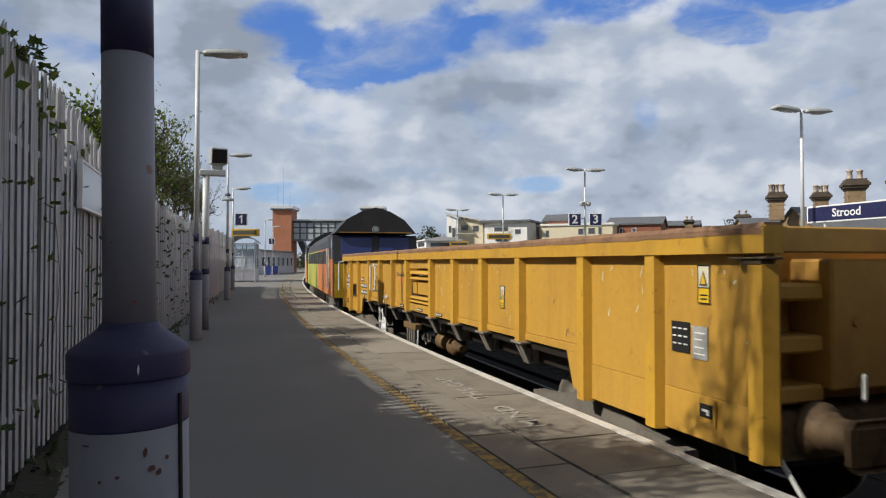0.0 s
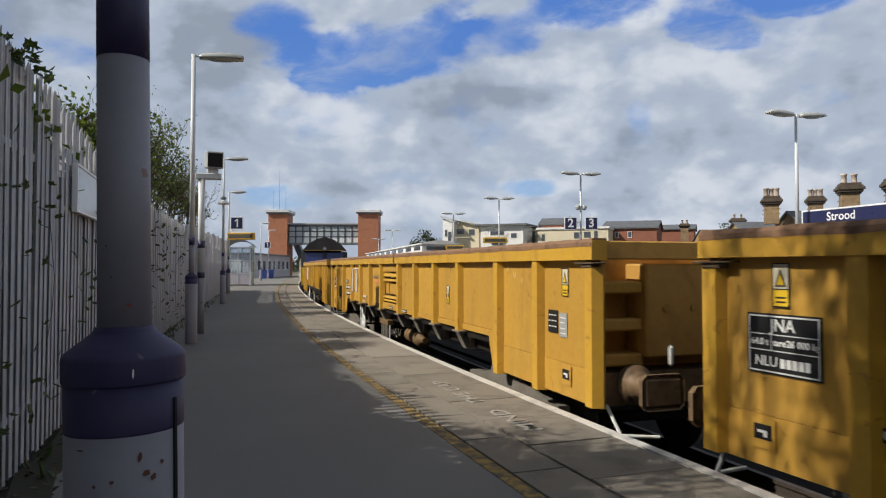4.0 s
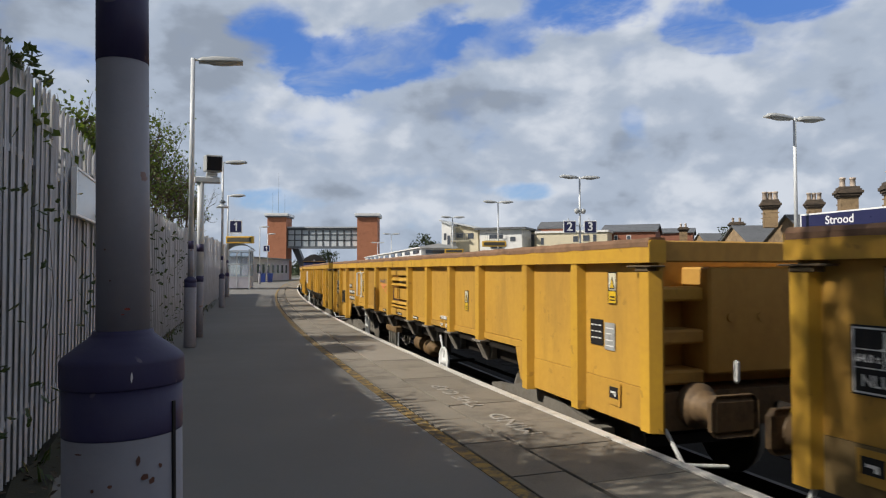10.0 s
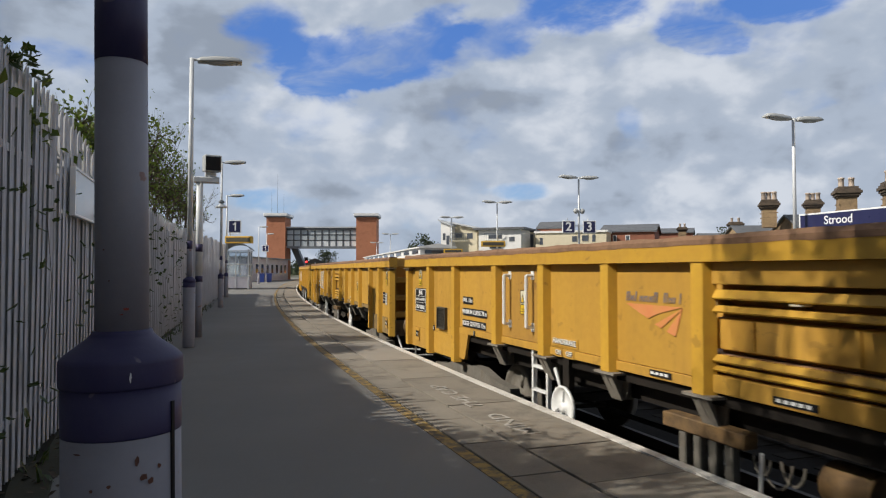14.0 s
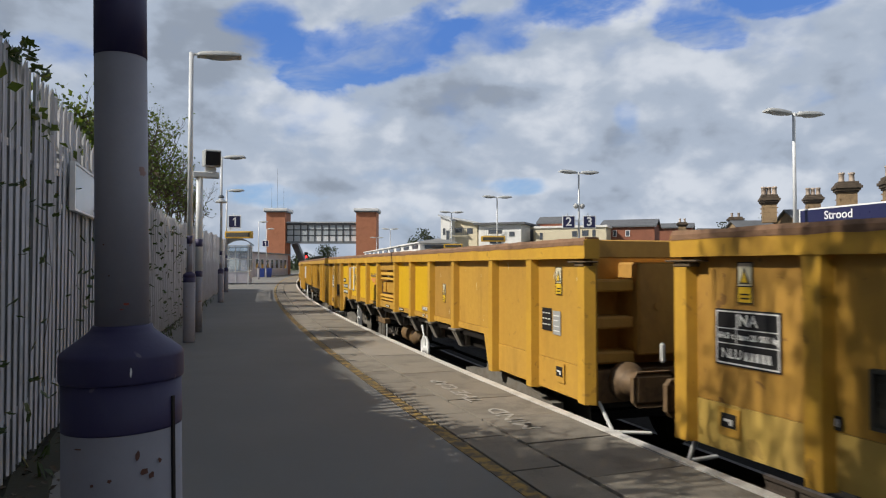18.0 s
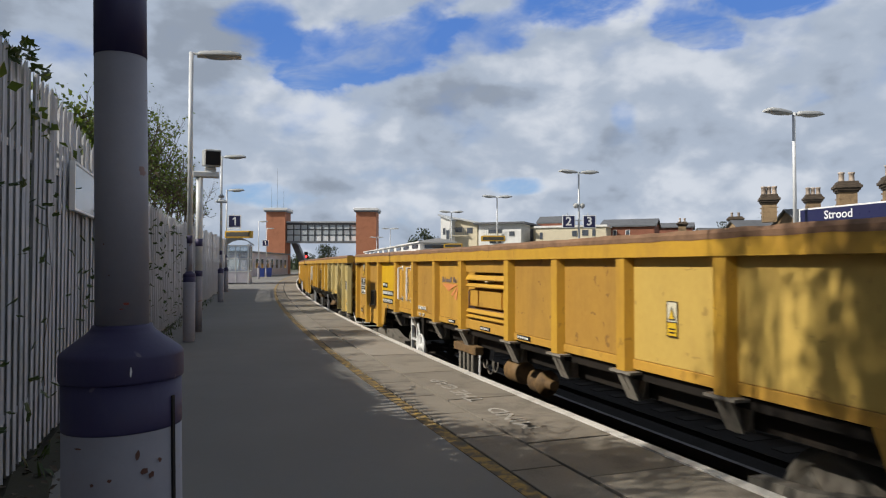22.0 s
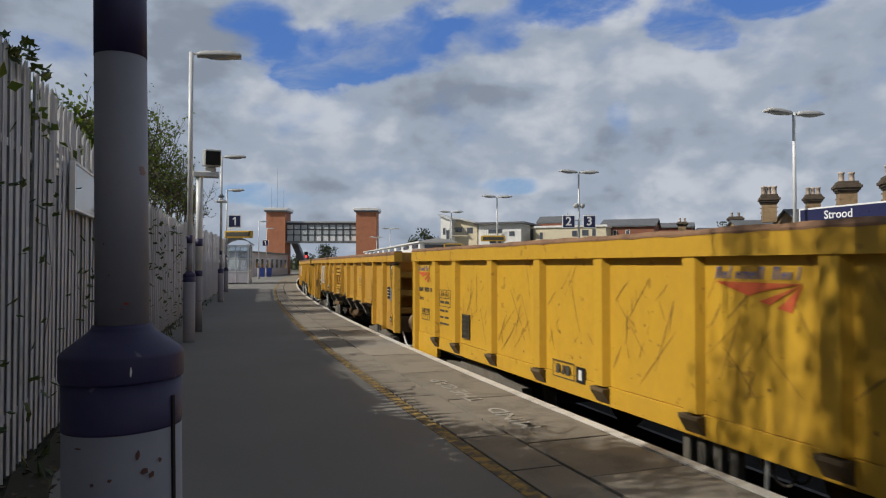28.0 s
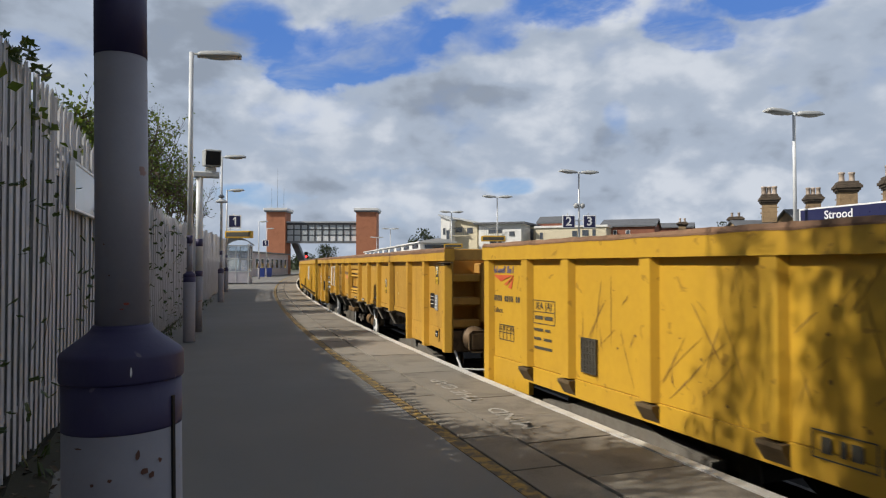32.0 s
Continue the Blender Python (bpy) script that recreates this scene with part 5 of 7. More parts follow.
def build_loco():
    lo = thing("locomotive", Matrix.Identity(4), "orange, lime and black diesel locomotive with blue cab windows", "locomotive")
    L, W = 20.6 / 2, 1.41
    roof = [(-W, 1.0), (-W, 2.95), (-W + 0.06, 3.12), (-0.95, 3.50), (-0.45, 3.78), (0, 3.90), (0.45, 3.78), (0.95, 3.50), (W - 0.06, 3.12), (W, 2.95), (W, 1.0)]
    # long body, a little narrower than the cabs
    bm = bmesh.new()
    prism(bm, [(x * 0.97, z - (0.10 if z > 3 else 0)) for x, z in roof[2:9]] + [(W * 0.97, 2.72), (-W * 0.97, 2.72)], "y", -L + 2.4, L - 2.4)
    part("roof", bm, M["loco_black"], lo, "black curved roof")
    for y0, y1, mt, lb in ((-L + 2.4, -1.5, "loco_orange", "orange body side"), (-1.5, L - 2.4, "loco_green", "lime yellow body side")):
        bm = bmesh.new()
        box(bm, -W * 0.97, W * 0.97, y0, y1, 1.02, 2.72)
        part("body_side", bm, M[mt], lo, lb)
    for s in (-1, 1):
        for k in range(9):
            bm = bmesh.new()
            box(bm, min(s * W * 0.97, s * (W * 0.97 + 0.015)), max(s * W * 0.97, s * (W * 0.97 + 0.015)), -6.8 + k * 1.55, -5.5 + k * 1.55, 2.15, 2.66)
            part("side_grille", bm, M["loco_black"], lo, "black body side grille")
    for d in (-1, 1):
        y = d * L
        cab = new("cab")
        cab.parent = lo
        bm = bmesh.new()
        # side outline of the cab: raked windscreen over an upright nose
        prism(bm, [(y - d * 2.4, 1.0), (y, 1.0), (y, 2.18), (y - d * 0.10, 2.25), (y - d * 0.40, 3.08), (y - d * 0.44, 3.11), (y - d * 2.4, 3.11)], "x", -W, W)
        part("cab_shell", bm, M["loco_black"], cab, "black cab shell")
        bm = bmesh.new()
        prism(bm, [(x * 1.01, z + (0.14 if 3.2 < z else 0.06)) for x, z in roof[2:9]], "y", min(y - d * 0.20, y - d * 2.4), max(y - d * 0.20, y - d * 2.4))
        part("cab_roof", bm, M["loco_black"], cab, "black peaked cab roof")
        bm = bmesh.new()
        box(bm, -W - 0.006, W + 0.006, min(y - d * 2.38, y - d * 0.45), max(y - d * 2.38, y - d * 0.45), 1.05, 2.32)
        part("cab_side", bm, M["loco_orange"], cab, "orange lower cab side")
        bm = bmesh.new()
        box(bm, -W + 0.02, W - 0.02, min(y + d * 0.002, y + d * 0.02), max(y + d * 0.002, y + d * 0.02), 1.05, 2.16)
        part("nose_panel", bm, M["warn"], cab, "yellow warning panel on the cab front")
        for s in (-1, 1):
            # windscreen pane lying on the raked front
            ang = math.atan2(0.32, 0.87)
            bm = bmesh.new()
            soft_box(bm, -0.52, 0.52, -0.02, 0.02, -0.40, 0.40, 0.015)
            part("windscreen", bm, M["loco_glass"], cab, "blue tinted windscreen", Matrix.Translation((s * 0.63, y - d * 0.255, 2.70)) @ Matrix.Rotation(d * ang, 4, "X"))
            bm = bmesh.new()
            box(bm, min(s * (W - 0.01), s * (W + 0.012)), max(s * (W - 0.01), s * (W + 0.012)), min(y - d * 1.05, y - d * 0.55), max(y - d * 1.05, y - d * 0.55), 2.35, 3.0)
            part("cab_window", bm, M["loco_glass"], cab, "dark cab side window")
            bm = bmesh.new()
            for yy in (1.35, 2.1):
                tube(bm, (s * (W + 0.06), y - d * yy, 1.3), (s * (W + 0.06), y - d * yy, 2.7), 0.02, None, 6)
            part("cab_handrail", bm, M["white"], cab, "white cab handrail")
            bm = bmesh.new()
            tube(bm, (s * 1.25, y + d * 0.06, 1.3), (s * 1.25, y + d * 0.06, 2.2), 0.022, None, 6)
            tube(bm, (s * 1.25, y + d * 0.06, 2.2), (s * 0.95, y + d * 0.05, 2.3), 0.022, None, 6)
            part("nose_handrail", bm, M["white"], cab)
            bm = bmesh.new()
            tmp = bmesh.new()
            turned(tmp, [(0.22, 0.0), (0.22, 0.05), (0.12, 0.06), (0.12, 0.45)], 16)
            merge(bm, tmp, Matrix.Translation((s * 0.865, y + d * 0.5, 1.06)) @ Matrix.Rotation(math.pi / 2 * d, 4, "X"))
            part("loco_buffer", bm, M["under"], lo)
        bm = bmesh.new()
        tube(bm, (0, y - d * 0.22, 3.30), (0, y - d * 0.12, 3.30), 0.13, 0.12, 18)
        part("marker_lamp", bm, M["bridge_grey"], cab, "round grey headlamp")
        bm = bmesh.new()
        tube(bm, (0, y - d * 0.125, 3.30), (0, y - d * 0.115, 3.30), 0.075, 0.07, 16)
        part("marker_lens", bm, M["diffuser"], cab)
        bm = bmesh.new()
        box(bm, -1.22, 1.22, min(y - d * 0.30, y - d * 0.18), max(y - d * 0.30, y - d * 0.18), 3.185, 3.215)
        part("roof_lip", bm, M["end_brown"], cab, "brown rain lip over the windscreen")
        bm = bmesh.new()
        box(bm, -1.25, 1.25, min(y - d * 0.6, y), max(y - d * 0.6, y), 0.72, 1.04)
        part("loco_headstock", bm, M["under"], lo)
    bm = bmesh.new()
    soft_box(bm, -1.25, 1.25, -3.2, 3.2, 0.35, 1.02, 0.08)
    part("fuel_tank", bm, M["under"], lo)
    for y in (-6.6, 6.6):
        bg = new("loco_bogie")
        bg.parent = lo
        bg.matrix_basis = Matrix.Translation((0, y, 0))
        for s in (-1, 1):
            bm = bmesh.new()
            prism(bm, [(-2.6, 0.45), (-2.6, 0.85), (-1.6, 0.98), (1.6, 0.98), (2.6, 0.85), (2.6, 0.45), (1.4, 0.55), (0.6, 0.40), (-0.6, 0.40), (-1.4, 0.55)], "x", s * 1.0, s * 1.18)
            for e in (-1.95, 0, 1.95):
                soft_box(bm, s * 1.0 - 0.2, s * 1.0 + 0.2, e - 0.2, e + 0.2, 0.35, 0.75, 0.04)
            part("side_frame", bm, M["bogie"], bg)
        for e in (-1.95, 0, 1.95):
            part("wheelset", WHEELSET, None, bg, "", Matrix.Translation((0, e, 0.5)) @ Matrix.Diagonal((1, 1.09, 1.09, 1)))
    return lo

# ---------------------------------------------------------------- the fence
FENCE_TOP = 2.73


def fence_rise(s):
    """How the line of the pales' tops rises and dips along the fence."""
    return float(np.interp(s, [7.5, 8.4, 9.3, 10.3, 14.7, 20, 34], [0.13, 0.06, 0.0, -0.04, -0.18, -0.18, 0.14]))


def fence_pose(s):
    return along(s, FENCE + 0.33 * min(1.0, max(0.0, (s - 8) / 17)), 0.0)


fence = thing("palisade_fence", Matrix.Identity(4), "white steel palisade fence with climbing ivy behind the platform", "fence", "", "structure")
bm = bmesh.new()
# a pale: bent strip with a pointed triple top
pw = 0.036
for a, b, d0, d1 in ((-pw, -pw * 0.35, 0.010, -0.012), (-pw * 0.35, pw * 0.35, -0.012, -0.012), (pw * 0.35, pw, -0.012, 0.010)):
    tip = 0.11 if d0 == d1 else 0.07
    v = [(d0, a, -0.06), (d1, b, -0.06), (d1, b, FENCE_TOP - 0.10), (d1 if d0 == d1 else (d0 + d1) / 2 + 0.02, (a + b) / 2, FENCE_TOP - 0.10 + tip), (d0, a, FENCE_TOP - 0.10)]
    f = [bm.verts.new((x, y, z)) for x, y, z in v]
    k = [bm.verts.new((x - 0.004, y, z)) for x, y, z in v]
    bm.faces.new(f)
    bm.faces.new(k[::-1])
    for i in range(5):
        bm.faces.new((f[i], k[i], k[(i + 1) % 5], f[(i + 1) % 5]))
PALE = done(bm, "pale", M["fence"])
PITCH_PALE = 0.150
rng = random.Random(2)
s = 1.6
while s < 41.5:
    part("pale", PALE, None, fence, "", fence_pose(s) @ pose(0.03, 0, fence_rise(s) + rng.uniform(-0.02, 0.02), rng.uniform(-0.4, 0.4), rng.uniform(-0.3, 0.3), 0))
    s += PITCH_PALE
bm = bmesh.new()
s -= 54
while s < 41.5:
    if 1.5 < s < 41.5:
        s += PITCH_PALE
        continue
    tmp = bmesh.new()
    tmp.from_mesh(PALE)
    merge(bm, tmp, fence_pose(s) @ pose(0.03, 0, 0))
    s += PITCH_PALE
tagged(part("far_pales", bm, M["fence"], fence), "", "", "", "stuff")
for z in (0.42, 2.18):
    bm = bmesh.new()
    for k in range(36):
        m0, m1 = fence_pose(-12.4 + k * 1.5), fence_pose(-10.9 + k * 1.5)
        ends = [[bm.verts.new(m @ Vector((x, 0, h))) for x, h in ((-0.02, z), (0.025, z), (0.025, z + 0.05), (-0.02, z + 0.05))] for m in (m0, m1)]
        for i in range(4):
            bm.faces.new((ends[0][i], ends[0][(i + 1) % 4], ends[1][(i + 1) % 4], ends[1][i]))
    part("fence_rail", bm, M["fence"], fence)
bm = bmesh.new()
box(bm, -0.05, 0.05, -0.05, 0.05, -0.3, FENCE_TOP + 0.06)
POST = done(bm, "fence_post", M["fence"])
s = 2.85 - 5 * 2.75
while s < 41.5:
    part("fence_post", POST, None, fence, "", fence_pose(s) @ pose(-0.03, 0, fence_rise(s)))
    s += 2.75

# weeds and litter along the fence's foot
bm = bmesh.new()
rng = random.Random(9)
for i in range(420):
    m = fence_pose(rng.uniform(1.6, 30)) @ pose(rng.uniform(-0.3, 0.35), 0, 0.0, 0, 0, rng.uniform(0, 360))
    h, w = rng.uniform(0.03, 0.13), rng.uniform(0.006, 0.02)
    v = [bm.verts.new(m @ Vector(p)) for p in ((-w, 0, 0), (w, 0, 0), (w * 0.4 + 0.02, 0.02, h), (0.03, 0.05, h * 1.25))]
    bm.faces.new(v)
tagged(new("weeds", done(bm, "weeds", M["leaf_dark"])), "short weeds growing along the fence foot", "weeds", "", "stuff")

# a strip of soil and dead leaves between the asphalt and the pales
bm = bmesh.new()
ribbon(bm, 0, 43, ((FENCE - 0.05, -0.02), (FENCE + 0.30, -0.02), (FENCE + 0.26, 0.004), (FENCE + 0.05, 0.035)), 0.5)
for v in bm.verts:
    v.co += Vector((0.05 * math.sin(v.co.y * 5.1) + 0.03 * math.sin(v.co.y * 13.7), 0, 0))
structure("soil_strip", bm, M["soil"], "dark soil and litter along the fence foot", "ground")
rng = random.Random(83)
litter = bmesh.new()
for i in range(700):
    m = fence_pose(rng.uniform(1.6, 24)) @ pose(0.03 + abs(rng.gauss(0, 0.16)), 0, 0.03, rng.uniform(-35, 35), rng.uniform(-35, 35), rng.uniform(0, 360))
    k = rng.uniform(0.012, 0.035)
    litter.faces.new([litter.verts.new(m @ Vector(q)) for q in ((-k, 0, 0), (0, -k * 0.6, 0.004), (k, 0, 0), (0, k * 0.6, 0.004))])
tagged(new("leaf_litter", done(litter, "leaf_litter", M["bark"])), "dry brown leaf litter along the fence foot", "litter", "", "stuff")

# ivy on the fence: leaves singly where they show
LEAF = bmesh.new()
v = [LEAF.verts.new(p) for p in ((0, 0, 0), (0.45, 0.18, 0.06), (0.32, 0.48, 0.0), (0.52, 0.78, -0.05), (0.16, 0.80, 0.05), (0, 1.15, -0.10), (-0.16, 0.80, 0.05), (-0.52, 0.78, -0.05), (-0.32, 0.48, 0.0), (-0.45, 0.18, 0.06))]
for i in range(1, 9):
    LEAF.faces.new((v[0], v[i], v[i + 1]))
LEAF = done(LEAF, "ivy_leaf", M["leaf_dark"])
ivy = thing("ivy", Matrix.Identity(4), "dark green ivy leaves climbing through the white fence", "ivy")
rng = random.Random(31)
for i in range(230):
    s = 5.6 + 16 * rng.random() ** 1.3
    z = rng.uniform(0.2, 2.3)
    k = rng.uniform(0.045, 0.085) * (1.0 if s < 9 else 1.35)
    m = fence_pose(s) @ pose(rng.uniform(0.04, 0.10), 0, z, rng.uniform(100, 260), rng.uniform(-40, 40), rng.uniform(50, 130)) @ Matrix.Diagonal((k, k, k, 1))
    part("ivy_leaf", LEAF, None, ivy, "", m)
for i in range(34):      # the clump that hangs over the top of the nearest pales
    s = rng.gauss(6.35, 0.18)
    k = rng.uniform(0.05, 0.10)
    z = 2.78 + rng.gauss(0, 0.05) - max(0, s - 6.5) * 0.25
    m = fence_pose(s) @ pose(rng.uniform(-0.05, 0.14), 0, z, rng.uniform(100, 260), rng.uniform(-50, 50), rng.uniform(0, 180)) @ Matrix.Diagonal((k, k, k, 1))
    part("ivy_leaf", LEAF, None, ivy, "", m)
for i in range(4):
    bm = bmesh.new()
    s, z = rng.uniform(6.5, 13), rng.uniform(0.1, 0.6)
    a = fence_pose(s) @ Vector((0.05, 0, z))
    for q in range(5):
        b = a + Vector((rng.uniform(-0.02, 0.02), rng.uniform(-0.10, 0.10), rng.uniform(0.15, 0.3)))
        tube(bm, a, b, 0.003, 0.0025, 5, False)
        a = b
    part("ivy_stem", bm, M["bark"], ivy, "thin brown ivy stem")

# notice board on the fence, its face coloured as it reflects the sky
nb = thing("notice_board", fence_pose(8.75) @ pose(0.085, 0, 2.13), "glossy station name board on the fence, sky reflection put into its colour", "sign")
bm = bmesh.new()
soft_box(bm, -0.015, 0.015, -0.78, 0.78, -0.20, 0.20, 0.004)
part("board_face", bm, M["board"], nb)
bm = bmesh.new()
for y0, y1, z0, z1 in ((-0.78, 0.78, 0.20, 0.22), (-0.78, 0.78, -0.22, -0.20), (-0.81, -0.78, -0.22, 0.22), (0.78, 0.81, -0.22, 0.22)):
    box(bm, -0.02, 0.025, y0, y1, z0, z1)
part("board_frame", bm, M["sign_white"], nb)

# ---------------------------------------------------------------- trees


def tree(name, base, height, width, n_limb, n_leaf, label, seed, leaf=0.07, material="leaf", lean=0.0, low=0.3, spread=0.5):
    rng = random.Random(seed)
    t = thing(name, Matrix.Translation(base), label, "tree")
    bm = bmesh.new()
    tips = []

    def limb(a, d, length, r, depth):
        steps = 4
        for q in range(steps):
            b = a + d * (length / steps)
            tube(bm, a, b, r * (1 - 0.16 * q), r * (1 - 0.16 * (q + 1)), 6, False)
            a = b
            d = (d + Vector((rng.gauss(0, 0.16), rng.gauss(0, 0.16), rng.gauss(0.03, 0.10)))).normalized()
            if depth < 3 and q >= 1:
                for _ in range(2 if depth < 2 else 1):
                    e = (d + Vector((rng.gauss(0, 0.8), rng.gauss(0, 0.8), rng.gauss(0.1, 0.45)))).normalized()
                    limb(a, e, length * rng.uniform(0.42, 0.68), r * 0.55, depth + 1)
            if depth >= 1:
                tips.append((a.copy(), depth))
        tips.append((a.copy(), depth))

    for i in range(n_limb):
        ang = 2 * math.pi * i / n_limb + rng.uniform(-0.4, 0.4)
        d = Vector((math.cos(ang) * spread + lean, math.sin(ang) * spread, 1)).normalized()
        limb(Vector((rng.uniform(-0.1, 0.1), rng.uniform(-0.1, 0.1), 0)), d, height * rng.uniform(0.55, 0.75), 0.035 + height * 0.007, 0)
    # bring the whole to its height and width
    kz = height / sorted(v.co.z for v in bm.verts)[int(len(bm.verts) * 0.95)]
    kr = width / sorted(math.hypot(v.co.x, v.co.y) for v in bm.verts)[int(len(bm.verts) * 0.97)]
    for v in bm.verts:
        v.co = (v.co.x * kr, v.co.y * kr, v.co.z * kz)
    tips = [(Vector((c.x * kr, c.y * kr, c.z * kz)), q) for c, q in tips]
    part("trunk", bm, M["bark"], t, "thin branching stems")
    bm = bmesh.new()
    tips = [p for p in tips if p[0].z > height * low]
    for i in range(n_leaf):
        c, _ = rng.choice(tips)
        r = 0.08 + 0.14 * rng.random() ** 2
        p = c + Vector((rng.gauss(0, r), rng.gauss(0, r), rng.gauss(0, r * 0.8)))
        m = Matrix.Translation(p) @ Euler((rng.uniform(0, 6.28), rng.uniform(0, 6.28), rng.uniform(0, 6.28))).to_matrix().to_4x4()
        k = leaf * rng.uniform(0.55, 1.25)
        v = [bm.verts.new(m @ Vector(q)) for q in ((0, 0, 0), (k * 0.45, k * 0.5, k * 0.1), (0, k * 1.3, -k * 0.1), (-k * 0.45, k * 0.5, k * 0.1))]
        bm.faces.new(v)
    part("crown", bm, M[material], t, "crown of small green leaves")
    return t


def behind(s, d, z=2.3):
    p = along(s, FENCE - d, z).translation
    return p


# the first seven, hidden by the fence, are added to close its shade
for k, (ss, d, top, r, n) in enumerate(((2.6, 0.5, 2.64, 0.40, 1300), (3.5, 0.5, 2.62, 0.40, 1300), (4.4, 0.5, 2.62, 0.40, 1300), (5.3, 0.5, 2.62, 0.38, 1300), (6.2, 0.5, 2.60, 0.38, 1300), (7.2, 0.5, 2.60, 0.38, 1300), (8.4, 0.5, 2.62, 0.38, 1300), (10.0, 0.9, 2.80, 0.45, 1000), (11.6, 0.9, 3.1, 0.7, 1400), (13.4, 0.9, 3.85, 0.7, 2600), (15.2, 0.9, 4.0, 0.7, 2600))):
    tree("shrub", behind(ss, d), top - 2.3, r, 6, n, "green bramble shrub behind the white fence", 3 + k, 0.08, low=0.02)
for k, (ss, d, top, r, n) in enumerate(((21.6, 1.2, 5.6, 1.0, 1700), (24.6, 1.1, 5.7, 1.1, 1900), (28.2, 1.0, 5.6, 1.1, 1200), (32.6, 1.0, 5.7, 1.1, 700), (37.0, 1.0, 5.2, 1.0, 300))):
    tree("bush_tree", behind(ss, d), top - 2.3, r, 7, n, "tall green bush behind the white fence", 20 + k, 0.085, low=0.10)
# unseen dense growth added beside the camera, to keep this end of the platform in shade
for k, (ss, d, h, r, n) in enumerate(((2.4, 1.0, 3.0, 1.1, 5000), (0.7, 1.0, 3.2, 1.2, 5000), (-1.2, 1.1, 3.2, 1.3, 4500), (-3.4, 1.2, 3.3, 1.4, 4000))):
    tree("shrub", behind(ss, d), h, r, 8, n, "unseen dense green shrub added for shade", 40 + k, 0.11, low=0.05)
# taller trees behind them, whose branches throw the leafy shade on the train
for k, (ss, d, h, r, n) in enumerate(((5.0, 1.9, 5.6, 0.8, 300), (6.4, 1.6, 1.8, 0.8, 2800), (5.4, 1.7, 2.5, 0.9, 5500), (3.9, 1.8, 6.2, 0.75, 5200), (2.8, 1.8, 6.4, 0.9, 3400), (1.2, 1.9, 6.5, 1.4, 8000), (-1.2, 1.9, 6.4, 1.6, 6000), (-4.0, 2.0, 6.2, 1.9, 5000))):
    tree("roadside_tree", behind(ss, d), h, r, 5, n, "tall leafy tree behind the white fence", 50 + k, 0.065, low=0.2)
# low ivy and bramble between the fence and the bank
bm = bmesh.new()
rng = random.Random(61)
for i in range(70000):
    ss = rng.uniform(-8, 40) if i < 14000 else rng.uniform(0.5, 16) if i < 48000 else rng.uniform(12, 28)
    z = rng.uniform(0.0, 2.42) if i < 14000 else 2.60 * rng.random() ** 0.5
    m = fence_pose(ss) @ pose(-0.10 - 0.12 * rng.random() - 0.13 * z * rng.random(), 0, z, rng.uniform(0, 360), rng.uniform(0, 360), rng.uniform(0, 360))
    k = rng.uniform(0.04, 0.09) if i < 48000 else rng.uniform(0.07, 0.14)
    bm.faces.new([bm.verts.new(m @ Vector(q)) for q in ((0, 0, 0), (k * 0.5, k * 0.5, 0), (0, k * 1.2, k * 0.1), (-k * 0.5, k * 0.5, 0))])
tagged(new("hedge", done(bm, "hedge", M["leaf_dark"])), "dense ivy and bramble filling the space behind the fence", "hedge", "", "stuff")

# ---------------------------------------------------------------- lamp columns


def column_base(c, chips=False, n=28):
    """The thick painted base with its conical shoulder, bands and door seam."""
    bm = bmesh.new()
    turned(bm, [(0.1065, 0.0), (0.1085, 0.02), (0.1085, 1.107)], n)
    part("base", bm, M["pole_white"], c, "pale grey chipped column base", smooth=True)
    bm = bmesh.new()
    turned(bm, [(0.1088, 1.106), (0.1092, 1.110), (0.1092, 1.199)], n)
    part("base_band", bm, M["pole_blue"], c, "violet-blue painted band", smooth=True)
    bm = bmesh.new()
    turned(bm, [(0.1105, 1.197), (0.1125, 1.199), (0.1132, 1.202), (0.1132, 1.243), (0.1122, 1.248), (0.108, 1.254), (0.085, 1.272), (0.064, 1.288), (0.057, 1.295), (0.0545, 1.303)], n)
    part("shoulder", bm, M["pole_blue"], c, "violet-blue conical shoulder", smooth=True)


def lamp_column(name, m, height, heads, label, group):
    """heads: list of directions (+1, -1) along the column's x."""
    c = thing(name, m, label, "lamp post", group)
    column_base(c)
    bm = bmesh.new()
    turned(bm, [(0.052, 1.30), (0.050, 1.82)], 18)
    part("lower_shaft", bm, M["pole_white"], c, smooth=True)
    bm = bmesh.new()
    turned(bm, [(0.0505, 1.82), (0.0505, 1.97)], 18)
    part("shaft_band", bm, M["pole_blue"], c, "violet-blue painted band", smooth=True)
    bm = bmesh.new()
    turned(bm, [(0.050, 1.97), (0.040, height)], 18)
    part("shaft", bm, M["lamp_white"], c, "white tapered shaft", smooth=True)
    for d in heads:
        lantern(c, height, d)
    return c


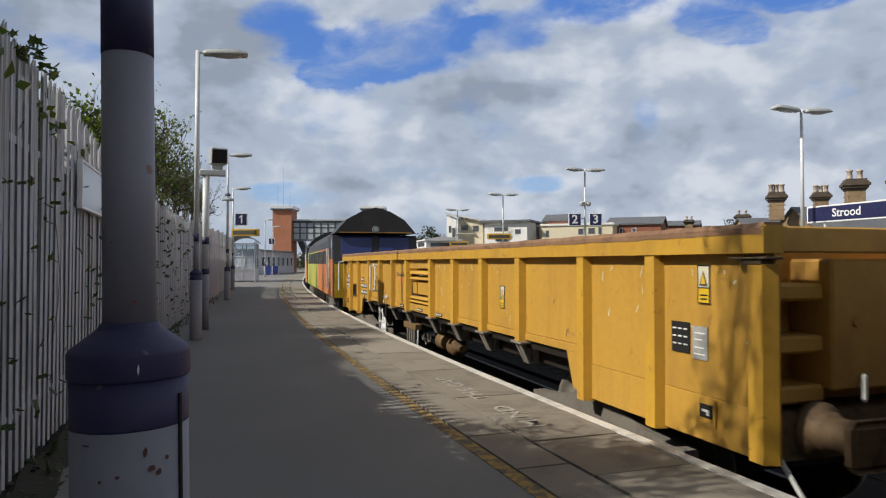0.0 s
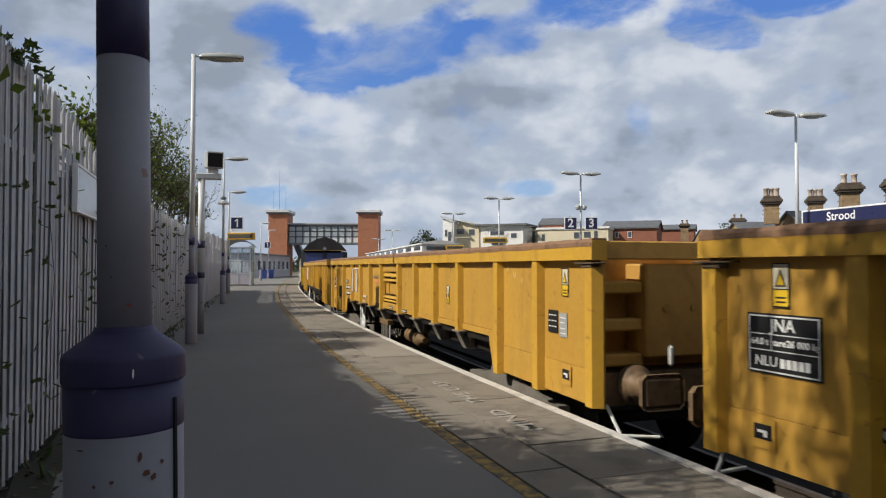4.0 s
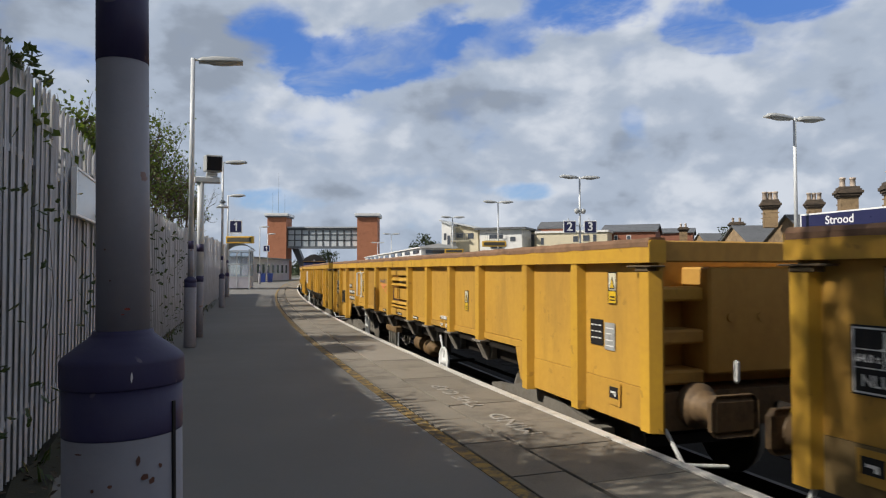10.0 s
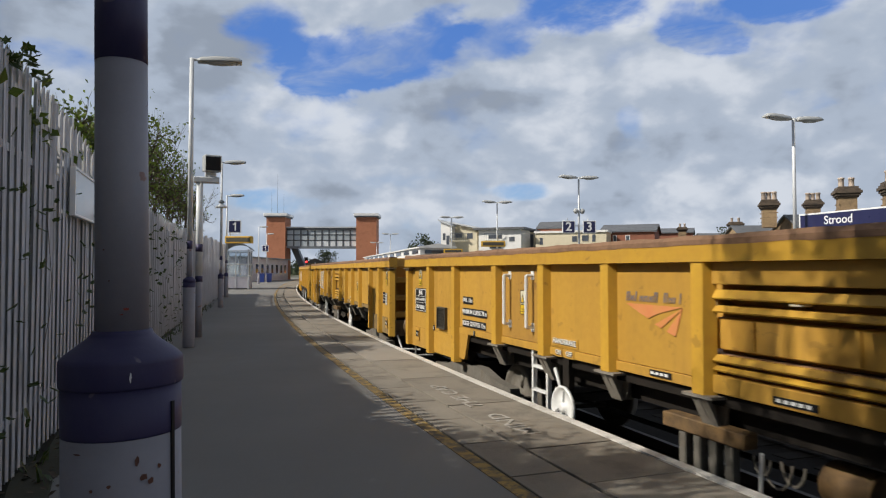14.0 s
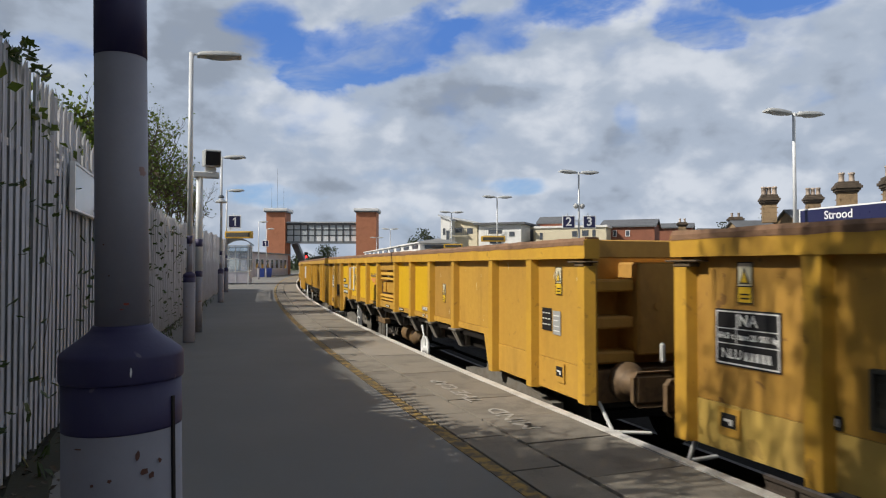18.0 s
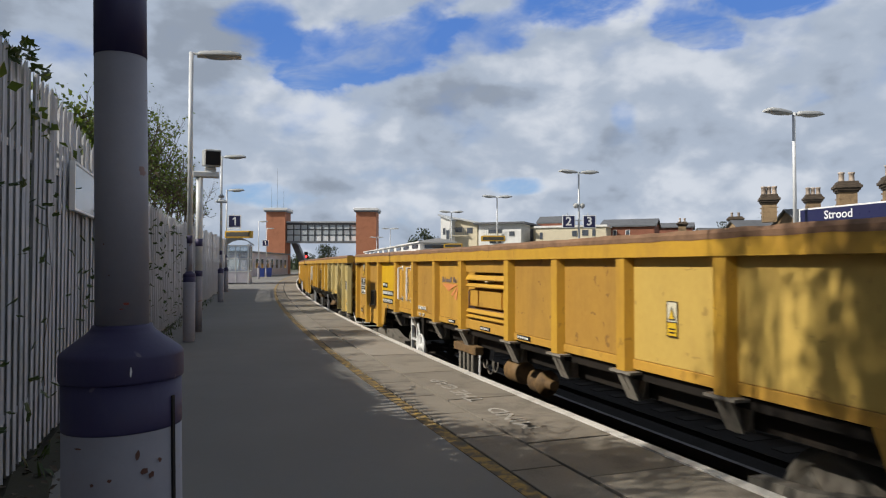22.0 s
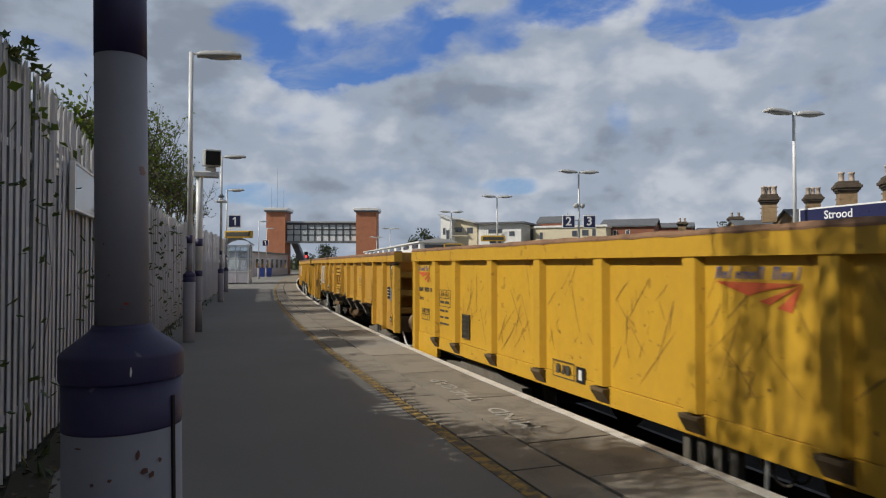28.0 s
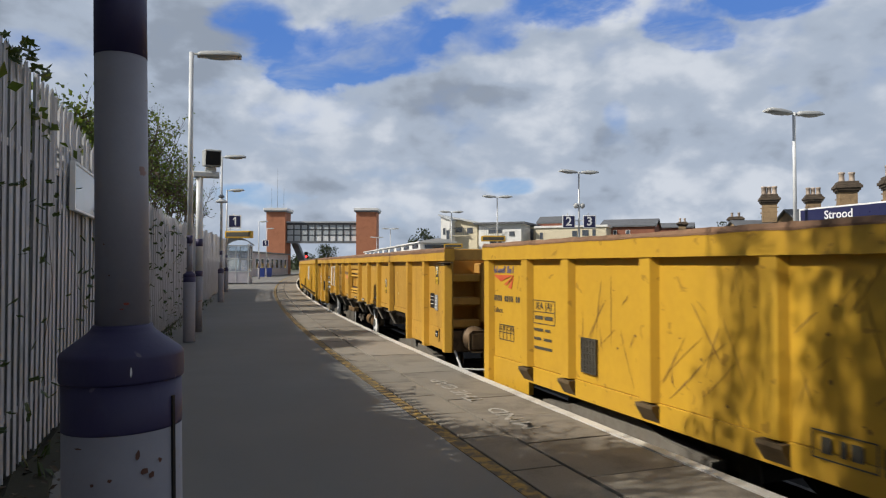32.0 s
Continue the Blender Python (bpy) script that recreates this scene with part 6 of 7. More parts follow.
def lantern(c, height, d, tilt=3):
    h = new("lantern")
    h.parent = c
    h.matrix_basis = Matrix.Translation((0, 0, height - 0.05)) @ Matrix.Rotation(-radians(tilt) * d, 4, "Y")
    bm = bmesh.new()
    tube(bm, (0, 0, 0.02), (d * 0.2, 0, 0.03), 0.024, None, 10)
    part("lantern_arm", bm, M["lamp_white"], h)
    bm = bmesh.new()
    rings = []
    for x, hgt in ((0.10, 0.03), (0.16, 0.085), (0.45, 0.105), (0.72, 0.10), (0.84, 0.075), (0.90, 0.02)):
        w = 0.065 + 0.085 * math.sin(min(1, x / 0.6) * math.pi / 2) * (1 if x < 0.8 else 0.7)
        rings.append([bm.verts.new((d * x, y * w, z * hgt)) for y, z in ((-1, 0), (-0.8, 0.7), (0, 1), (0.8, 0.7), (1, 0))] + [bm.verts.new((d * x, y * w, -0.022)) for y in (1, -1)])
    for a, b in zip(rings, rings[1:]):
        for i in range(7):
            bm.faces.new((a[i], a[(i + 1) % 7], b[(i + 1) % 7], b[i]))
    bm.faces.new(rings[0][::-1])
    bm.faces.new(rings[-1])
    part("lantern_cover", bm, M["lamp_grey"], h, "grey lantern housing", smooth=True)
    bm = bmesh.new()
    tmp = bmesh.new()
    turned(tmp, [(0.02, -0.075), (0.09, -0.06), (0.125, -0.022), (0.125, -0.016)], 20)
    merge(bm, tmp, Matrix.Translation((d * 0.52, 0, 0)) @ Matrix.Diagonal((2.3, 0.9, 1, 1)))
    part("lantern_bowl", bm, M["diffuser"], h, "milky lantern bowl", smooth=True)


def face(x, y, z=0.0, turn=0.0):
    """A pose at x, y whose x axis points to the track."""
    i = int(np.argmin(np.abs(LY - y)))
    d = Vector((LX[i + 1] - LX[i], LY[i + 1] - LY[i])).normalized()
    return Matrix.Translation((x, y, z)) @ Matrix.Rotation(math.atan2(d.y, d.x) - math.pi / 2 + radians(turn), 4, "Z")


# the column that stands close to the camera
near = thing("lamp_post", pose(-0.614, 1.35, 0, 0, -1.0, 0), "chipped lilac-grey lamp post with violet-blue bands", "lamp post", "platform lamp posts")
column_base(near, True, 64)
bm = bmesh.new()
turned(bm, [(0.0495, 1.30), (0.0485, 1.835)], 48)
part("lower_shaft", bm, M["pole_white"], near, "lilac-grey chipped shaft", smooth=True)
bm = bmesh.new()
turned(bm, [(0.0490, 1.835), (0.0485, 2.02)], 48)
part("shaft_band", bm, M["pole_blue"], near, "violet-blue painted band", smooth=True)
bm = bmesh.new()
turned(bm, [(0.0480, 2.02), (0.040, 5.45)], 32)
part("shaft", bm, M["lamp_white"], near, "white tapered shaft", smooth=True)
lantern(near, 5.45, 1)
bm = bmesh.new()
box(bm, -0.003, 0.003, -0.004, 0.004, 0.05, 1.165, Matrix.Rotation(radians(-12), 4, "Z") @ Matrix.Translation((0.1095, 0, 0)))
part("door_seam", bm, M["black"], near)
rng = random.Random(17)
for ang, z, w, h, mt in ((-52, 1.066, 0.004, 0.016, "chip"), (-46, 1.036, 0.007, 0.010, "chip"), (-39, 1.026, 0.006, 0.010, "chip"), (-93, 1.020, 0.003, 0.006, "chip"), (-77, 1.027, 0.004, 0.006, "chip"),
                       (-57, 1.345, 0.005, 0.005, "chip_red"), (-66, 1.335, 0.004, 0.002, "chip_red"), (-108, 1.085, 0.008, 0.003, "chip"), (-30, 1.05, 0.004, 0.008, "chip"), (-92, 1.40, 0.002, 0.003, "chip"), (-104, 1.46, 0.002, 0.003, "chip"), (-58, 1.222, 0.002, 0.018, "sign_white")):
    r = 0.0499 if z > 1.3 else 0.1142 if z > 1.2 else 0.1097
    bm = bmesh.new()
    vs = []
    for q in range(9):
        a = 2 * math.pi * q / 9
        k = rng.uniform(0.7, 1.2)
        aa = radians(ang) + k * w * math.cos(a) / r
        vs.append(bm.verts.new((math.cos(aa) * (r + 0.0008), math.sin(aa) * (r + 0.0008), z + k * h * math.sin(a) * 0.6)))
    bm.faces.new(vs)
    part("paint_chip", bm, M[mt], near, "chip in the paint")

lamp_column("lamp_post", face(-4.71, 12.6), 5.40, (1,), "white lamp post with violet-blue bands by the fence", "platform lamp posts")
lamp_column("lamp_post", face(-8.55, 26.1), 5.62, (1,), "white lamp post with violet-blue bands by the fence", "platform lamp posts")
lamp_column("lamp_post", face(-11.6, 36.3), 5.45, (1,), "white lamp post with violet-blue bands by the fence", "platform lamp posts")
lamp_column("lamp_post", face(-18.9, 69.5), 5.9, (1,), "slim white lamp post on the platform", "platform lamp posts")
lamp_column("lamp_post", face(-21.6, 83.0), 5.9, (1,), "slim white lamp post on the platform", "platform lamp posts")
for x, y, h in ((9.2, 17.7, 5.42), (5.82, 29.0, 5.42), (3.16, 39.5, 5.42), (0.64, 50.8, 5.42), (-5.6, 72.0, 5.3), (-9.0, 92.0, 5.2)):
    lamp_column("lamp_post", face(x, y), h, (1, -1), "white twin-headed lamp post on the island platform", "island lamp posts")

# second post with a camera housing
cp = thing("camera_post", face(-5.22, 14.5), "white post carrying a grey monitor camera housing", "camera post")
bm = bmesh.new()
turned(bm, [(0.075, 0.0), (0.075, 1.18)], 18)
part("base", bm, M["pole_white"], cp, smooth=True)
bm = bmesh.new()
turned(bm, [(0.076, 1.18), (0.076, 1.30)], 18)
part("base_band", bm, M["pole_blue"], cp, "violet-blue painted band", smooth=True)
bm = bmesh.new()
turned(bm, [(0.072, 1.30), (0.070, 3.42)], 18)
part("shaft", bm, M["lamp_white"], cp, smooth=True)
bm = bmesh.new()
turned(bm, [(0.0725, 1.82), (0.0725, 1.98)], 18)
part("shaft_band", bm, M["pole_blue"], cp, "violet-blue painted band", smooth=True)
bm = bmesh.new()
soft_box(bm, -0.13, 0.40, -0.12, 0.12, 3.30, 3.42, 0.015)
soft_box(bm, 0.10, 0.34, -0.10, 0.10, 3.42, 3.52, 0.02)
part("bracket", bm, M["lamp_white"], cp)
bm = bmesh.new()
soft_box(bm, -0.17, 0.17, -0.26, 0.26, -0.18, 0.18, 0.02)
part("housing", bm, M["lamp_grey"], cp, "grey metal housing", pose(0.24, 0, 3.72, 6, 0, 8))
bm = bmesh.new()
box(bm, -0.15, 0.15, -0.265, -0.258, -0.15, 0.14)
part("screen", bm, M["black"], cp, "dark glass front", pose(0.24, 0, 3.72, 6, 0, 8))

# loudspeaker on the second lamp
sp = thing("loudspeaker", face(-8.55, 26.1, 4.0), "white horn loudspeaker on a lamp post", "loudspeaker")
bm = bmesh.new()
turned(bm, [(0.05, 0.0), (0.20, -0.10), (0.23, -0.16), (0.20, -0.17)], 18)
part("horn", bm, M["lamp_white"], sp, smooth=True)
bm = bmesh.new()
turned(bm, [(0.10, 0.02), (0.12, 0.06), (0.05, 0.14)], 14)
part("driver", bm, M["bridge_grey"], sp, smooth=True)


def number_sign(x, y, z, text, size, m_turn=0.0, group="platform number signs"):
    sg = thing("platform_sign", Matrix.Translation((x, y, z)) @ Matrix.Rotation(radians(m_turn), 4, "Z"), "navy square platform number sign with white border", "sign", group)
    h = size / 2
    bm = bmesh.new()
    soft_box(bm, -h, h, -0.03, 0.03, -h, h, 0.006)
    part("sign_box", bm, M["sign_white"], sg)
    bm = bmesh.new()
    box(bm, -h * 0.88, h * 0.88, -0.036, -0.031, -h * 0.88, h * 0.88)
    part("sign_face", bm, M["sign_navy"], sg)
    if text == "1":
        bm = bmesh.new()
        prism(bm, [(x * size, y * size) for x, y in ((0.0, -0.33), (0.11, -0.33), (0.11, 0.33), (0.02, 0.33), (-0.14, 0.20), (-0.14, 0.10), (0.0, 0.17))], "z", -0.002, 0.002)
        part("lettering", bm, M["sign_white"], sg, "white figure", pose(0, -0.040, 0.0, 90, 0, 0))
    else:
        part("lettering", letters(text, size * 0.95, M["sign_white"], "lettering", 0.002, 0.012), None, sg, "white figure", pose(0, -0.040, 0.0, 90, 0, 0))
    bm = bmesh.new()
    tube(bm, (-h * 0.2, 0, h), (-h * 0.2, 0, h + 0.10), 0.02, None, 8)
    part("hanger", bm, M["lamp_white"], sg)


number_sign(-10.95, 35.6, 3.72, "1", 0.66)
number_sign(-17.3, 66.0, 3.55, "1", 0.6)
number_sign(5.36, 28.9, 3.27, "2", 0.54)
number_sign(6.24, 28.9, 3.27, "3", 0.54)
bm = bmesh.new()
box(bm, 5.1, 6.5, 28.94, 28.98, 3.30, 3.34)
tagged(new("sign_arm", done(bm, "sign_arm", M["lamp_white"])), "white steel arm carrying two number signs", "bracket")
cm = thing("dome_camera", face(5.82, 29.0, 3.95), "small grey camera pair on a lamp post", "camera")
for k in (-0.14, 0.16):
    bm = bmesh.new()
    turned(bm, [(0.04, 0.12), (0.11, 0.06), (0.11, 0.0), (0.08, -0.08), (0.02, -0.11)], 14, k)
    part("dome", bm, M["lamp_grey"], cm, smooth=True)

# next-train display under the first sign
pd = thing("train_display", Matrix.Translation((-10.9, 36.2, 3.05)) @ Matrix.Rotation(radians(-8), 4, "Z"), "yellow-framed hanging train information display", "display")
bm = bmesh.new()
soft_box(bm, -0.75, 0.75, -0.14, 0.14, -0.19, 0.19, 0.02)
part("casing", bm, M["amber"], pd)
bm = bmesh.new()
box(bm, -0.66, 0.66, -0.150, -0.142, -0.11, 0.11)
part("screen", bm, M["mesh_dark"], pd, "dark display face")
bm = bmesh.new()
tube(bm, (-0.5, 0, 0.19), (-0.5, 0, 0.45), 0.025, None, 8)
tube(bm, (-0.7, 0, 0.32), (0.1, 0, 0.32), 0.02, None, 8)
part("hanger", bm, M["lamp_white"], pd)

# station name board on the island
nm = thing("station_sign", along(14.75, 11.55, 2.69), "navy station name sign with white border and lettering", "sign")
bm = bmesh.new()
soft_box(bm, -0.03, 0.03, -3.1, 0.7, -0.22, 0.22, 0.005)
part("sign_board", bm, M["sign_white"], nm)
bm = bmesh.new()
box(bm, -0.037, -0.032, -3.05, 0.65, -0.18, 0.18)
part("sign_face", bm, M["sign_navy"], nm)
part("lettering", letters("Strood", 0.30, M["sign_white"], "lettering", 0.002, 0.004), None, nm, "white lettering", Matrix(((0, 0, -1, -0.040), (-1, 0, 0, -0.52), (0, 1, 0, 0), (0, 0, 0, 1))))
for y0 in (-2.6, 0.2):
    bm = bmesh.new()
    tube(bm, (0.06, y0, -2.62), (0.06, y0, 0.2), 0.04, None, 10)
    part("sign_leg", bm, M["lamp_white"], nm)

# ---------------------------------------------------------------- shelter and station building
sh = thing("platform_shelter", face(-15.9, 52.6), "white-framed glass waiting shelter with a curved roof", "shelter")
for x0 in (-0.9, 0.9):
    for y0 in (-2.0, 0.0, 2.0):
        bm = bmesh.new()
        box(bm, x0 - 0.05, x0 + 0.05, y0 - 0.05, y0 + 0.05, 0, 3.0)
        part("shelter_post", bm, M["lamp_white"], sh)
        if y0 < 2:
            bm = bmesh.new()
            box(bm, x0 - 0.01, x0 + 0.01, y0 + 0.06, y0 + 1.94, 0.95, 2.85)
            part("shelter_pane", bm, M["clear"], sh)
            bm = bmesh.new()
            box(bm, x0 - 0.015, x0 + 0.015, y0 + 0.06, y0 + 1.94, 0.1, 0.9)
            part("shelter_panel", bm, M["lilac"], sh)
            bm = bmesh.new()
            for z0 in (0.9, 1.85, 2.85):
                box(bm, x0 - 0.03, x0 + 0.03, y0 + 0.05, y0 + 1.95, z0, z0 + 0.06)
            part("shelter_rail", bm, M["lamp_white"], sh)
for y0 in (-2.0, 2.0):
    bm = bmesh.new()
    box(bm, -0.84, 0.84, y0 - 0.012, y0 + 0.012, 0.95, 2.85)
    part("shelter_pane", bm, M["clear"], sh)
    bm = bmesh.new()
    box(bm, -0.84, 0.84, y0 - 0.015, y0 + 0.015, 0.1, 0.9)
    part("shelter_panel", bm, M["lilac"], sh)
    bm = bmesh.new()
    for z0 in (0.9, 1.85, 2.85):
        box(bm, -0.85, 0.85, y0 - 0.03, y0 + 0.03, z0, z0 + 0.06)
    box(bm, -0.03, 0.03, y0 - 0.03, y0 + 0.03, 0.1, 2.9)
    part("shelter_rail", bm, M["lamp_white"], sh)
bm = bmesh.new()
arc = [(1.25 * math.sin(a), 2.55 + 0.95 * math.cos(a)) for a in [radians(k) for k in range(-60, 61, 12)]]
prism(bm, arc + [(x, z - 0.06) for x, z in arc[::-1]], "y", -2.4, 2.4)
part("shelter_roof", bm, M["bridge_grey"], sh, "grey curved shelter roof")

bd = thing("station_building", Matrix.Translation((-23.9, 92.0, 0)), "pale lilac single-storey platform building", "building")
bm = bmesh.new()
box(bm, -5.0, 0.0, -9.5, 12.5, 0, 2.95)
part("wall", bm, M["lilac"], bd)
bm = bmesh.new()
box(bm, -5.2, 0.35, -9.8, 12.8, 2.95, 3.15)
part("roof", bm, M["bridge_grey"], bd, "flat grey roof edge")
for k in range(8):
    y0 = -8.4 + k * 2.6
    bm = bmesh.new()
    box(bm, 0.003, 0.07, y0, y0 + 1.3, 0.95, 2.3)
    wn = part("window", bm, M["sign_white"], bd, "white framed window")
    bm = bmesh.new()
    box(bm, 0.072, 0.08, y0 + 0.08, y0 + 1.22, 1.03, 2.22)
    part("pane", bm, M["pane"], wn)
for k in range(2):
    x0 = -4.2 + k * 2.2
    bm = bmesh.new()
    box(bm, x0, x0 + 1.1, -9.57, -9.503, 0.95, 2.3)
    wn = part("window", bm, M["sign_white"], bd, "white framed window")
    bm = bmesh.new()
    box(bm, x0 + 0.08, x0 + 1.02, -9.58, -9.572, 1.03, 2.22)
    part("pane", bm, M["pane_pale"], wn)
for k, (x, y) in enumerate(((-21.1, 79.0), (-20.4, 79.6))):
    bn = thing("wheeled_bin", face(x, y), "blue plastic bin against the building", "bin", "bins")
    bm = bmesh.new()
    prism(bm, [(-0.26, 0.05), (0.26, 0.05), (0.32, 1.0), (-0.32, 1.0)], "y", -0.35, 0.35)
    part("bin_body", bm, M["blue_bin"], bn)
    bm = bmesh.new()
    soft_box(bm, -0.34, 0.34, -0.38, 0.38, 1.0, 1.08, 0.02)
    part("bin_lid", bm, M["blue_bin"], bn)

# ---------------------------------------------------------------- footbridge
br = thing("footbridge", Matrix.Translation((-18.65, 105, 0)), "covered footbridge between two orange-red lift towers", "footbridge")
for x0, x1 in ((-8.4, -5.5), (5.35, 8.45)):
    bm = bmesh.new()
    box(bm, x0, x1, -1.4, 2.4, -0.7, 9.75)
    tw = part("lift_tower", bm, M["tower_brick"], br, "orange-red clad lift tower")
    bm = bmesh.new()
    soft_box(bm, x0 - 0.35, x1 + 0.35, -1.8, 2.8, 9.75, 10.15, 0.03)
    part("tower_roof", bm, M["sign_white"], tw, "white flat tower roof")
    bm = bmesh.new()
    box(bm, x0 - 0.25, x1 + 0.25, -1.7, 2.7, 9.55, 9.752)
    part("tower_fascia", bm, M["bridge_grey"], tw)
x0, x1 = -5.5, 5.35
bm = bmesh.new()
box(bm, x0, x1, -0.6, 2.0, 4.85, 5.15)
part("deck", bm, M["bridge_grey"], br)
bm = bmesh.new()
box(bm, x0, x1, -0.75, 2.1, 7.95, 8.15)
part("bridge_roof", bm, M["roof_pale"], br, "pale flat bridge roof")
bm = bmesh.new()
box(bm, x0, x1, -0.70, -0.62, 7.60, 7.94)
part("fascia", bm, M["bridge_dark"], br)
NB = 10
for k in range(NB):
    a, b = x0 + (x1 - x0) * k / NB, x0 + (x1 - x0) * (k + 1) / NB
    # lower row: white panes painted as sunlit, the left four grey as shaded
    for z0, z1, mt in ((5.15, 6.01, "pane_pale" if k >= 4 else "pale_pane"), (6.09, 6.86, "pale_pane"), (6.94, 7.72, "pale_pane")):
        bm = bmesh.new()
        box(bm, a + 0.10, b, -0.56, -0.52, z0, z1)
        part("bridge_pane", bm, M[mt], br, "pale glazing panel, light through it put into its colour")
    bm = bmesh.new()
    box(bm, a - 0.03, a + 0.15, -0.62, -0.48, 5.15, 7.72)
    part("mullion", bm, M["bridge_dark"], br)
    for z0 in (6.0, 6.85):
        bm = bmesh.new()
        box(bm, a + 0.15, b - 0.03, -0.60, -0.48, z0 - 0.03, z0 + 0.12)
        part("transom", bm, M["bridge_dark"], br)
for k in range(2):
    bm = bmesh.new()
    box(bm, x0, x1, 1.9, 1.96, 5.15 + k * 1.6, 5.9 + k * 1.6)
    part("rear_rail", bm, M["bridge_grey"], br)
bm = bmesh.new()
prism(bm, [(-5.4, 4.85), (-4.4, 4.85), (-2.9, 1.4), (-3.9, 1.4)], "y", 2.2, 3.8)
part("stair", bm, M["bridge_grey"], br, "grey covered stair under the bridge")
bm = bmesh.new()
for k, h in ((-8.2, 13.6), (-7.3, 16.6), (-6.3, 13.4)):
    tube(bm, (k, 1, 10.1), (k, 1, h), 0.025, 0.012, 6)
part("aerial", bm, M["bridge_grey"], br, "thin aerials on the tower")
bm = bmesh.new()
box(bm, 6.1, 7.6, -1.45, -1.402, 0.5, 2.6)
part("tower_door", bm, M["bridge_grey"], br)

# dark canopy, signal and greenery beyond the bridge
sg = thing("signal", face(-22.6, 112, 0), "red railway signal on a post beyond the bridge", "signal")
bm = bmesh.new()
tube(bm, (0, 0, -0.7), (0, 0, 3.6), 0.07, None, 8)
part("signal_post", bm, M["bridge_grey"], sg)
bm = bmesh.new()
soft_box(bm, -0.3, 0.3, -0.1, 0.1, 2.6, 3.6, 0.03)
part("signal_head", bm, M["black"], sg)
bm = bmesh.new()
tube(bm, (0, -0.11, 2.85), (0, -0.16, 2.85), 0.16, None, 14)
part("signal_lens", bm, M["signal_red"], sg, "glowing red lens")

# ---------------------------------------------------------------- buildings beyond the island


def house(name, x, y, turn, w, d, h, wall, label, roof="flat", roof_mat="slate", windows=(), z0=-0.9, rise=1.4, over=0.35, group="houses beyond the station"):
    """Front faces -y; x from 0 to w."""
    hs = thing(name, Matrix.Translation((x, y, 0)) @ Matrix.Rotation(radians(turn + TURN), 4, "Z"), label, "house", group)
    bm = bmesh.new()
    if roof == "mono":
        prism(bm, [(0, z0), (w, z0), (w, h), (0, h + rise)], "y", 0, d)
    elif roof == "gable":
        prism(bm, [(0, z0), (d, z0), (d, h), (d / 2, h + rise), (0, h)], "x", 0, w)
    else:
        box(bm, 0, w, 0, d, z0, h)
    part("wall", bm, M[wall], hs)
    bm = bmesh.new()
    if roof == "flat":
        box(bm, -over, w + over, -over, d + over, h, h + 0.28)
    elif roof == "mono":
        prism(bm, [(-over, h + rise + 0.02 + over * rise / w), (w + over, h + 0.02 - over * rise / w), (w + over, h + 0.25 - over * rise / w), (-over, h + rise + 0.25 + over * rise / w)], "y", -over, d + over)
    else:
        prism(bm, [(-over, h - over * 2 * rise / d), (d / 2, h + rise), (d + over, h - over * 2 * rise / d), (d + over, h + 0.2 - over * 2 * rise / d), (d / 2, h + rise + 0.22), (-over, h + 0.2 - over * 2 * rise / d)], "x", -over, w + over)
    part("roof", bm, M[roof_mat], hs)
    for wx, wz, ww, wh in windows:
        bm = bmesh.new()
        for a, b, c, e in ((wx, wx + ww, wz, wz + 0.07), (wx, wx + ww, wz + wh - 0.07, wz + wh), (wx, wx + 0.07, wz + 0.07, wz + wh - 0.07), (wx + ww - 0.07, wx + ww, wz + 0.07, wz + wh - 0.07)):
            box(bm, a, b, -0.06, -0.002, c, e)
        wn = part("window", bm, M["sign_white"] if wall == "house_brick" else M["slate"], hs, "framed window")
        bm = bmesh.new()
        box(bm, wx + 0.07, wx + ww - 0.07, -0.03, -0.003, wz + 0.07, wz + wh - 0.07)
        part("pane", bm, M["pane"], wn)
    return hs


# row of modern houses; sx turns a place in the view at a distance into x
def sx(px, dist):
    return (px - 784) * dist / LENS


def sz(py, dist):
    return EYE + (469.5 - py) * dist / LENS


D = 100.0
TURN = -22.0


def terrace(a, b, roof_y, dist, wall, label, roof, roof_mat, openings, rise=1.0, over=0.3, deep=8):
    """A house whose front runs from a to b across the view; openings are (left, right, top, bottom) in the same measure."""
    k = dist / LENS / math.cos(radians(TURN))
    win = [((l - a) * k, sz(bt, dist), (r - l) * k, sz(tp, dist) - sz(bt, dist)) for l, r, tp, bt in openings]
    return house("house", sx(a, dist), dist, 0, (b - a) * k, deep, sz(roof_y, dist), wall, label, roof, roof_mat, win, rise=rise, over=over)


terrace(797, 843, 397, D + 1, "render_cream", "modern house with cream walls and a pale sloping roof", "mono", "roof_pale", ((806, 818, 403, 412), (826, 836, 404, 414)), rise=0.9, over=0.6)
terrace(780, 797, 391, D - 0.5, "render_white", "narrow white rendered house wing", "mono", "roof_pale", ((784, 788, 404, 416), (790, 795, 408, 424)), rise=0.6, over=0.3)
terrace(847, 919, 398, D - 2, "render_white", "white rendered house with a dark flat roof", "flat", "slate", ((864, 887, 407, 414), (899, 908, 411, 419), (866, 886, 418, 431)), over=0.6)
terrace(919, 946, 402, D + 1, "render_cream", "cream walled house with a dark flat roof", "flat", "slate", ((922, 929, 409, 428), (934, 943, 406, 430)), over=0.3)
terrace(948, 1062, 404, D - 4, "render_cream", "cream rendered terrace with a white parapet", "flat", "render_white", ((955, 960, 412, 424), (1024, 1034, 409, 419), (1040, 1045, 408, 420), (1008, 1016, 410, 420)), over=0.2, deep=9)
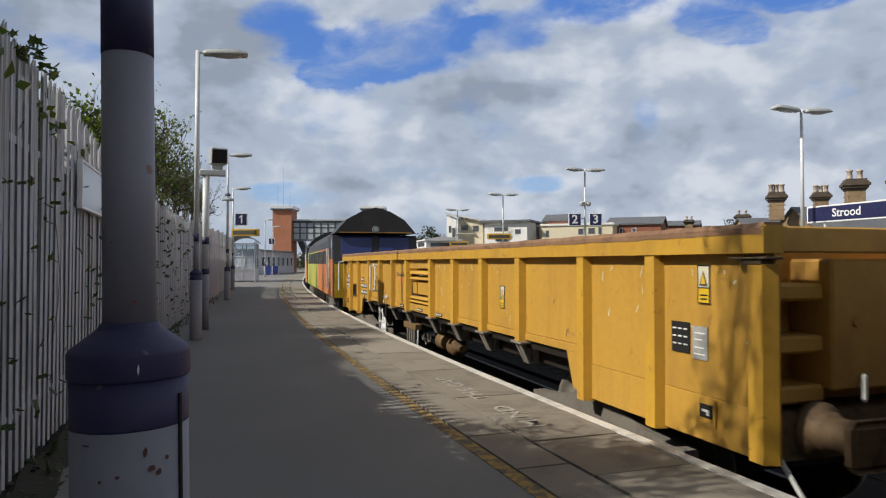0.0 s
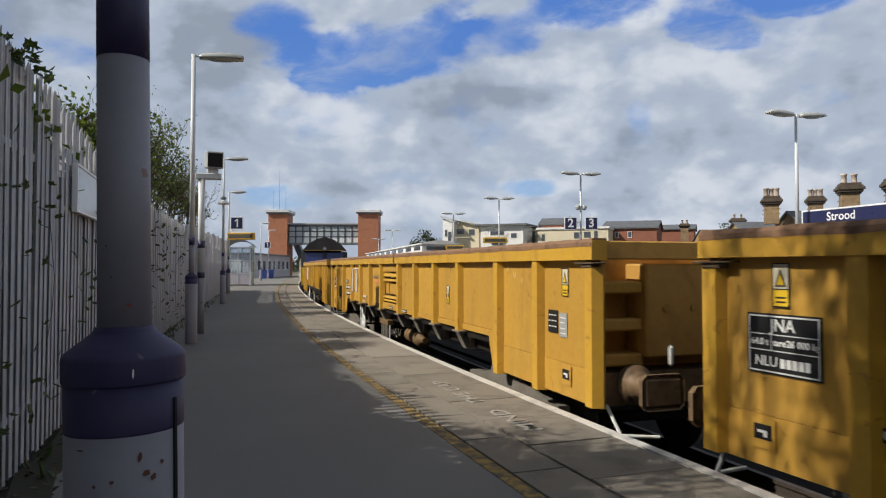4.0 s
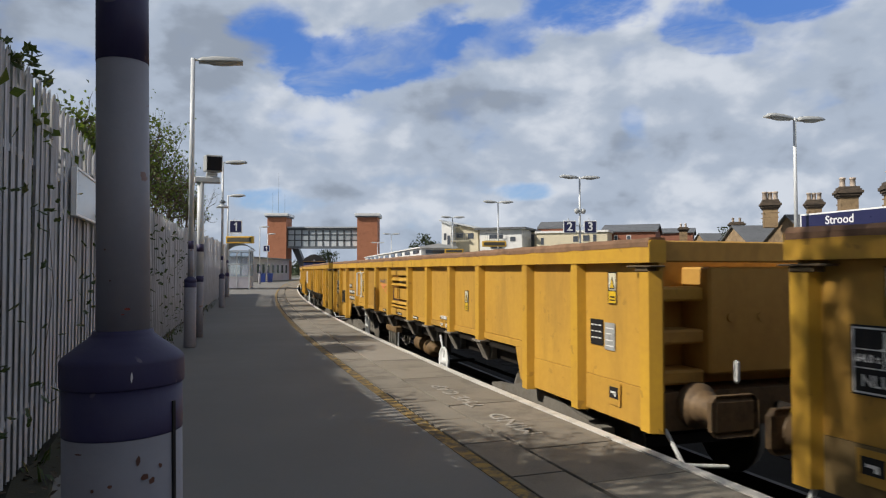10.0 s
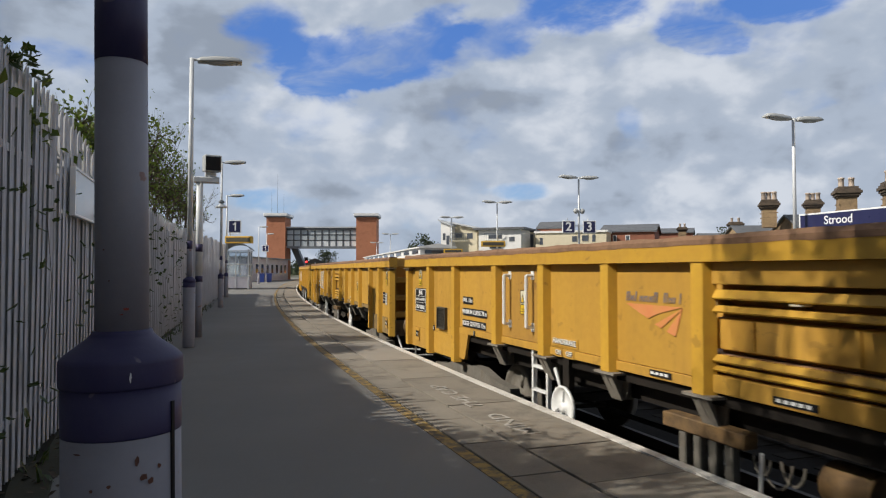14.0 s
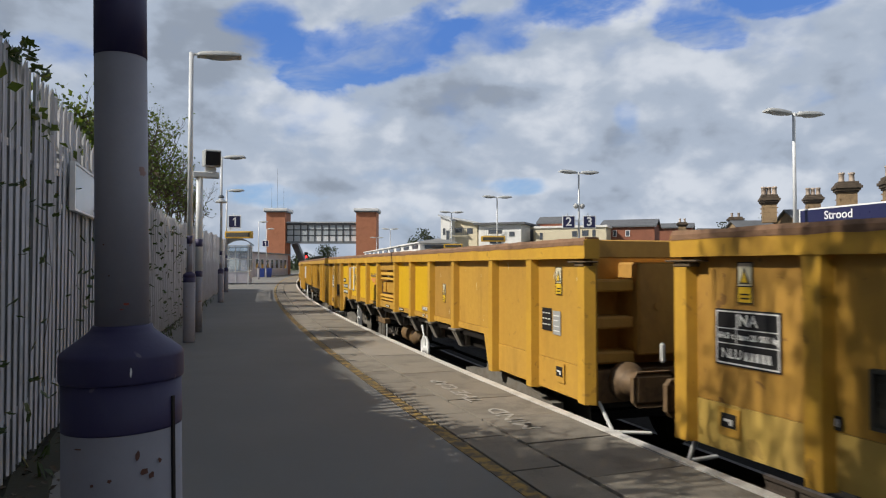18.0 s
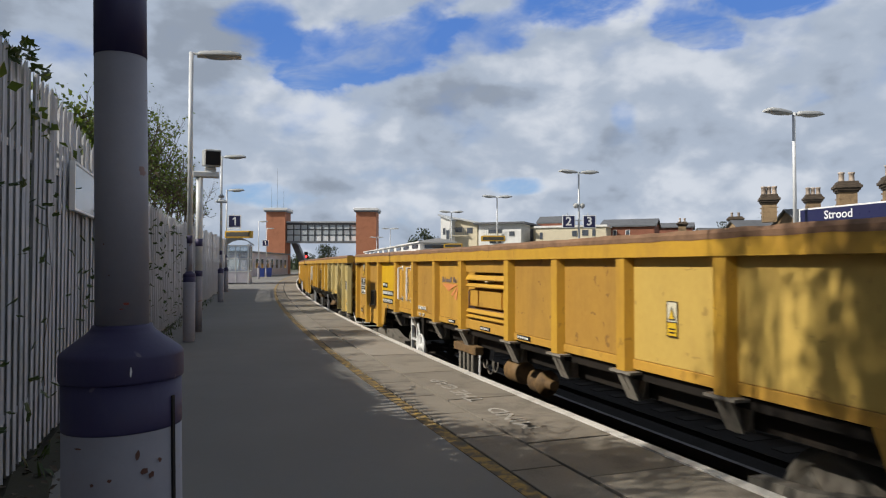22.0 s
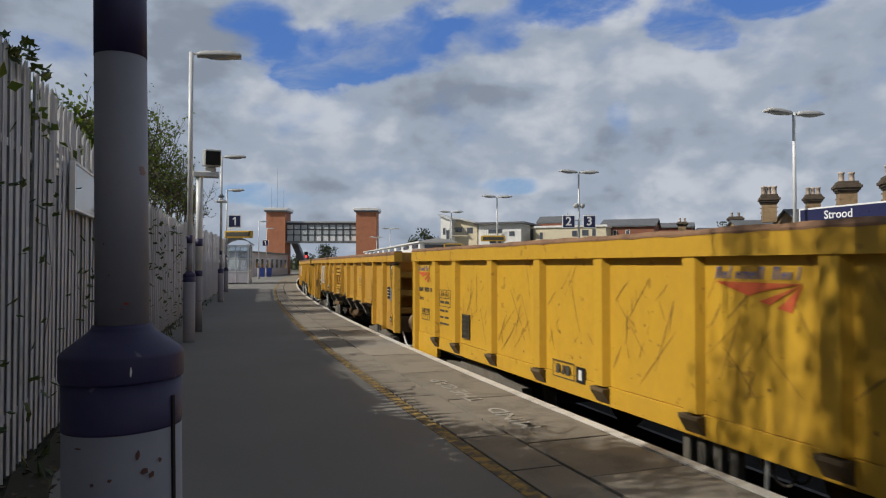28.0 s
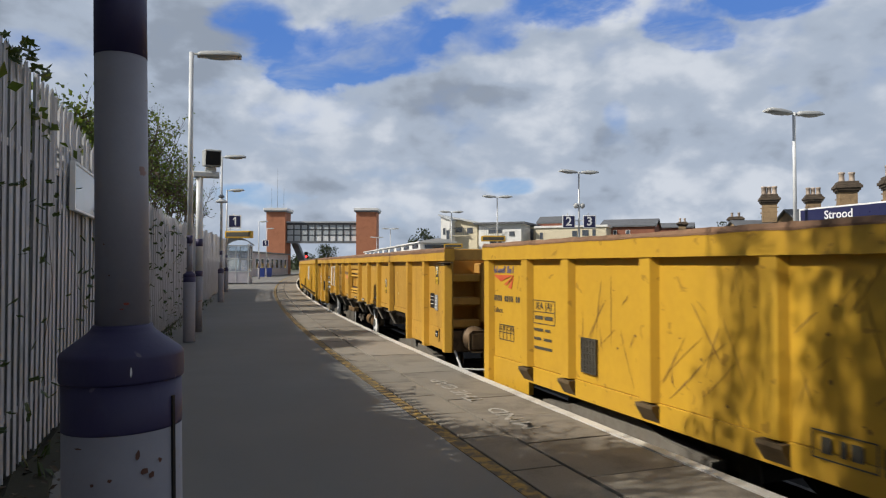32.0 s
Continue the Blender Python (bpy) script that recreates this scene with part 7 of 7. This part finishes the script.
terrace(950, 992, 396, D + 5, "house_brick", "red brick house with a steep grey slate roof", "gable", "slate", (), rise=1.0, over=0.1, deep=5)
terrace(1064, 1148, 402, D - 3, "house_brick", "red brick house with a slate roof", "gable", "slate", ((1083, 1089, 408, 419), (1103, 1110, 408, 419)), rise=1.1, deep=9)
terrace(1150, 1215, 404, D + 12, "house_brick", "low dark-roofed house behind the terrace", "gable", "slate", (), rise=0.8)
# balconies with timber fronts
for px, py in ((812, 411), (872, 411)):
    bc = thing("balcony", Matrix.Translation((sx(px, D - 3), D - 3, sz(py + 8, D))), "small balcony with grey rails in front of a house", "balcony")
    bm = bmesh.new()
    box(bm, -1.3, 1.3, -0.8, 1.0, -0.1, 0.05)
    part("floor", bm, M["render_cream"], bc)
    bm = bmesh.new()
    for k in range(9):
        box(bm, -1.3 + k * 0.32, -1.27 + k * 0.32, -0.8, -0.77, 0.05, 1.0)
    box(bm, -1.3, 1.3, -0.82, -0.75, 1.0, 1.06)
    part("railing", bm, M["bridge_grey"], bc)

# long low white roofed building on the island
lw = thing("platform_canopy", along(52.3, 10.6), "long low white building with small windows on the island platform", "canopy")
bm = bmesh.new()
box(bm, -1.35, 1.35, 0, 42, 0.0, 3.15)
part("wall", bm, M["render_white"], lw)
bm = bmesh.new()
prism(bm, [(-1.5, 3.15), (1.5, 3.15), (1.5, 3.25), (0.0, 3.5), (-1.5, 3.25)], "y", -0.3, 42.3)
part("roof", bm, M["render_white"], lw)
for k in range(9):
    bm = bmesh.new()
    box(bm, -1.40, -1.352, 0.8 + k * 4.4, 3.4 + k * 4.4, 2.75, 3.02)
    part("window", bm, M["pane"], lw)
bm = bmesh.new()
box(bm, -1.0, 1.0, -0.06, -0.002, 2.72, 3.0)
part("window", bm, M["pane"], lw)

# yellow displays and boxes on the island lamps
for x, y, z in ((0.75, 50.4, 2.85), (2.9, 39.2, 2.95)):
    ds = thing("train_display", Matrix.Translation((x, y, z)), "yellow train information display on the island platform", "display")
    bm = bmesh.new()
    soft_box(bm, -0.7, 0.7, -0.12, 0.12, -0.16, 0.16, 0.02)
    part("casing", bm, M["amber"], ds)
    bm = bmesh.new()
    box(bm, -0.6, 0.6, -0.128, -0.122, -0.09, 0.09)
    part("screen", bm, M["mesh_dark"], ds)


# ---------------------------------------------------------------- chimneys of the old terrace


def chimney(x, y, top, w, pots, label, base=4.2):
    """Brick stack with stepped corbels and clay pots; top is the height of the corbel."""
    ch = thing("chimney_stack", Matrix.Translation((x, y, 0)) @ Matrix.Rotation(radians(-20), 4, "Z"), label, "chimney", "chimneys of the old terrace")
    h = w / 2
    bm = bmesh.new()
    box(bm, -h * 0.84, h * 0.84, -h * 0.84, h * 0.84, base, top - 0.62)
    part("shaft", bm, M["stack_brick"], ch, "yellow-brown brick stack")
    z, k = top - 0.62, 0
    for kk, hh in ((0.98, 0.10), (1.12, 0.13), (1.27, 0.16), (1.12, 0.10), (0.98, 0.13)):
        bm = bmesh.new()
        soft_box(bm, -h * kk, h * kk, -h * kk, h * kk, z, z + hh - 0.003, 0.012)
        part("corbel", bm, M["stack_dark"], ch, "sooty brick corbel course")
        z += hh
    for i in range(pots):
        bm = bmesh.new()
        px = (i - (pots - 1) / 2) * w * 0.9 / max(1, pots - 0.2)
        turned(bm, [(0.17, z), (0.15, z + 0.08), (0.14, z + 0.42), (0.17, z + 0.44), (0.175, z + 0.52), (0.13, z + 0.54)], 14, px, 0.12 * (i % 2) - 0.06)
        part("chimney_pot", bm, M["pot"], ch, "weathered clay chimney pot", smooth=True)
    # courses of brick that stand out a little
    rng = random.Random(int(x * 10))
    zz = base
    while zz < top - 0.72:
        for s4 in range(4):
            for q in range(5):
                if rng.random() < 0.5:
                    bm = bmesh.new()
                    a = -h * 0.84 + q * h * 0.336 + rng.uniform(0, 0.05)
                    box(bm, a, a + 0.215, -h * 0.84 - 0.006, -h * 0.84 + 0.01, zz, zz + 0.065)
                    part("brick", bm, M["stack_brick"], ch, "", Matrix.Rotation(s4 * math.pi / 2, 4, "Z"))
        zz += 0.3


DC = 44.0
chimney(sx(1362, DC), DC, sz(345, DC), 0.98, 3, "brown brick chimney stack with three clay pots")
chimney(sx(1440, DC + 6), DC + 6, sz(345, DC + 6), 1.05, 3, "brown brick chimney stack with three clay pots")
chimney(sx(1500, DC - 6), DC - 6, sz(322, DC - 6), 1.05, 2, "tall brown brick chimney stack with clay pots")
chimney(sx(1585, DC - 12), DC - 12, sz(312, DC - 12), 0.95, 2, "brown brick chimney stack with clay pots")
chimney(sx(1302, 85), 85, sz(384, 85), 1.6, 2, "distant brick chimney stack with clay pots", 3.5)
chimney(sx(1208, 100), 100, sz(393, 100), 1.3, 2, "distant brick chimney stack with clay pots", 3.5)
for a, b, y, ridge in ((1335, 1470, DC + 4, 384), (1445, 1640, DC - 3, 362), (1255, 1345, 86, 401)):
    tr = thing("terrace_house", Matrix.Translation((sx(a, y), y, 0)), "old brick terrace house with a slate roof", "house", "old terrace")
    w, r = sx(b, y) - sx(a, y), sz(ridge, y)
    bm = bmesh.new()
    prism(bm, [(0, -0.9), (7, -0.9), (7, r - 1.9), (3.5, r - 0.1), (0, r - 1.9)], "x", 0, w)
    part("wall", bm, M["stack_brick"], tr)
    bm = bmesh.new()
    prism(bm, [(-0.3, r - 2.05), (3.5, r - 0.1), (7.3, r - 2.05), (7.3, r - 1.95), (3.5, r), (-0.3, r - 1.95)], "x", -0.2, w + 0.2)
    part("roof", bm, M["slate"], tr)

# ---------------------------------------------------------------- far trees


def far_tree(x, y, h, w, seed, label="dark distant broad-leaved tree beyond the station"):
    rng = random.Random(seed)
    t = thing("tree", Matrix.Translation((x, y, -0.7)), label, "tree", "far trees")
    bm = bmesh.new()
    tube(bm, (0, 0, 0), (0, 0, h * 0.55), w * 0.05, w * 0.03, 8)
    for i in range(7):
        a = rng.uniform(0, 6.28)
        tube(bm, (0, 0, h * rng.uniform(0.3, 0.5)), (math.cos(a) * w * 0.3, math.sin(a) * w * 0.3, h * rng.uniform(0.6, 0.85)), w * 0.025, w * 0.008, 6)
    part("trunk", bm, M["bark"], t)
    bm = bmesh.new()
    lobes = [(rng.gauss(0, 0.24) * w, rng.gauss(0, 0.2) * w, h * (0.62 + rng.gauss(0, 0.13))) for _ in range(16)]
    for i in range(1500):
        c = rng.choice(lobes)
        p = Vector((c[0] + rng.gauss(0, 0.09) * w, c[1] + rng.gauss(0, 0.09) * w, min(h, c[2] + rng.gauss(0, 0.07) * h)))
        m = Matrix.Translation(p) @ Euler((rng.uniform(0, 6.28), rng.uniform(0, 6.28), 0)).to_matrix().to_4x4()
        k = 0.035 * w * rng.uniform(0.5, 1.3)
        bm.faces.new([bm.verts.new(m @ Vector(q)) for q in ((-k, 0, 0), (0, -k * 0.6, k * 0.2), (k, 0, 0), (0, k * 0.7, k * 0.2))])
    part("crown", bm, M["far_leaf"], t)


far_tree(sx(760, 130), 130, sz(404, 130) + 0.7, 6.5, 1)
far_tree(sx(742, 135), 135, sz(418, 135) + 0.7, 5, 2)
far_tree(sx(578, 170), 170, sz(433, 170) + 0.7, 5, 3)
far_tree(sx(540, 150), 150, sz(448, 150) + 0.7, 5, 4)
far_tree(sx(1248, 110), 110, sz(402, 110) + 0.7, 6, 5)
far_tree(sx(1335, 60), 60, sz(385, 60) + 0.7, 3.4, 6)
far_tree(sx(1290, 84), 84, sz(394, 84) + 0.7, 3.4, 7)
bm = bmesh.new()
rng = random.Random(40)
for i in range(5200):
    a = rng.uniform(-1.9, 1.9)
    r = rng.uniform(330, 430)
    p = Vector((r * math.sin(a), r * math.cos(a), rng.uniform(-1, 7.5) * (0.7 + 0.3 * math.sin(a * 9))))
    m = Matrix.Translation(p) @ Euler((rng.uniform(0, 6.28), rng.uniform(0, 6.28), 0)).to_matrix().to_4x4()
    k = rng.uniform(1.2, 3.4)
    bm.faces.new([bm.verts.new(m @ Vector(q)) for q in ((-k, 0, 0), (0, -k * 0.6, k * 0.2), (k, 0, 0), (0, k * 0.7, k * 0.2))])
tagged(new("far_woods", done(bm, "far_woods", M["far_leaf"])), "low belt of distant dark trees", "woods", "", "stuff")

# ---------------------------------------------------------------- the train
PITCH_W = 18.34       # from one wagon's front to the next
# each wagon's slack in its couplings, metres
SLACK = {1: 0.10, 2: 0.188, 3: 0.089, 4: 0.013, 5: 0.005, 6: 0.02, 7: 0.091, 8: 0.183, 9: 0.095, 10: 0.049, 11: 0.026, 12: -0.002, 13: 0.10, 14: -0.127}


SPEED = (100.882, 116.0963, 16.8117, -0.7043, -1.0745, -2.275)


def front(t):
    """How far along the line the second wagon's front has come at t seconds."""
    u = t / 16 - 1
    return sum(c * u ** i for i, c in enumerate(SPEED))


def dress(w, panels=None, skirts=None, posts=None, bars_of=None, posts_at=(), posts_as=None, disc_at=None, label=None, side_rust=None):
    """Repaint single panels of a copied wagon and give it its own disc."""
    count = {}
    for o in w.children:
        base = o.name.split(".")[0]
        count[base] = count.get(base, 0) + 1
        k = count[base] - 1
        m = None
        if base == "side_panel" and panels:
            m = panels.get(k, panels.get("all"))
        elif base in ("skirt_panel", "sill", "skirt_tail") and skirts:
            m = skirts
        elif base in ("post", "top_rail") and posts:
            m = posts
        elif base == "post" and k in posts_at:
            m = posts_as
        elif base in ("hatch_panel", "side_bar") and bars_of:
            m = bars_of
        if m:
            o.material_slots[0].link = "OBJECT"
            o.material_slots[0].material = M[m]
    if label:
        tagged(w, label)
    if disc_at:
        y, ty = (HALF_L - 5.53, HALF_L - 5.51) if disc_at == "front" else (HALF_L - 11.42, HALF_L - 11.38)
        disc(w, -1, y)
        for word, size, yy, zz, half, pr in (("HANDBRAKE", 0.08, ty, 1.42, 0.25, 0.008), ("OFF", 0.07, ty + (0.12 if disc_at == "rear" else -0.12), 1.305, 0.07, 0.021), ("ON", 0.07, ty - (0.14 if disc_at == "rear" else -0.10), 1.305, 0.055, 0.021)):
            pl = plate(w, -1, "text_patch", yy, zz, 2 * half + 0.04, size + 0.02, M["yellow"], "yellow patch with white lettering edged in black", ((word, size, 0, 0),), proud=pr)
            part("lettering_edge", letters(word, size, M["black"], "lettering_edge", 0.0008, 0.0035), None, pl, "black edge of the lettering", Matrix.Translation((0.008, -0.007, 0.0042)))


jna = build_jna("box_wagon")
iea = build_iea("deep_box_wagon")
fleet = {1: jna, 12: iea}
for k in (2, 3, 4, 5, 6, 7, 8, 9, 10, 11, 13):
    fleet[k] = copy_thing(jna, Matrix.Identity(4))
fleet[14] = copy_thing(iea, Matrix.Identity(4))
DISCS = {1: "front", 2: "front", 3: "front", 4: "rear", 5: "rear", 6: "front", 7: "rear", 8: "rear", 9: "front", 10: "rear", 11: "front", 13: "rear"}
LOOKS = {
    1: {}, 2: {}, 3: {"panels": {2: "mustard", 9: "mustard"}}, 4: {"panels": {2: "mustard", 4: "mustard"}},
    5: {"skirts": "bar_dirty"}, 6: {"panels": {3: "mustard", 7: "mustard"}},
    7: {"panels": {0: "mustard", 1: "mustard", 2: "yellow_new", 3: "yellow_new", 4: "yellow_new", 5: "yellow_new", 6: "yellow_new", 7: "yellow_new", 8: "mustard"}, "label": "yellow bogie box wagon with fresh yellow panels among worn ones"},
    8: {"panels": {0: "mustard", 2: "yellow_new", 4: "cream", 5: "cream", 6: "cream", 7: "cream", 8: "cream", 9: "cream", 10: "cream", 11: "cream"}, "skirts": "straw", "bars_of": "bar_dirty", "posts_at": (9, 10, 11, 12, 13), "posts_as": "cream", "label": "yellow bogie box wagon with faded cream panels"},
    9: {"panels": {0: "mustard", 1: "mustard", 2: "yellow_new", 3: "yellow", 4: "mustard", 6: "mustard", 7: "mustard", 8: "straw", 9: "straw", 10: "straw", 11: "straw"}, "label": "yellow bogie box wagon with patched cream and yellow panels"},
    10: {"panels": {0: "mustard", 3: "mustard"}}, 11: {"panels": {1: "mustard", 2: "mustard"}}, 13: {"panels": {4: "mustard"}},
}
for k, w in fleet.items():
    if k in DISCS:
        dress(w, disc_at=DISCS[k], **LOOKS[k])
# printed plates on the hatches of two wagons
for k in (3, 10):
    ys = bay_edges(BAYS, UNIT)
    plate(fleet[k], -1, "hatch_plate", (ys[6] + ys[7]) / 2 - 0.08, 1.705, 0.26, 0.15, M["black"], "small black printed plate", (), [(-0.10, 0.02, 0.04, 0.048), (-0.10, 0.09, 0.0, 0.008), (-0.10, 0.05, -0.045, -0.037)], proud=-0.040)
# pale knocks and scuffs in the paint of some wagons' sides
rng = random.Random(19)
for k in (1, 2, 3, 5, 7, 10, 13):
    ys = bay_edges(BAYS, UNIT)
    for i in range(3, 13):
        if i == 6 or (k not in (1, 3) and rng.random() < 0.45):
            continue
        bm = bmesh.new()
        for _ in range(rng.randint(3, 9) if k in (1, 3) else rng.randint(1, 4)):
            cy, cz = rng.uniform(-0.42, 0.42), rng.choice((rng.uniform(0.42, 0.56), rng.uniform(-0.2, 0.56)))
            h, w0 = rng.uniform(0.012, 0.055), rng.uniform(0.004, 0.011)
            m = Matrix.Translation((cy, cz, 0)) @ Matrix.Rotation(rng.gauss(0, 0.35), 4, "Z")
            bm.faces.new([bm.verts.new(m @ Vector(q)) for q in ((-w0, -h, 0), (w0 * 0.3, -h * 1.1, 0), (w0, 0, 0), (w0 * 0.2, h, 0), (-w0 * 0.8, h * 0.7, 0))])
        part("paint_scuff", bm, M["sticker"] if rng.random() < 0.7 else M["rust"], fleet[k], "pale knocks in the paint", on_side(-1, (ys[i] + ys[i + 1]) / 2, 1.62, SKIN + 0.004))
# spray-painted scribble on the cream wagon
bm = bmesh.new()
for lift, n_loop, size, thick in ((0.12, 5, 0.11, 0.009), (-0.13, 7, 0.085, 0.007)):
    prev = None
    for i in range(40 * n_loop + 1):
        u = i / 40 * 2 * math.pi
        x = -0.34 + 0.66 * i / (40 * n_loop) - size * 0.55 * math.sin(u)
        z = lift + size * math.cos(u) * (1 + 0.35 * math.sin(u * 0.37 + 1)) - 0.10 * i / (40 * n_loop)
        if prev and (x - prev[0]) ** 2 + (z - prev[1]) ** 2 > 1e-7:
            d = Vector((x - prev[0], z - prev[1])).normalized() * thick
            bm.faces.new([bm.verts.new(q) for q in ((prev[0] + d.y, prev[1] - d.x, 0), (x + d.y, z - d.x, 0), (x - d.y, z + d.x, 0), (prev[0] - d.y, prev[1] + d.x, 0))])
        prev = (x, z)
ys = bay_edges(BAYS, UNIT)
part("graffiti", bm, M["mesh_dark"], fleet[8], "dark looping spray-painted scribble", on_side(-1, (ys[11] + ys[12]) / 2 - 0.02, 1.42, SKIN + 0.018))
loco = build_loco()


def stand(middle, half):
    """The pose of a vehicle whose two bogies stand on the near track, half a bogie distance either side of its middle."""
    a, _ = on_line(middle + half, TRACK)
    b, _ = on_line(middle - half, TRACK)
    d = (a - b).normalized()
    p = (a + b) / 2
    return Matrix.Translation((p.x, p.y, RAIL)) @ Matrix.Rotation(math.atan2(d.y, d.x) - math.pi / 2, 4, "Z")


# ---------------------------------------------------------------- paving, piece by piece
bm = bmesh.new()
ribbon(bm, -60, 135, ((-0.085, -0.09), (0.012, -0.09), (0.012, 0.003), (0.004, 0.010), (-0.085, 0.010)), 1.0)
structure("platform_edge", bm, M["edge_white"], "worn white painted platform edge", "kerb")
paving = thing("paving", Matrix.Identity(4), "dusty concrete slabs along the platform edge", "paving", "", "structure")
rng = random.Random(77)
SLABS = []
for half in (0.394, 0.201):
    bm = bmesh.new()
    soft_box(bm, -half, half, -0.449, 0.449, -0.14, 0.004, 0.003)
    SLABS.append(done(bm, "slab", M["slab"]))
PALE_SLAB = SLABS[0].copy()
PALE_SLAB.materials[0] = M["slab_pale"]
for row, off in ((0, -0.088 - 0.407), (1, -0.905 - 0.218)):
    for i in range(-2, 66):
        s = 2.0 + 0.915 * i + 0.3 * row
        me = PALE_SLAB if row == 0 and (11.6 < s < 14.6 or 20.5 < s < 21.6) else SLABS[row]
        part("slab", me, None, paving, "", along(s, off, rng.uniform(-0.002, 0.003)) @ pose(0, 0, 0, rng.uniform(-0.15, 0.15), rng.uniform(-0.15, 0.15), 0))
bm = bmesh.new()
for lo, hi in ((-59.7, 0.0), (61.8, 135)):
    n = int((hi - lo) / 1.8)
    for i in range(n):
        for off, half in ((-0.495, 0.403), (-1.123, 0.215)):
            box(bm, -half, half, -0.89, 0.89, -0.14, 0.004, along(lo + 0.9 + i * 1.8, off))
box(bm, -0.201, 0.201, -0.145, 0.145, -0.14, 0.004, along(-0.145, -1.123))
tagged(part("far_slabs", bm, M["slab"], paving), "", "", "", "stuff")


# ---------------------------------------------------------------- movement


def motions():
    times = [i * 0.5 for i in range(65)]
    for k, w in fleet.items():
        mid = lambda t: front(t) - (k - 2) * PITCH_W - 8.71 + SLACK[k]
        walk(w, [(t, stand(mid(t), 6.0)) for t in times])
        # wheels turn while the wagon is near enough for them to show
        on = [i / 15 for i in range(481) if -14 < mid(i / 15) < 34]
        if len(on) < 2:
            continue
        for bg in w.children:
            if bg.name.split(".")[0] != "bogie":
                continue
            for ws in bg.children:
                if ws.name.split(".")[0] != "wheelset":
                    continue
                at = ws.matrix_basis.translation.copy()
                t0 = on[0]
                rows = [] if t0 <= 0 else [(0.0, Matrix.Translation(at))]
                rows += [(t, Matrix.Translation(at) @ Matrix.Rotation(-(front(t) - front(t0)) / 0.46, 4, "X")) for t in on]
                if on[-1] < 31.99:
                    rows.append((32.0, rows[-1][1]))
                walk(ws, rows)
    mid = lambda t: front(t) + PITCH_W + 0.75 + 20.6 / 2 + 0.7
    walk(loco, [(t, stand(mid(t), 6.6)) for t in times])
    walk(sky_backdrop, [(t, pose(0, 0, EYE, 0, 0, -0.95 + 1.9 * t / 32)) for t in (0.0, 8.0, 16.0, 24.0, 32.0)])


motions()
